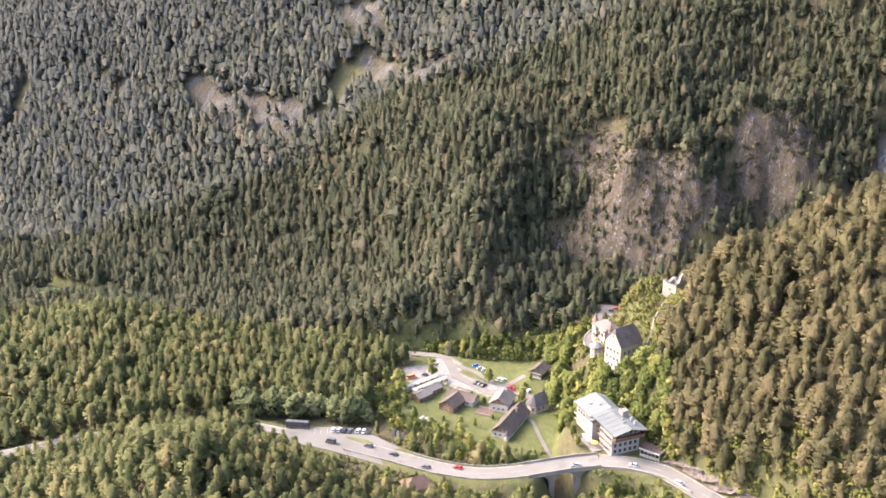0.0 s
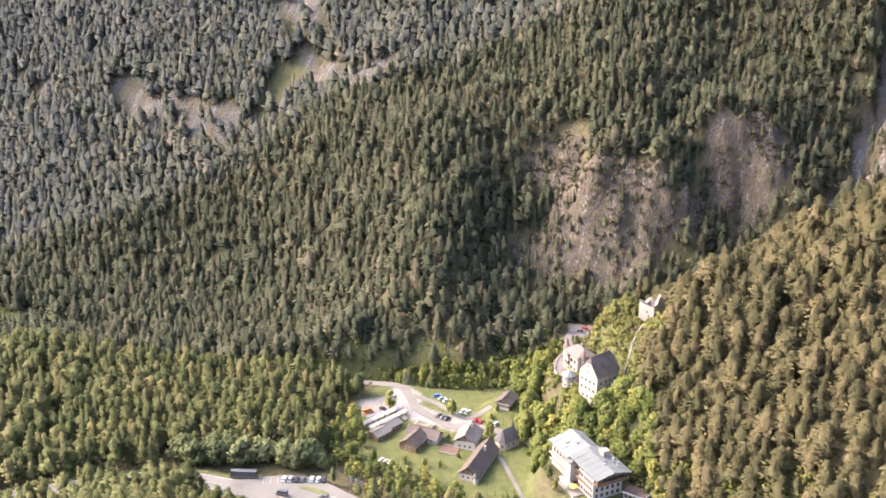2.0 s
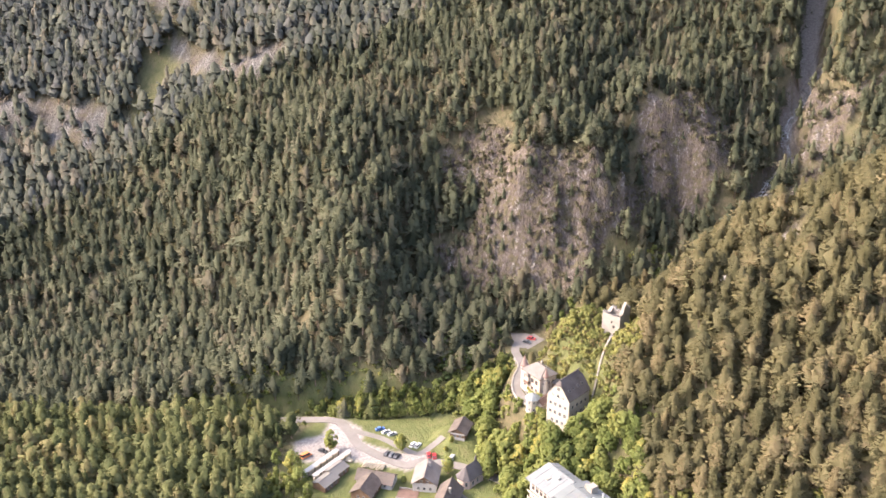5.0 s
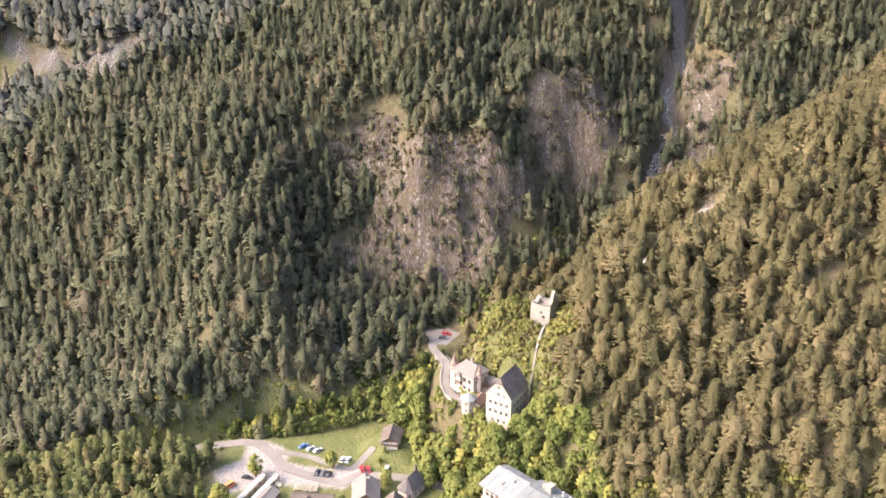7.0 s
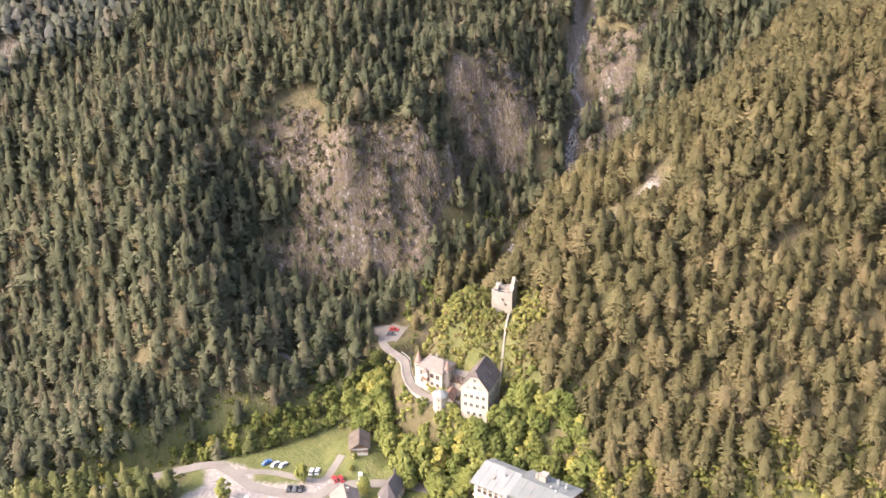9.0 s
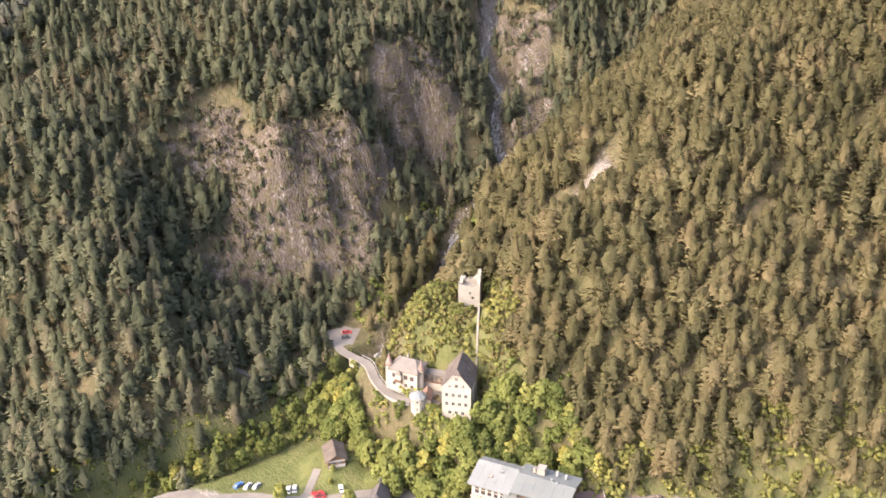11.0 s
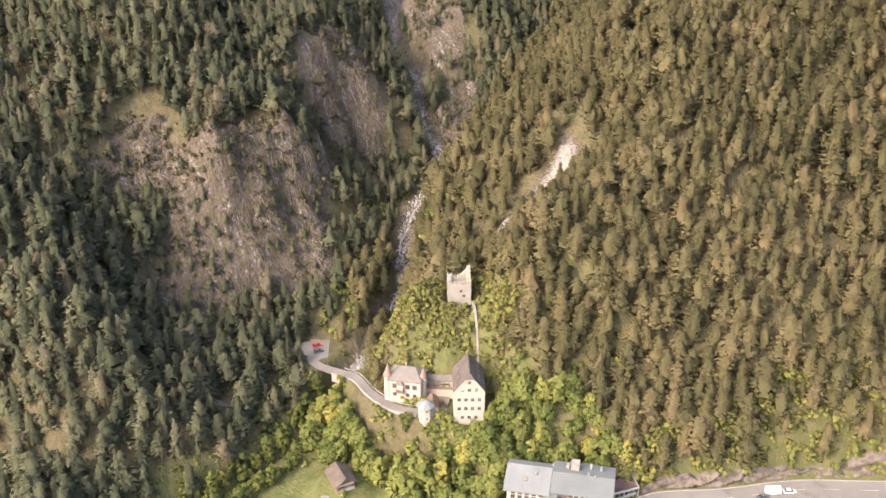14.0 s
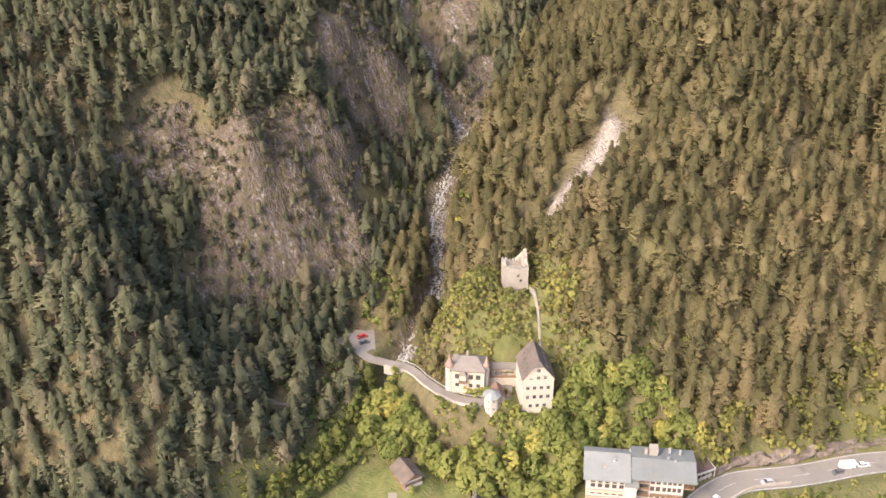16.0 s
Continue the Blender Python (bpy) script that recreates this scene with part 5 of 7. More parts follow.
# ---- hotel ----
def build_hotel():
    t = thing("hotel", "four-storey white hotel with low blue-grey roofs and balconies", "hotel", 75.6, 405.3, 2.4, 21)

    def block(x0, x1, y0, y1, top, mat=M_WHITE):
        bm = bmesh.new()
        box(bm, x0, x1, y0, y1, -4, top)
        return part("wall", bm, mat, t)

    def roof(x0, x1, y0, y1, z0, z1, xr, mat=M_SLATE):
        """Low roof with its ridge at x = xr."""
        for a, name in ((x0, "roof_slope"), (x1, "roof_slope")):
            bm = bmesh.new()
            slab(bm, [(a, y0, z0), (a, y1, z0), (xr, y1, z1), (xr, y0, z1)], 0.35)
            ob = part(name, bm, mat, t)
            n = max(2, int((y1 - y0) / 3.0))
            for k in range(1, n):
                bm = bmesh.new()
                yy = y0 + (y1 - y0) * k / n
                slab(bm, [(a, yy - 0.05, z0 + 0.1), (a, yy + 0.05, z0 + 0.1), (xr, yy + 0.05, z1 + 0.1), (xr, yy - 0.05, z1 + 0.1)], 0.1)
                part("seam", bm, mat, ob)
        bm = bmesh.new()
        box(bm, xr - 0.2, xr + 0.2, y0, y1, z1 - 0.1, z1 + 0.12)
        part("ridge_cap", bm, mat, t)
    block(-6.6, 7.2, 3.5, 17.2, 10.9)
    block(-6.2, 7.6, -13.6, -3.0, 12.0)
    block(-2.8, 7.4, -3.0, 3.5, 12.0)
    bm = bmesh.new()
    box(bm, -7.6, -2.5, 1.2, 5.0, -4, 8.6)
    part("stair_wing", bm, M_WHITE, t)
    roof(-8.0, 8.2, 3.2, 18.4, 11.0, 13.4, 3.0, M_SHEENMETAL)
    roof(-7.4, 9.0, -17.6, 3.0, 12.0, 13.8, 1.0)
    bm = bmesh.new()
    slab(bm, [(-9.0, 0.6, 10.0), (-9.0, 5.2, 10.0), (-4.0, 5.2, 10.9), (-4.0, 0.6, 10.9)], 0.3)
    part("stair_roof", bm, M_SLATE, t)
    # lift head, vents and skylights on the roof
    for x0, x1, y0, y1, z0, z1, mat, name in ((3.4, 6.4, -5.6, -2.8, 12.5, 15.7, M_CONCRETE, "lift_housing"), (3.9, 4.9, -2.2, -1.3, 12.5, 15.0, M_CONCRETE, "chimney"), (1.0, 1.7, -9.2, -8.5, 13, 14.6, M_METAL, "vent"), (0.2, 0.9, -11.4, -10.7, 13, 14.4, M_METAL, "vent"), (5.2, 5.9, -9.8, -9.1, 13, 15.0, M_METAL, "vent"), (4.8, 5.5, -13.2, -12.5, 13, 14.9, M_METAL, "vent"), (-0.5, 0.4, 8.0, 8.9, 12, 13.4, M_METAL, "vent"), (-3.5, -1.5, 11, 12.2, 11, 12.6, M_CONCRETE, "skylight")):
        bm = bmesh.new()
        box(bm, x0, x1, y0, y1, z0, z1)
        part(name, bm, mat, t)
    # balconies in the recess and windows
    for k in range(4):
        z = 0.4 + 2.9 * k
        if k:
            bm = bmesh.new()
            box(bm, -5.4, -2.8, -7.0, 1.2, z - 0.15, z)
            b = part("balcony", bm, M_CONCRETE, t)
            bm = bmesh.new()
            box(bm, -5.45, -5.35, -7.0, 1.2, z, z + 1.0)
            part("balustrade", bm, M_WOOD, b)
        for yy in (-5.6, -3.8, -1.9, 0.1):
            window(t, -2.8 if yy > -3 else -6.2, yy, z + 1.5, 180, 1.2, 1.6, M_WOOD)
        for yy in (-12.4, -10.8, -9.2, -7.6):
            window(t, -6.2, yy, z + 1.5, 180, 1.0, 1.4, M_WOOD)
        if k < 4:
            for i in range(5):
                window(t, -6.6, 6.0 + 2.3 * i, min(z + 1.5, 9.6), 180, 1.3, 1.3, M_WOOD)
        for i in range(5):
            window(t, -4.4 + 2.5 * i, -13.6, z + 1.5, 270, 1.1, 1.4, M_WOOD)
    for z in (2.9, 5.8):
        bm = bmesh.new()
        box(bm, -8.0, -6.6, 4.6, 17.0, z - 0.1, z + 0.05)
        b = part("balcony", bm, M_CONCRETE, t)
        bm = bmesh.new()
        box(bm, -8.05, -7.95, 4.6, 17.0, z, z + 1.0)
        part("balustrade", bm, M_LOG, b)
    bm = bmesh.new()
    box(bm, -6.6, 8.0, -17.0, -13.6, 8.6, 9.0)
    gallery = part("gallery", bm, M_WOOD, t, "dark timber gallery under the eaves")
    bm = bmesh.new()
    box(bm, -6.6, 8.0, -17.0, -16.9, 9.0, 10.1)
    part("balustrade", bm, M_WOOD, gallery)
    for k in range(7):
        bm = bmesh.new()
        box(bm, -0.12, 0.12, -0.12, 0.12, 9.0, 12.0)
        part("post", bm, M_WOOD, gallery).location = (-6.4 + k * 2.38, -16.75, 0)
    bm = bmesh.new()
    box(bm, -7.6, -6.2, -13.4, -3.2, 5.6, 5.75)
    b = part("balcony", bm, M_CONCRETE, t)
    bm = bmesh.new()
    box(bm, -7.65, -7.55, -13.4, -3.2, 5.7, 6.6)
    part("balustrade", bm, M_WOOD, b)
    # terrace with sunshade
    bm = bmesh.new()
    box(bm, -12.0, -6.6, -8.0, 4.0, -3, 0.3)
    part("terrace", bm, M_CONCRETE, t)
    u = thing("parasol", "yellow parasol open on the hotel terrace", "parasol", *(t.matrix_world @ Vector((-9.4, -4.6, 0.3))))
    bm = bmesh.new()
    cone(bm, 1.7, 8, 2.3, 3.0)
    part("canopy", bm, material("yellow_canvas", (0.75, 0.55, 0.08), (0.8, 0.6, 0.12)), u)
    bm = bmesh.new()
    box(bm, -0.03, 0.03, -0.03, 0.03, 0, 2.4)
    part("pole", bm, M_METAL, u)
    for k, (xx, yy) in enumerate(((-10.8, -1.5), (-10.6, 1.6))):
        u = thing("awning", "white canvas sunshade stretched over the hotel terrace", "sunshade", *(t.matrix_world @ Vector((xx, yy, 0.3))))
        bm = bmesh.new()
        slab(bm, [(-1.4, -1.4, 2.3), (1.4, -1.4, 2.3), (1.4, 1.4, 2.8), (-1.4, 1.4, 2.8)], 0.06)
        part("canopy", bm, M_WHITE, u)
        bm = bmesh.new()
        box(bm, -0.04, 0.04, -0.04, 0.04, 0, 2.5)
        part("pole", bm, M_METAL, u)


build_hotel()


def build_porch():
    t = thing("roadside_porch", "low porch with flat brown roof and white posts", "porch", 92.3, 390.0, 2.8, -34)
    bm = bmesh.new()
    slab(bm, [(-5.0, -2.6, 3.6), (4.6, -3.4, 3.6), (5.6, 2.4, 3.8), (-4.6, 3.0, 3.8)], 0.35)
    part("roof", bm, material("brown_roof_felt", (0.10, 0.062, 0.055), (0.14, 0.09, 0.08), scale=2), t)
    bm = bmesh.new()
    for a, b in (((-5.0, -2.6), (4.6, -3.4)), ((4.6, -3.4), (5.6, 2.4))):
        d = Vector((b[0] - a[0], b[1] - a[1])).normalized()
        s = Vector((-d.y, d.x)) * 0.12
        c = [(a[0] + s.x, a[1] + s.y), (b[0] + s.x, b[1] + s.y), (b[0] - s.x, b[1] - s.y), (a[0] - s.x, a[1] - s.y)]
        solid(bm, [(*q, 3.15) for q in c], [(*q, 3.95) for q in c])
    part("fascia", bm, M_WHITE, t)
    bm = bmesh.new()
    box(bm, -4.2, 4.4, 1.6, 2.2, -1, 3.4)
    part("back_wall", bm, M_WHITE, t)
    bm = bmesh.new()
    box(bm, -4.4, 4.4, -2.4, -2.2, -1, 1.0)
    part("low_wall", bm, M_WHITE, t)
    for i in range(6):
        bm = bmesh.new()
        box(bm, -0.12, 0.12, -0.12, 0.12, -1, 3.4)
        part("post", bm, M_WHITE, t).location = (-4.4 + 1.8 * i, -2.4 - 0.14 * i, 0)


build_porch()


def build_rock_cut():
    """Blasted rock face beside the main road, in slanting ledges."""
    P = [p for p in ROAD_EAST if 290 < p[1] < 380]
    rows = 12
    pts = []
    for a, b in zip(P, P[1:]):
        for k in range(4):
            pts.append((a[0] + (b[0] - a[0]) * k / 4, a[1] + (b[1] - a[1]) * k / 4, a[2] + (b[2] - a[2]) * k / 4, b[0] - a[0], b[1] - a[1]))
    n = len(pts)
    A = np.array(pts)
    L = np.hypot(A[:, 3], A[:, 4])
    nx, ny = -A[:, 4] / L, A[:, 3] / L
    flip = np.where(nx < 0, -1, 1)
    nx, ny = nx * flip, ny * flip
    run = np.arange(n) * 0.75
    tall = 5.0 + 1.6 * vnoise(A[:, 0], A[:, 1], 14, 61) + 1.2 * vnoise(A[:, 0], A[:, 1], 3.5, 62) + 6 * smooth(330, 312, A[:, 1]) * smooth(296, 304, A[:, 1])
    tall *= smooth(382, 372, A[:, 1])
    grid = []
    for j in range(rows):
        u = j / (rows - 1)
        ledge = 0.55 * np.floor((u * tall + 0.35 * run) / 1.3 % 3)
        out = 5.7 + u * tall * 0.34 + 0.7 * vnoise(A[:, 0] + 3 * j, A[:, 1] + 2 * j, 4, 63) + 0.6 * vnoise(A[:, 0] - 5 * j, A[:, 1] + 4 * j, 1.3, 64) + ledge * (u > 0)
        if j == rows - 1:
            out = out + 3.0
        z = A[:, 2] - 0.6 + u * tall + (0.5 * vnoise(A[:, 0] + 9 * j, A[:, 1], 2.2, 65) if 0 < j else 0)
        x, y = A[:, 0] + nx * out, A[:, 1] + ny * out
        grid.append(np.stack([x, y, z], 1))
    G = np.stack(grid)
    i = np.arange(rows * n).reshape(rows, n)
    quads = np.stack([i[:-1, :-1].ravel(), i[:-1, 1:].ravel(), i[1:, 1:].ravel(), i[1:, :-1].ravel()], 1)
    ob = mesh_object("rock_cut", G.reshape(-1, 3), quads, [M_CUT])
    tagged(ob, "jagged grey-brown rock face cut beside the road", "rock face", kind="structure")


build_rock_cut()


# ---- the hamlet ----
def build_hamlet():
    G = -9.2
    gable_house("barn", "long barn with brown shingle roof and white ground floor", 34.2, 435.5, G, -27.5, 8.6, 24.5, 3.4, 4.0, M_WHITE, M_BROWNROOF, M_WOOD, rows=((1.8, 3), (4.6, 2)), side_rows=((1.8, 6),), category="barn", chimney=(1.2, 4))
    s = thing("stair_turret", "small round stone turret beside the barn", "turret", 31.6, 422.6, G)
    bm = bmesh.new()
    solid(bm, ring(1.1, 12, -1), ring(1.05, 12, 3.2))
    part("wall", bm, M_WHITE, s)
    bm = bmesh.new()
    cone(bm, 1.45, 12, 3.15, 6.0)
    part("cone_roof", bm, M_DARKROOF, s)
    gable_house("farmhouse", "white farmhouse with pale brown shingle roof", 31.4, 455.2, G, -21, 9.6, 12.0, 4.2, 3.4, M_WHITE, M_LIGHTROOF, M_WOOD, rows=((1.7, 3), (5.0, 2)), side_rows=((1.7, 3),), chimney=(1.0, 2.5))
    gable_house("timber_house", "dark timber house with brown shingle roof", 6.4, 454.6, G, -34, 8.6, 10.5, 3.2, 2.8, M_WOOD, M_BROWNROOF, M_WOOD, rows=((1.6, 2),), side_rows=((1.6, 2),))
    gable_house("timber_house", "low house wing with brown roof and white walls", 11.8, 460.6, G, 60, 7.0, 15.0, 3.0, 2.4, M_WHITE, M_BROWNROOF, M_WOOD, rows=((1.6, 2),), side_rows=((1.6, 4),))
    gable_house("meadow_hut", "wooden hut with brown roof at the meadow's edge", 52.2, 480.2, -4.6, -31, 6.8, 9.0, 3.4, 2.2, M_WOOD, M_BROWNROOF, M_WOOD, rows=((1.8, 2),), side_rows=((1.8, 2),), category="hut", over=0.9)
    hut = [o for o in bpy.data.objects if o.name == "meadow_hut"][0]
    for z0, z1, y0, mat, name in ((0.2, 1.2, -5.0, M_WHITE, "balustrade"), (2.3, 3.0, -4.62, M_WHITE, "fascia_board")):
        bm = bmesh.new()
        box(bm, -3.2, 3.2, y0, y0 + 0.12, z0, z1)
        part(name, bm, mat, hut, "white painted boards")
    bm = bmesh.new()
    box(bm, -3.2, 3.2, -5.0, -4.5, -1.2, 0.2)
    part("porch_floor", bm, M_CONCRETE, hut)
    for x, y, a, roof in ((-8.6, 463.6, -48, M_GREYROOF), (-3.6, 470.4, -48, M_GREYROOF)):
        gable_house("shed", "low shed with grey roof beside the timber yard", x, y, G, a, 6.4, 8.6, 2.6, 1.3, M_WOOD, roof, M_WOOD, category="shed", over=0.4, side_rows=((1.4, 3),))
    # chapel with a polygonal apse
    c = thing("chapel", "small pink chapel with steep dark shingle roof", "chapel", 48.6, 451.4, G, 33)
    bm = bmesh.new()
    plan = [(-5.4, -1.4), (-3.8, -3.4), (4.6, -3.4), (4.6, 3.4), (-3.8, 3.4), (-5.4, 1.4)]
    solid(bm, [(x, y, -1) for x, y in plan], [(x, y, 4.4) for x, y in plan])
    part("wall", bm, material("pink_plaster", (0.46, 0.34, 0.28), (0.52, 0.40, 0.34), scale=3), c)
    bm = bmesh.new()
    e = [bm.verts.new((x * 1.1, y * 1.13, 4.35)) for x, y in plan]
    a, b = bm.verts.new((-2.4, 0, 9.2)), bm.verts.new((4.0, 0, 9.6))
    for f in ((e[0], e[1], a), (e[1], e[2], b, a), (e[2], e[3], b), (e[3], e[4], a, b), (e[4], e[5], a), (e[5], e[0], a)):
        bm.faces.new(f)
    bm.faces.new(e[::-1])
    part("roof", bm, M_DARKROOF, c)
    bm = bmesh.new()
    solid(bm, ring(0.5, 6, 9.0, 3.4), ring(0.45, 6, 10.4, 3.4))
    cone(bm, 0.62, 6, 10.4, 12.2, 3.4)
    part("ridge_turret", bm, M_DARKROOF, c)
    for x in (-1.8, 1.0):
        for s in (-1, 1):
            window(c, x, s * 3.4, 2.6, 90 * s, 0.8, 1.7)
    window(c, -4.6, -2.4, 2.6, 219, 0.8, 1.7)
    # timber yard: two long open roofs on posts
    for x, y, wide in ((-9.6, 476.2, 1.9), (-4.6, 474.2, 1.7)):
        t = thing("timber_rack", "long open timber rack with pale sheet roof", "rack", x, y, G, 40)
        bm = bmesh.new()
        slab(bm, [(-11.5, -wide / 2, 2.9), (11.5, -wide / 2, 2.9), (11.5, wide / 2, 3.3), (-11.5, wide / 2, 3.3)], 0.12)
        part("roof", bm, M_SHEET, t)
        for k in range(6):
            bm = bmesh.new()
            box(bm, -11 + 3.8 * k, -7.6 + 3.8 * k, -wide / 2 + 0.3, wide / 2 - 0.3, 0.1, 1.9)
            part("board_stack", bm, M_LOG, t)
        for i in range(7):
            for s in (-1, 1):
                bm = bmesh.new()
                box(bm, -0.08, 0.08, -0.08, 0.08, -0.3, 3.0)
                part("post", bm, M_WOOD, t).location = (-11 + 22 / 6 * i, s * (wide / 2 - 0.15), 0)
    # log piles
    for x, y, a, n in ((10.6, 472.6, -38, 9), (14.6, 469.6, -38, 8), (3.6, 479.0, 40, 5)):
        t = thing("log_pile", "pile of pale cut logs beside the yard", "log pile", x, y, -8.9, a, "log piles")
        r = random.Random(int(x * 10))
        for i in range(n):
            bm = bmesh.new()
            rr = r.uniform(0.22, 0.34)
            L = r.uniform(1.4, 2.2)
            solid(bm, [(p, -L, q) for p, q, _ in ring(rr, 8, 0)], [(p, L, q) for p, q, _ in ring(rr * 0.92, 8, 0)])
            ob = part("log", bm, M_LOG, t)
            ob.matrix_local = pose(-2.2 + 0.55 * i, r.uniform(-0.3, 0.3), 0.3 + 0.35 * (i % 2), 0, 0, r.uniform(-9, 9))
    # white boards on the grass
    for i, (x, y) in enumerate(((-8.6, 443.4), (-6.7, 442.2), (-4.9, 441.0))):
        t = thing("glazed_frame", "white glazed garden frame lying on the grass", "garden frame", x, y, G, -33, "garden frames")
        bm = bmesh.new()
        solid(bm, [(-0.8, -1.6, -0.2), (0.8, -1.6, -0.2), (0.8, 1.6, -0.2), (-0.8, 1.6, -0.2)], [(-0.8, -1.6, 0.5), (0.8, -1.6, 0.9), (0.8, 1.6, 0.9), (-0.8, 1.6, 0.5)])
        part("frame", bm, M_SHEET, t)
    # two tiny sheds below the leaf wood
    for x, y, a in ((61.5, 458.6, -35), (66.0, 451.6, -35)):
        gable_house("garden_shed", "tiny wooden shed below leafy trees", x, y, -4.6, a, 3.2, 3.6, 1.9, 0.9, M_WOOD, M_BROWNROOF, category="shed", over=0.35)
    # garden terrace with beds
    t = thing("garden_terrace", "reddish paved garden terrace with low walls", "terrace", 22.4, 449.5, G, -25)
    bm = bmesh.new()
    box(bm, -4.2, 4.2, -3.4, 3.4, -0.5, 0.25)
    part("paving", bm, M_REDTILE, t)
    for s in (-1, 1):
        bm = bmesh.new()
        box(bm, -4.3, 4.3, s * 3.4 - 0.15, s * 3.4 + 0.15, -0.5, 0.8)
        part("wall", bm, M_CONCRETE, t)
    # roadside house with a red-brown hipped roof
    t = thing("roadside_house", "house with red-brown hipped roof among tree tops", "house", -10.0, 371.5, -3.2, 25)
    bm = bmesh.new()
    box(bm, -5, 5, -4, 4, -4, 4.6)
    part("wall", bm, M_PLASTER, t)
    bm = bmesh.new()
    e = [bm.verts.new(p) for p in ((-6, -5, 4.5), (6, -5, 4.5), (6, 5, 4.5), (-6, 5, 4.5), (-1.5, 0, 8.0), (1.5, 0, 8.0))]
    for f in ((0, 1, 5, 4), (1, 2, 5), (2, 3, 4, 5), (3, 0, 4), (3, 2, 1, 0)):
        bm.faces.new([e[i] for i in f])
    part("roof", bm, M_REDTILE, t)
    for x in (-3, 0, 3):
        for s in (-1, 1):
            window(t, x, s * 4, 2.4, 90 * s)


M_GREYROOF = material("grey_roofing", (0.13, 0.12, 0.107), (0.175, 0.16, 0.143), scale=2)
M_LIGHTROOF = material("weathered_shingles", (0.15, 0.125, 0.108), (0.20, 0.172, 0.15), scale=1.2, detail=0.4)
M_SHEET = material("white_sheet", (0.33, 0.31, 0.28), (0.42, 0.395, 0.36), scale=2, detail=0.4)
build_hamlet()


# ---- vehicles ----
CAR_SHAPES = {"saloon": (4.4, 1.75, 0.95, 1.45), "van": (5.2, 1.95, 1.15, 2.2), "caravan": (5.6, 2.2, 0.6, 2.6), "coach": (11.5, 2.5, 1.1, 3.4)}
CAR_MASTERS = {}


def build_car(kind, colour, label):
    L, W, waist, top = CAR_SHAPES[kind]
    words = dict(saloon="car", van="van", caravan="caravan", coach="coach")[kind]
    t = thing(words, label, words)
    bm = bmesh.new()
    solid(bm, [(-L / 2, -W / 2, 0.28), (L / 2, -W / 2, 0.28), (L / 2, W / 2, 0.28), (-L / 2, W / 2, 0.28)], [(-L / 2 + 0.08, -W / 2 + 0.05, waist), (L / 2 - 0.25, -W / 2 + 0.05, waist - 0.12), (L / 2 - 0.25, W / 2 - 0.05, waist - 0.12), (-L / 2 + 0.08, W / 2 - 0.05, waist)])
    part("body", bm, PAINT[colour], t, bevel=0.06)
    a, b, c, d = (-L * 0.42, L * 0.24, -L * 0.30, L * 0.06) if kind == "saloon" else (-L * 0.48, L * 0.36, -L * 0.46, L * 0.26)
    if kind in ("caravan", "coach"):
        a, b, c, d = -L * 0.49, L * 0.48, -L * 0.47, L * 0.46
    bm = bmesh.new()
    solid(bm, [(a, -W / 2 + 0.08, waist - 0.1), (b, -W / 2 + 0.08, waist - 0.1), (b, W / 2 - 0.08, waist - 0.1), (a, W / 2 - 0.08, waist - 0.1)], [(c, -W / 2 + 0.22, top - 0.06), (d, -W / 2 + 0.22, top - 0.06), (d, W / 2 - 0.22, top - 0.06), (c, W / 2 - 0.22, top - 0.06)])
    part("glasshouse" if kind != "caravan" else "cabin", bm, M_GLASS if kind != "caravan" else PAINT[colour], t)
    bm = bmesh.new()
    box(bm, c - 0.05, d + 0.05, -W / 2 + 0.18, W / 2 - 0.18, top - 0.1, top)
    part("roof", bm, PAINT[colour], t, bevel=0.03)
    r = 0.32 if kind == "saloon" else 0.38
    for x in (-L * 0.3, L * 0.31):
        for s in (-1, 1):
            bm = bmesh.new()
            y = s * (W / 2 - 0.12)
            solid(bm, [(p, y - 0.1, q + r) for p, q, _ in ring(r, 12, 0)], [(p, y + 0.1, q + r) for p, q, _ in ring(r, 12, 0)])
            w = part("wheel", bm, M_TYRE, t)
            w.location = (x, 0, 0)
            bm = bmesh.new()
            solid(bm, [(p, y - 0.12, q + r) for p, q, _ in ring(r * 0.55, 10, 0)], [(p, y + 0.12, q + r) for p, q, _ in ring(r * 0.55, 10, 0)])
            part("rim", bm, M_METAL, w)
    for s in (-1, 1):
        bm = bmesh.new()
        box(bm, L / 2 - 0.1, L / 2 + 0.01, s * W * 0.34 - 0.14, s * W * 0.34 + 0.14, 0.55, 0.7)
        part("headlight", bm, M_WHITE, t)
    return t


def park(kind, colour, x, y, z, turn, label):
    key = (kind, colour)
    if key in CAR_MASTERS:
        ob = copy_thing(CAR_MASTERS[key], pose(x, y, z, 0, 0, turn))
        tagged(ob, label)
    else:
        ob = CAR_MASTERS[key] = build_car(kind, colour, label)
        ob.matrix_world = pose(x, y, z, 0, 0, turn)
    return ob


def heading(line, i):
    (a, b, _), (c, d, _) = line[max(0, i - 1)], line[min(len(line) - 1, i + 1)]
    return math.degrees(math.atan2(d - b, c - a))


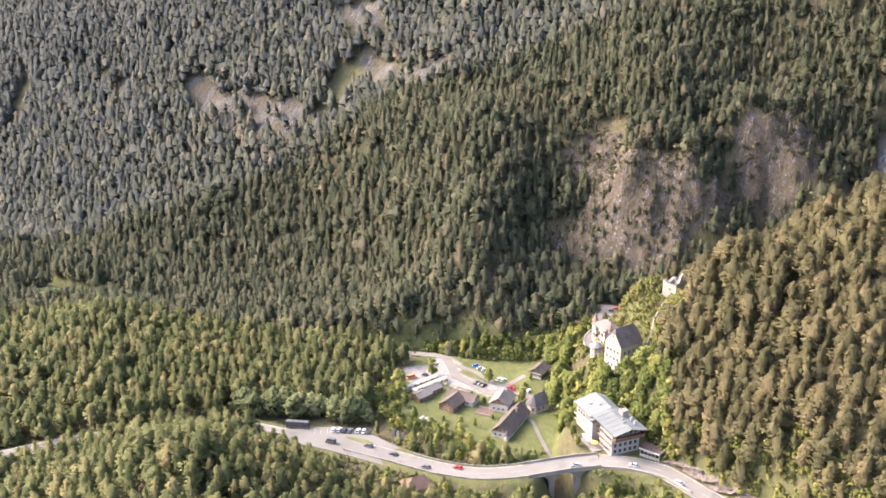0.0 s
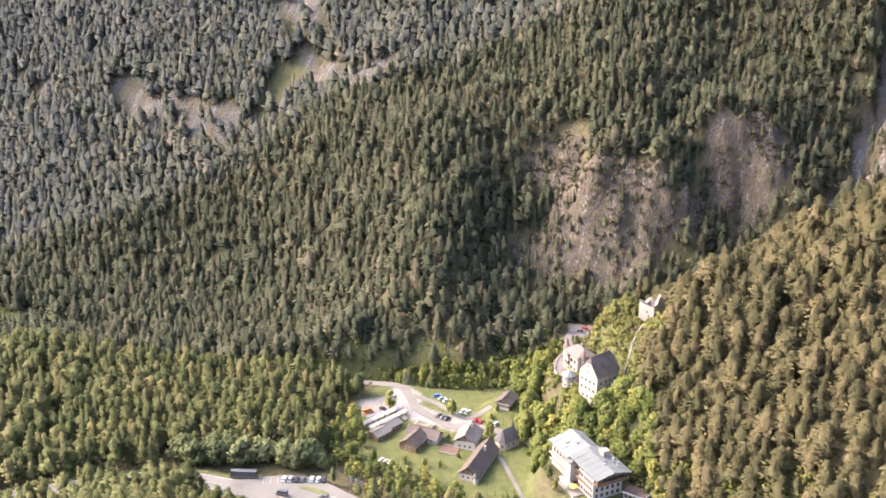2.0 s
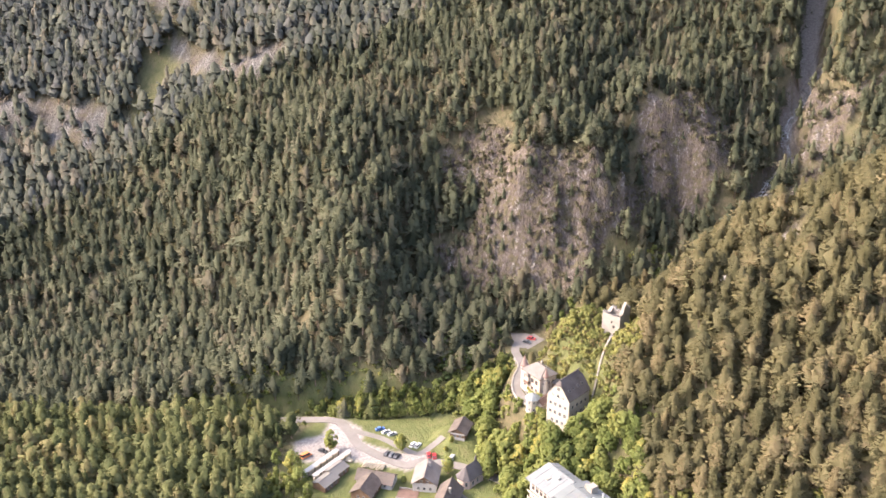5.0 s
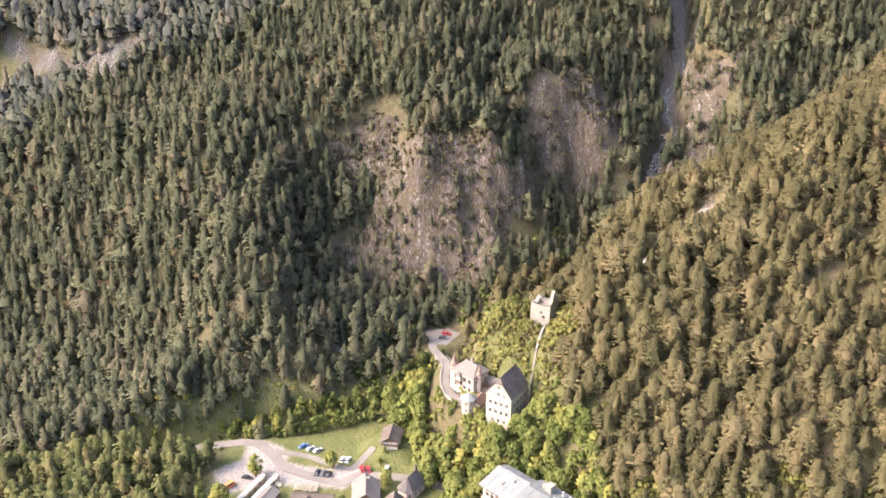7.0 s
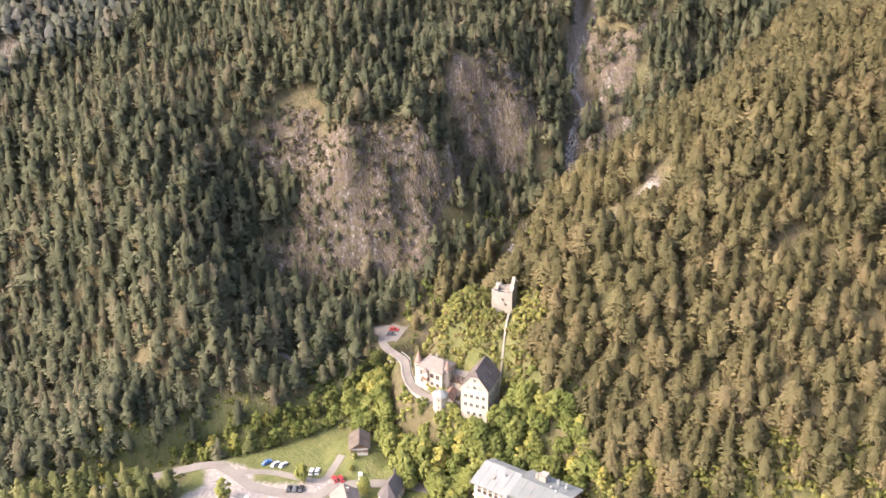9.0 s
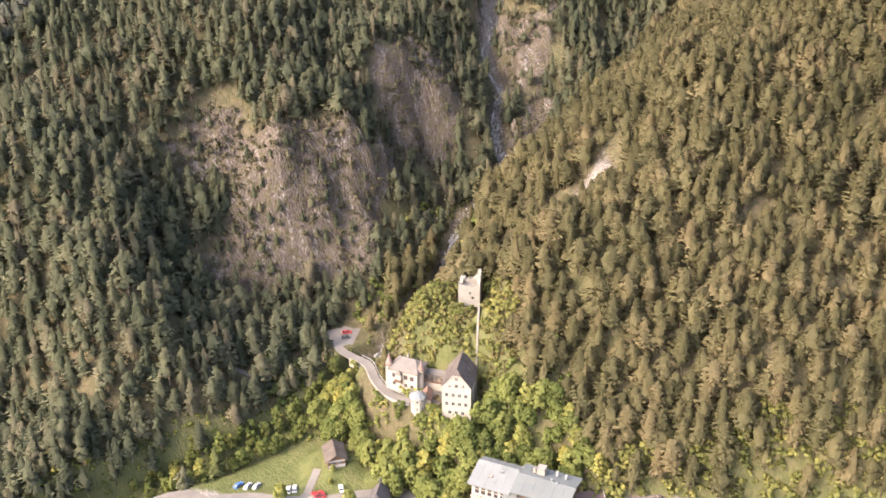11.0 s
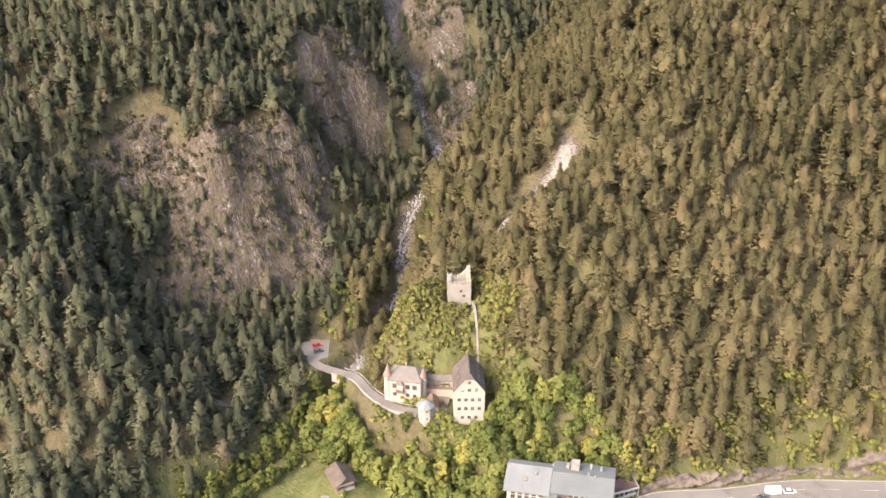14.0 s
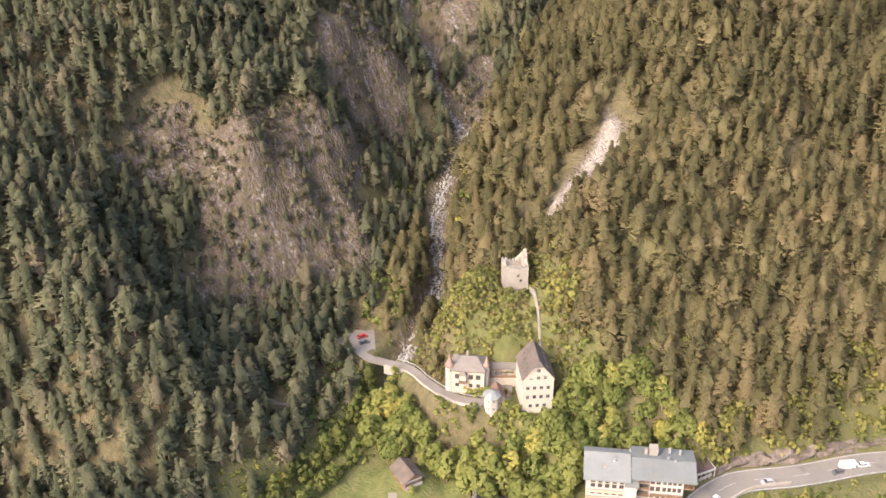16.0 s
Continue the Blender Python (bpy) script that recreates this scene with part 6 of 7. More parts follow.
def build_vehicles():
    for i, c in enumerate(("white", "silver", "black", "dark", "white", "white", "black")):
        park("saloon", c, -49.4 + 2.6 * i + (1.2 if i > 3 else 0), 422.3 - 0.25 * i, -3.42, 80, c + " car parked in a row at the car park")
    for kind, c, x, y, a, words in (("van", "dark", -49.7, 411.6, 160, "dark van on the car park"), ("saloon", "dark", -32.2, 408.2, 155, "dark car driving over the car park"), ("saloon", "black", -20.5, 400.6, 150, "black car on the main road")):
        park(kind, c, x, y, -3.2, a, words)
    park("coach", "dark", -66.5, 425.6, -3.5, 172, "dark coach parked beside the hedge")
    park("van", "red", -95.5, 429.5, -3.95, 0, "red van on the road behind the hill")
    for line, i, side, kind, c, words in ((ROAD_WEST, 13, 2.0, "saloon", "dark", "dark car on the road curve"), (ROAD_WEST, 9, -2.0, "saloon", "red", "red car driving towards the bridge"), (ROAD_BRIDGE, 3, 2.2, "saloon", "white", "white car crossing the bridge"),
                                          (ROAD_EAST, len(ROAD_EAST) - 5, 2.0, "saloon", "white", "white car passing the hotel"), (ROAD_EAST, len(ROAD_EAST) - 11, 2.2, "saloon", "silver", "silver car leaving the bend"), (ROAD_EAST, len(ROAD_EAST) - 19, 2.0, "saloon", "dark", "dark car on the road under the cliff")):
        x, y, z = line[i]
        a = heading(line, i)
        park(kind, c, x - math.sin(radians(a)) * side, y + math.cos(radians(a)) * side, z + 0.02, a, words)
    a = heading(ROAD_EAST, len(ROAD_EAST) - 24)
    park("saloon", "white", 122.6, 341.2, 3.35, a + 180, "white car towing a caravan")
    park("caravan", "white", 119.3, 346.0, 3.3, a + 180, "white caravan on the road under the cliff")
    for x, y, c, a in ((19.5, 478.3, "black", 50), (21.3, 476.9, "dark", 50), (23.1, 475.5, "black", 50), (31.6, 482.8, "white", 50), (33.6, 481.6, "white", 50), (22.3, 495.4, "silver", 20), (24.6, 493.0, "silver", 20), (36.4, 472.8, "red", 80), (38.6, 471.7, "red", 80), (45.6, 469.0, "white", 60)):
        park("saloon", c, x, y, float(ground(np.array([x]), np.array([y]))[0]) + 0.05, a, c + " car parked on the hamlet's gravel")
    park("saloon", "blue", 20.2, 498.4, float(ground(np.array([20.2]), np.array([498.4]))[0]) + 0.05, 10, "blue car parked at the meadow's edge")
    park("van", "orange", -14.3, 485.2, float(ground(np.array([-14.3]), np.array([485.2]))[0]) + 0.05, 30, "orange machine parked on bare gravel")
    park("saloon", "black", -6.8, 487.4, float(ground(np.array([-6.8]), np.array([487.4]))[0]) + 0.05, -40, "black car parked on bare gravel")
    park("saloon", "red", 99.2, 527.2, 11.06, -35, "red car parked in the castle yard")
    park("saloon", "dark", 96.2, 524.4, 11.06, -35, "dark car parked in the castle yard")


build_vehicles()


# ---- leaf trees and shrubs ----
def leaf_crown(rng, wide, tall, clumps, leaves, size):
    """Points, quads of a crown: many small folded leaf sprays gathered in clumps."""
    pts, faces, normals = [], [], []
    for c in range(clumps):
        u = rng.random()
        a = rng.uniform(0, 6.283)
        rr = wide * math.sqrt(max(0.05, 1 - (2 * u - 0.85) ** 2)) * rng.uniform(0.35, 0.85)
        cx, cy, cz = rr * math.cos(a), rr * math.sin(a), tall * (0.05 + 0.9 * u)
        cr = wide * rng.uniform(0.17, 0.34)
        for k in range(leaves):
            d = Vector((rng.gauss(0, 1), rng.gauss(0, 1), rng.gauss(0.25, 0.9))).normalized()
            p = Vector((cx, cy, cz)) + d * cr * rng.uniform(0.45, 1.3)
            n = (d + Vector((rng.gauss(0, 0.5), rng.gauss(0, 0.5), rng.gauss(0.3, 0.5)))).normalized()
            s = n.orthogonal().normalized()
            s = Matrix.Rotation(rng.uniform(0, 6.28), 3, n) @ s
            t = n.cross(s)
            w, h = size * rng.uniform(0.6, 1.2), size * rng.uniform(0.6, 1.2)
            b = len(pts)
            pts += [p - s * w, p - t * h + n * 0.25 * h, p + s * w, p + t * h + n * 0.1 * h]
            mid = Vector((p.x / wide, p.y / wide, 1.4 * (p.z / tall - 0.4)))
            v = d * 0.45 + mid + Vector((rng.gauss(0, 0.15), rng.gauss(0, 0.15), 0.4))
            if (pts[b + 1] - pts[b]).cross(pts[b + 2] - pts[b]).dot(v) < 0:
                faces.append((b + 3, b + 2, b + 1, b))
            else:
                faces.append((b, b + 1, b + 2, b + 3))
            normals += [v] * 4
    return np.array(pts), np.array(faces), np.array(normals)


def build_tree_master(rng, wide, tall, name, leaf, label, category="tree"):
    t = thing(name, label, category)
    bm = bmesh.new()
    solid(bm, ring(0.028 * tall, 7, -0.8), ring(0.012 * tall, 7, tall * 0.72))
    for k in range(6):
        a, z = k * 1.05 + rng.uniform(-0.3, 0.3), tall * rng.uniform(0.25, 0.55)
        e = Vector((math.cos(a) * wide * 0.7, math.sin(a) * wide * 0.7, z + tall * rng.uniform(0.15, 0.3)))
        p, q = [bm.verts.new(v) for v in ring(0.012 * tall, 5, z)], bm.verts.new(e)
        for i in range(5):
            bm.faces.new((p[i], p[(i + 1) % 5], q))
    part("trunk", bm, M_BARK, t)
    pts, faces, normals = leaf_crown(rng, wide, tall * 0.82, 42, 21, 0.34 + 0.016 * tall)
    crown = mesh_object("crown", pts + np.array([0, 0, tall * 0.2]), faces, [leaf], parent=t, smooth_faces=True, attributes=dict(tint=np.zeros(len(pts))), normals=normals)
    return t


def build_leaf_trees():
    rng = random.Random(21)
    willow = build_tree_master(rng, 3.9, 10.0, "willow", M_WILLOW, "rounded pale green willow along the car park")
    willow.matrix_world = pose(-99, 446, float(ground(np.array([-99.0]), np.array([446.0]))[0]))
    tagged(willow, group="willows along the car park")
    masters = [build_tree_master(rng, w, h, "leaf_tree", M_LEAF, "leafy deciduous tree in green and yellow autumn leaf") for w, h in ((3.7, 10.5), (4.3, 11.5), (3.1, 9.5), (3.6, 13.0), (2.8, 8.5))]
    for k, m in enumerate(masters):
        x, y = 70 + 6 * k, 436 - 3 * k
        m.matrix_world = pose(x, y, float(ground(np.array([x]), np.array([y]))[0]))
        tagged(m, group="leaf wood below the castle")

    def grow(x, y, k, s, label, group):
        s *= 0.82 if "hamlet" in group else 1.0
        z = float(ground(np.array([x]), np.array([y]))[0])
        ob = copy_thing(masters[k], pose(x, y, z - 0.1, 0, 0, rng.uniform(0, 360)) @ Matrix.Diagonal((s * rng.uniform(0.9, 1.1), s * rng.uniform(0.9, 1.1), s, 1)))
        ob.scale = (s * rng.uniform(0.9, 1.15), s * rng.uniform(0.9, 1.15), s)
        tagged(ob, label, group=group)
        return ob
    stands = {}

    def join(x, y, k, s, label, group):
        stands.setdefault(group, []).append((x, y, k, s))

    # wood between castle and hotel
    xs, ys, r = scatter(54, 124, 384, 470, 3.8, 31)
    ok = inside([(57, 424), (66, 424), (80, 426), (92, 408), (95, 394), (99, 390), (102, 402), (103, 414), (100, 426), (101, 441), (92, 440), (82, 443), (77, 454), (73, 462), (66, 468), (60, 440)], xs, ys) > 0
    ok &= np.hypot(xs - 89, ys - 449) > 10.2
    ok &= np.hypot(xs - 75.5, ys - 457) > 6.5
    lx, ly = (xs - 75.6) * math.cos(radians(21)) + (ys - 405.3) * math.sin(radians(21)), -(xs - 75.6) * math.sin(radians(21)) + (ys - 405.3) * math.cos(radians(21))
    ok &= ~((lx > -12) & (lx < 9.5) & (np.abs(ly) < 19.5))
    for x, y in zip(xs[ok], ys[ok]):
        grow(x, y, r.randint(0, 5), r.uniform(0.75, 1.2), "dense leafy tree in green and yellow autumn colour below the castle", "leaf wood below the castle")
    # by the stream, round the meadow and the lane
    for line, off, n, s in ((STREAM, 4.5, 44, 0.95), (STREAM, -4.5, 40, 0.9)):
        P = [p for p in line if -14.5 < p[2] < 3]
        for i in range(n):
            p = P[int(i * (len(P) - 1) / n)]
            x, y = p[0] + rng.uniform(-2, 2), p[1] + off + rng.uniform(-1.5, 1.5)
            if inside(VILLAGE_POLY, np.array([x]), np.array([y]))[0] > 3 or along(PLAZA_LANE, np.array([x]), np.array([y]))[0][0] < 4 or along(CASTLE_LANE, np.array([x]), np.array([y]))[0][0] < 4:
                continue
            join(x, y, rng.randrange(5), s * rng.uniform(0.6, 1.1), "green leafy tree on the stream bank", "trees on the stream bank")
    xs, ys, r = scatter(54, 92, 446, 512, 3.7, 37)
    ok = (inside([(55, 450), (66, 450), (75, 456), (75, 478), (82, 492), (85, 506), (80, 512), (62, 508), (58, 498), (62, 482)], xs, ys) > 0) & (along(CASTLE_LANE, xs, ys)[0] > 4.4) & (along(CASTLE_LANE, xs + 4.5, ys + 2.5)[0] > 5.0) & (np.hypot(xs - 75.5, ys - 457) > 6)
    for x, y in zip(xs[ok], ys[ok]):
        grow(x, y, r.randint(0, 5), r.uniform(0.75, 1.15), "green leafy tree on the bank under the castle lane", "trees under the castle lane")
    # hedge trees at the car park
    for i in range(22):
        x = -96 + 2.9 * i + rng.uniform(-1, 1)
        y = 444.0 + rng.uniform(-4.0, 4.5) - 0.025 * max(0, i - 8) ** 2
        z = float(ground(np.array([x]), np.array([y]))[0])
        q = rng.uniform(0.8, 1.4)
        ob = copy_thing(willow, pose(x, y, z - 0.1, 0, 0, rng.uniform(0, 360)))
        ob.scale = (q * rng.uniform(0.95, 1.15), q * rng.uniform(0.95, 1.15), q)
    xs, ys, r = scatter(-36, 52, 392, 480, 4.8, 41)
    ok = (inside([(-34, 478), (-32, 440), (-24, 430), (-20, 418), (-4, 402), (14, 392), (48, 392), (48, 404), (24, 410), (8, 428), (-14, 440), (-22, 450), (-24, 480)], xs, ys) > 0) & (r.rand(len(xs)) > 0.2)
    ok &= (along(ROAD_WEST, xs, ys)[0] > 7) & (along(ROAD_BRIDGE, xs, ys)[0] > 7) & (np.hypot(xs - 34, ys - 430) > 9)
    for x, y in zip(xs[ok], ys[ok]):
        join(x, y, r.randint(0, 5), r.uniform(0.55, 0.95), "yellow-green leafy tree between road and hamlet", "trees between road and hamlet")
    xs, ys, r = scatter(-24, 100, 352, 378, 5.6, 43)
    ok = (along(ROAD_BRIDGE, xs, ys)[0] > 8) & (along(ROAD_EAST, xs, ys)[0] > 8) & (along(ROAD_WEST, xs, ys)[0] > 9) & (np.hypot(xs + 10, ys - 371) > 8)
    ok &= ~((xs > 44) & (xs < 64) & (ys > 366))
    for x, y in zip(xs[ok], ys[ok]):
        join(x, y, r.randint(0, 5), r.uniform(0.45, 0.8), "olive green leafy tree below the bridge", "trees below the bridge")
    # single trees of the hamlet
    for x, y, k, s, words in ((-3.4, 487.2, 3, 1.0, "tall grey-green poplar beside the gravel yard"), (25.8, 479.4, 2, 1.05, "slim yellow birch between parked cars"), (41.4, 459.2, 0, 0.95, "yellow-green willow beside the farmhouse"), (47.0, 475.2, 4, 0.5, "small bushy tree on the grass"), (44.0, 473.0, 4, 0.45, "small bushy tree on the grass"),
                              (58.0, 488.5, 1, 0.9, "green leafy tree behind the hut"), (60.5, 479.0, 0, 0.8, "green leafy tree beside the hut"), (22.5, 457.6, 4, 0.55, "small garden tree beside the house"), (26.0, 443.0, 4, 0.4, "small garden bush beside the barn"), (2.0, 440.5, 4, 0.55, "small fruit tree on the lawn"), (10.5, 437.0, 2, 0.6, "small fruit tree on the lawn"), (17.0, 436.0, 4, 0.6, "small fruit tree on the lawn"),
                              (57.0, 440.0, 2, 0.6, "small leafy tree beside the footpath"), (58.5, 432.0, 4, 0.65, "small leafy tree beside the footpath"), (56.5, 424.0, 2, 0.7, "yellow leafy tree near the hotel"), (59.0, 416.0, 1, 0.7, "yellow leafy tree near the hotel"), (60.0, 407.0, 2, 0.75, "leafy tree beside the hotel terrace"), (61.0, 399.0, 0, 0.6, "leafy tree beside the hotel terrace"), (-17.0, 455.0, 3, 0.8, "grey-green leafy tree beside the sheds"), (-19.5, 464.0, 1, 1.0, "dark green leafy tree beside the sheds"), (-21.0, 474.0, 1, 1.15, "dark green leafy tree beside the timber yard"), (-20.0, 447.0, 0, 0.9, "green leafy tree beside the lawn"), (-12.0, 440.0, 3, 0.75, "green leafy tree beside the lawn")):
        grow(x, y, k, s, words, "garden trees of the hamlet")

    for group, name, label in (("trees on the stream bank", "stream_bank_trees", "green leafy trees crowding the stream bank"), ("trees below the bridge", "bridge_bank_trees", "olive green leafy trees below the bridge"), ("trees between road and hamlet", "roadside_trees", "yellow-green leafy trees between road and hamlet")):
        V, F, A, N, base = [], [], [], [], 0
        for x, y, k, s in stands[group]:
            z = float(ground(np.array([x]), np.array([y]))[0])
            wide, tall = ((2.9, 9.5), (3.4, 10.5), (2.5, 8.5), (3.0, 12.0), (2.2, 7.5))[k]
            pts, faces, normals = leaf_crown(rng, wide * s, tall * 0.82 * s, 20, 20, 0.52 * s)
            stem = np.array([(-0.2, 0, -0.5), (0.2, 0, -0.5), (0.05, 0, tall * 0.7 * s), (-0.05, 0, tall * 0.7 * s), (0, -0.2, -0.5), (0, 0.2, -0.5), (0, 0.05, tall * 0.7 * s), (0, -0.05, tall * 0.7 * s)])
            V += [pts + np.array([x, y, z + tall * 0.2 * s]), stem + np.array([x, y, z])]
            F += [faces + base, np.array([(0, 1, 2, 3), (4, 5, 6, 7)]) + base + len(pts)]
            N += [normals, np.tile((0.0, 0.0, 1.0), (8, 1))]
            A.append(np.full(len(pts) + 8, rng.random()))
            base += len(pts) + 8
        tagged(mesh_object(name, np.concatenate(V), np.concatenate(F), [M_LEAF], smooth_faces=True, attributes=dict(tint=np.concatenate(A)), normals=np.concatenate(N)), label, "trees", kind="stuff")


build_leaf_trees()


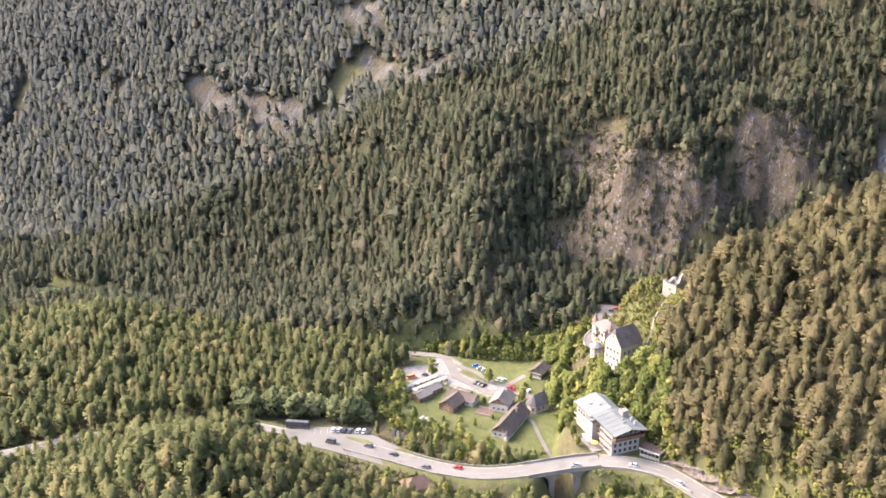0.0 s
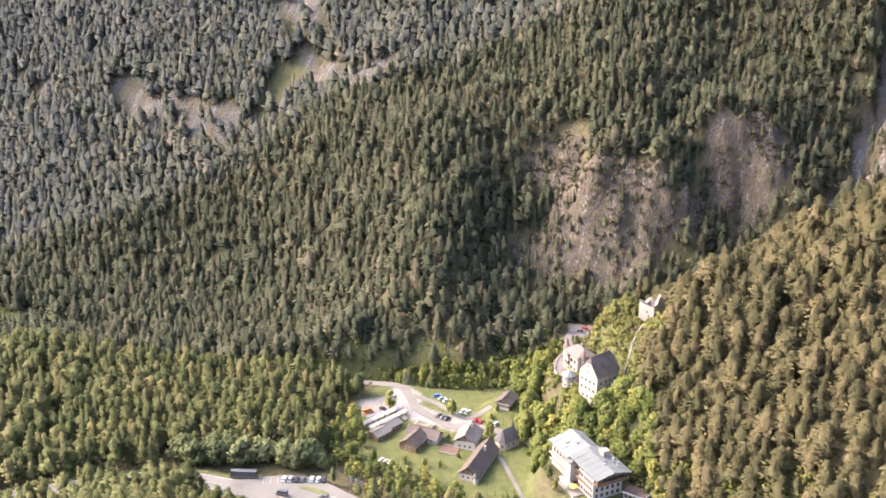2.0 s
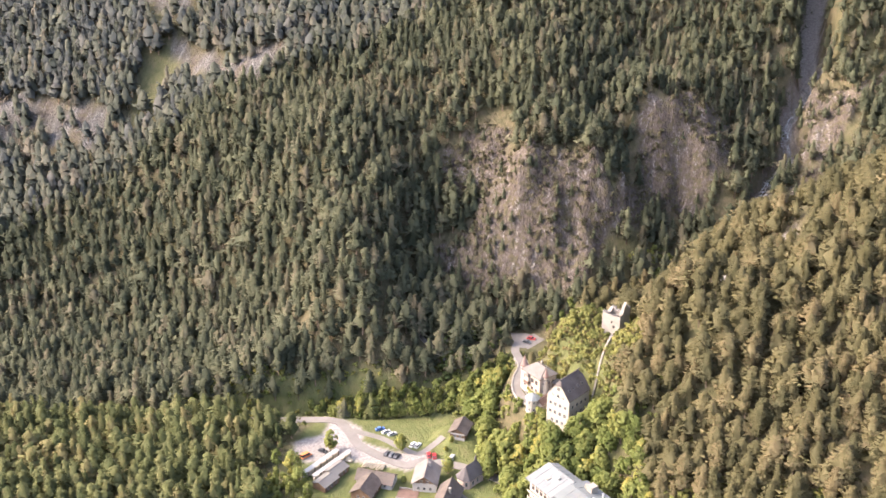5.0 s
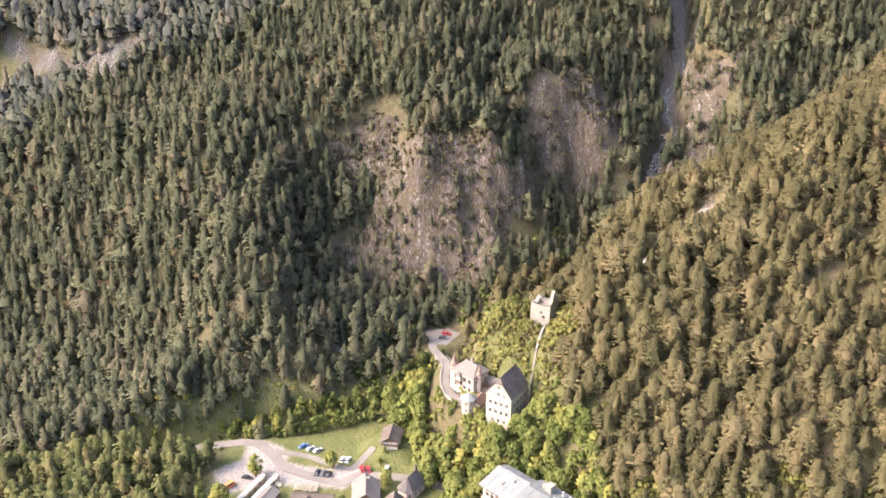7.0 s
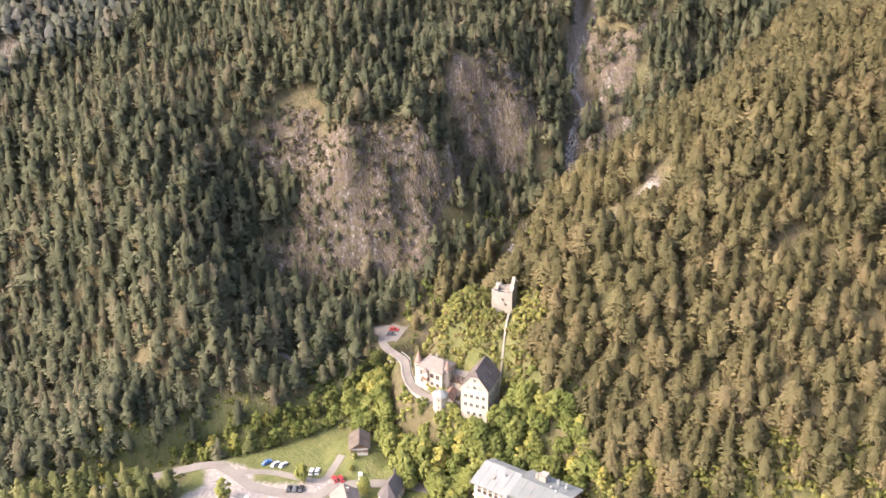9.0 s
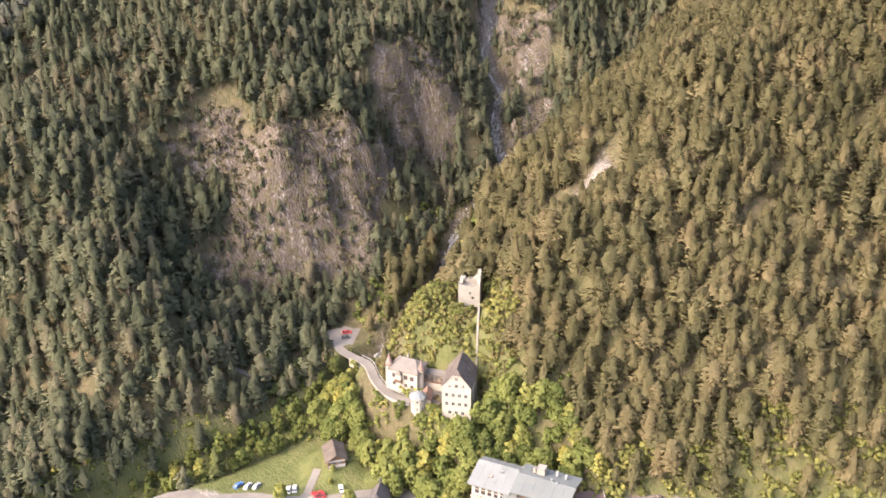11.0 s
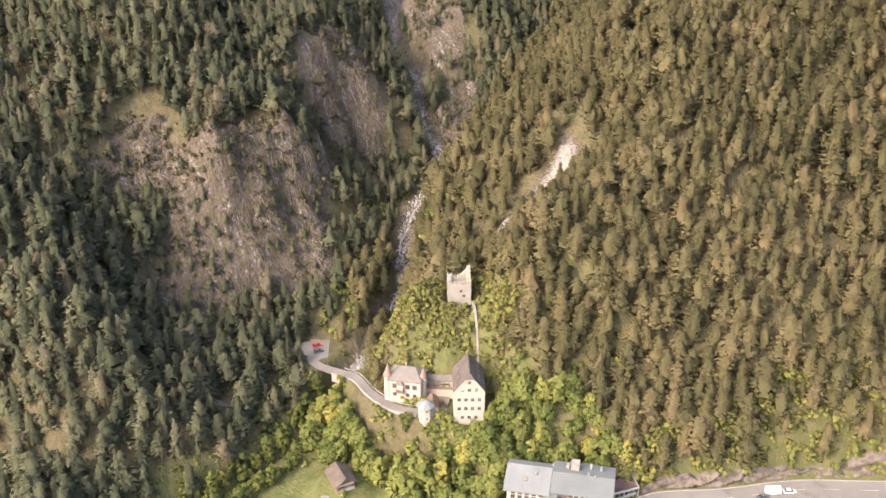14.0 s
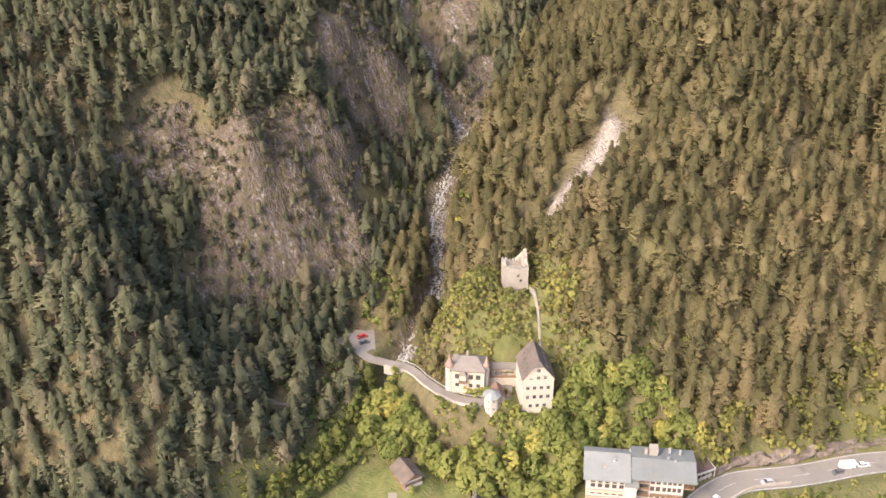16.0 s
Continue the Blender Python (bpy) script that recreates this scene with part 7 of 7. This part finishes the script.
def build_shrubs():
    """Undergrowth that nobody could count, as one mesh a stand."""
    rng = random.Random(5)
    shapes = []
    for k in range(6):
        shapes.append(leaf_crown(rng, 1.0, 1.5, 5, 16, 0.24))
    stands = (
        ("knoll_shrubs", M_SHRUB, "yellow-green autumn shrubs covering the castle knoll", 1.75, (82, 126, 440, 496), lambda x, y: (np.hypot(x - 104, y - 469) < 26) & (ground(x, y) > 12) & (np.hypot(x - 116, y - 470) > 6.3) & (along([(113.6, 462.6, 0), (98.4, 450.3, 0)], x, y)[0] > 1.6) & (np.hypot(x - 89, y - 449.5) > 8) & (np.hypot(x - 84, y - 472) > 7.5) & (np.hypot(x - 92, y - 463) > 5.5) & (x + 0.3 * (y - 466) > 92) & (vnoise(x, y, 7, 40) > -0.5), (0.9, 2.7)),
        ("knoll_scrub", M_SCRUB, "brownish scrub and dry grass on the flanks of the knoll", 2.1, (82, 142, 432, 510), lambda x, y: (np.hypot(x - 109, y - 468) < 34) & (y > 432 + 0.2 * (x - 82)) & (along(STREAM, x, y)[0] > 5) & (ground(x, y) > 12) & (np.hypot(x - 116, y - 470) > 6.3) & (along([(113.6, 462.6, 0), (98.4, 450.3, 0)], x, y)[0] > 1.4) & (np.hypot(x - 89, y - 449.5) > 8) & (np.hypot(x - 84, y - 472) > 7.5) & (np.hypot(x - 92, y - 463) > 5.5) & (along(CASTLE_LANE, x, y)[0] > 3.2), (0.7, 1.9)),
        ("roadside_shrubs", M_SHRUB, "yellow-green shrubs above the rock cut", 2.0, (95, 165, 315, 410), lambda x, y: (along(ROAD_EAST, x, y)[0] > 7.8) & (along(ROAD_EAST, x, y)[0] < 24) & (x > 104 + (362 - y) * 0.62) & (vnoise(x, y, 9, 41) > -0.7), (1.2, 3.4)),
        ("stream_shrubs", M_LEAF, "green shrubs on the stream's banks", 3.0, (-60, 210, 500, 550), lambda x, y: (along(STREAM, x, y)[0] > np.where(x < 92, 0.5, 6.0)) & (along(STREAM, x, y)[0] < 13) & (along(PLAZA_LANE, x, y)[0] > 4) & (along(CASTLE_LANE, x, y)[0] > 3.2) & (inside(VILLAGE_POLY, x, y) < 1) & (np.hypot(x - 97, y - 527) > 11), (0.7, 1.8)),
        ("bank_shrubs", M_LEAF, "green shrubs on the banks below the road", 2.8, (-30, 112, 350, 412), lambda x, y: (along(ROAD_BRIDGE, x, y)[0] > 6.5) & (along(ROAD_EAST, x, y)[0] > 6.8) & (along(ROAD_WEST, x, y)[0] > 8) & (inside(PARK_POLY, x, y) < -3) & (inside([(60, 384), (72, 384), (98, 384), (100, 395), (86, 430), (60, 428)], x, y) < 0) & (np.hypot(x + 10, y - 371) > 7) & ((y < 380) | (x < 54)) & (vnoise(x, y, 8, 42) > -0.1) & (x < 95), (0.7, 1.6)),
        ("park_shrubs", M_HILLPINE, "olive scrub on the bank below the car park", 2.8, (-90, 8, 348, 414), lambda x, y: (inside([(-84, 374), (-48, 358), (-22, 346), (6, 346), (6, 384), (-84, 412)], x, y) > 0) & (inside(PARK_POLY, x, y) < -2) & (along(ROAD_WEST, x, y)[0] > 6.5) & (np.hypot(x + 10, y - 371.5) > 8), (0.8, 1.7)),
        ("verge_shrubs", M_LEAF, "green scrub downhill of the main road", 2.8, (70, 160, 290, 372), lambda x, y: (along(ROAD_EAST, x, y)[0] > 7.5) & (along(ROAD_EAST, x, y)[0] < 26) & (x < 143 - (y - 303) * 0.75) & (vnoise(x, y, 9, 45) > -0.5), (0.7, 1.5)),
        ("cliff_shrubs", M_CLIFFSCRUB, "olive scrub clinging to the cliffs", 3.0, (70, 320, 535, 645), lambda x, y: (rock_share(x, y) > 0.3) & (vnoise(x, y, 10, 43) > -0.15) & (along(STREAM, x, y)[0] > 5), (0.5, 2.4)),
        ("valley_edge_trees", M_LEAF, "bright green leafy trees at the edge of the valley forest", 5.6, (-80, -20, 462, 548), lambda x, y: (along(PLAZA_LANE, x, y)[0] > 5) & (inside(VILLAGE_POLY, x, y) < -2) & (vnoise(x, y, 16, 47) > 0.0), (2.6, 4.4)),
        ("gorge_trees", M_LEAF, "green and yellow leafy trees at the mouth of the gorge", 4.4, (88, 180, 500, 562), lambda x, y: (along(STREAM, x, y)[0] > 7) & (along(STREAM, x, y)[0] < 24) & (along(CASTLE_LANE, x, y)[0] > 5) & (np.hypot(x - 97, y - 527) > 10) & (y > 512) & (vnoise(x, y, 14, 48) > -0.1), (2.0, 3.6)),
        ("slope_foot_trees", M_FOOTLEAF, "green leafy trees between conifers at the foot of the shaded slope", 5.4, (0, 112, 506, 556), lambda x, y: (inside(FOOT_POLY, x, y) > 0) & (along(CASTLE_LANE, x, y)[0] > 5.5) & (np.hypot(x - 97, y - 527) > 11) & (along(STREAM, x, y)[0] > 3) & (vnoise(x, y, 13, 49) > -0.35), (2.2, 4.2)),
        ("flank_trees", M_LEAF, "small green and yellow leafy trees on the flank beside the castle", 4.6, (96, 142, 386, 456), lambda x, y: (inside([(99, 392), (110, 386), (122, 392), (120, 412), (122, 430), (128, 446), (112, 452), (101, 446), (100, 425)], x, y) > 0) & (np.hypot(x - 89, y - 449) > 11) & (vnoise(x, y, 11, 50) > -0.25) & (along(ROAD_EAST, x, y)[0] > 10), (1.4, 3.0)),
        ("palas_foot_shrubs", M_LEAF, "green shrubs against the foot of the castle walls", 2.1, (70, 98, 434, 464), lambda x, y: (inside([(78, 460), (80, 452), (77, 446), (86, 437), (96, 438), (92, 434), (80, 436), (72, 446), (74, 460)], x, y) > 0) & (np.hypot(x - 77.4, y - 460.2) > 3.8), (1.4, 2.8)),
        ("castle_foot_shrubs", M_LEAF, "low green shrubs at the foot of the gatehouse", 2.0, (52, 84, 436, 482), lambda x, y: ((np.hypot((x - 72) / 0.8, y - 464) < 15) | (np.hypot((x - 68) / 0.8, y - 453) < 15)) & (inside(VILLAGE_POLY, x, y) < -1.5) & (np.hypot(x - 77.4, y - 460.2) > 3.6) & (along(CASTLE_LANE, x, y)[0] > 3.4), (1.2, 2.6)),
        ("wood_shrubs", M_LEAF, "bright green undergrowth in the leaf wood", 2.7, (56, 125, 395, 465), lambda x, y: (inside([(57, 424), (66, 424), (80, 426), (92, 410), (97, 392), (102, 390), (105, 402), (105, 414), (103, 428), (103, 446), (92, 437), (82, 438), (73, 452), (68, 462), (62, 450)], x, y) > 0) & (np.hypot(x - 89, y - 449) > 9), (0.8, 1.6)),
        ("slope_shrubs", M_SCRUB, "brown grass tussocks and scrub on the warm slope", 4.4, (125, 300, 330, 540), lambda x, y: ((vnoise(x, y, 24, 44) > 0.0) | (inside(THIN_WOOD, x, y) > -5)) & (inside(SCAR, x, y) < -0.5) & (along(STREAM, x, y)[0] > 8), (0.5, 1.1)))
    for name, leaf, label, step, (x0, x1, y0, y1), where, (s0, s1) in stands:
        x, y, r = scatter(x0, x1, y0, y1, step, len(name))
        ok = where(x, y)
        x, y = x[ok], y[ok]
        z = ground(x, y)
        V, F, A, N, base = [], [], [], [], 0
        for px, py, pz in zip(x, y, z):
            p, f, nn = shapes[r.randint(0, 6)]
            s, a = r.uniform(s0, s1), r.uniform(0, 6.283)
            c, n = math.cos(a) * s, math.sin(a) * s
            V.append(np.stack([px + p[:, 0] * c - p[:, 1] * n, py + p[:, 0] * n + p[:, 1] * c, pz + p[:, 2] * s - 0.1], 1))
            N.append(np.stack([nn[:, 0] * c / s - nn[:, 1] * n / s, nn[:, 0] * n / s + nn[:, 1] * c / s, nn[:, 2]], 1))
            F.append(f + base)
            A.append(np.full(len(p), r.rand()))
            base += len(p)
        tagged(mesh_object(name, np.concatenate(V), np.concatenate(F), [leaf], smooth_faces=True, attributes=dict(tint=np.concatenate(A)), normals=np.concatenate(N)), label, "shrubs", kind="stuff")


build_shrubs()


def build_flagpoles():
    """Banner poles at the edge of the car park."""
    for k, colour in enumerate(((0.42, 0.33, 0.30), (0.45, 0.43, 0.40), (0.40, 0.30, 0.27))):
        x, y = FLAGS[0] + 2.2 * k, FLAGS[1] - 1.6 * k
        z = float(ground(np.array([x]), np.array([y]))[0])
        t = thing("flagpole", "white flagpole with a hanging banner by the car park", "flagpole", x, y, z)
        tagged(t, group="flagpoles by the car park")
        bm = bmesh.new()
        solid(bm, ring(0.09, 8, -0.2), ring(0.05, 8, 8.5))
        part("pole", bm, M_METAL, t)
        bm = bmesh.new()
        slab(bm, [(0.1, 0, 4.2), (1.3, 0.15, 4.4), (1.3, 0.1, 8.2), (0.1, 0, 8.3)], 0.03)
        part("banner", bm, material("banner_cloth", colour, tuple(q * 1.15 for q in colour)), t)


FLAGS = (-22.0, 417.5)
build_flagpoles()
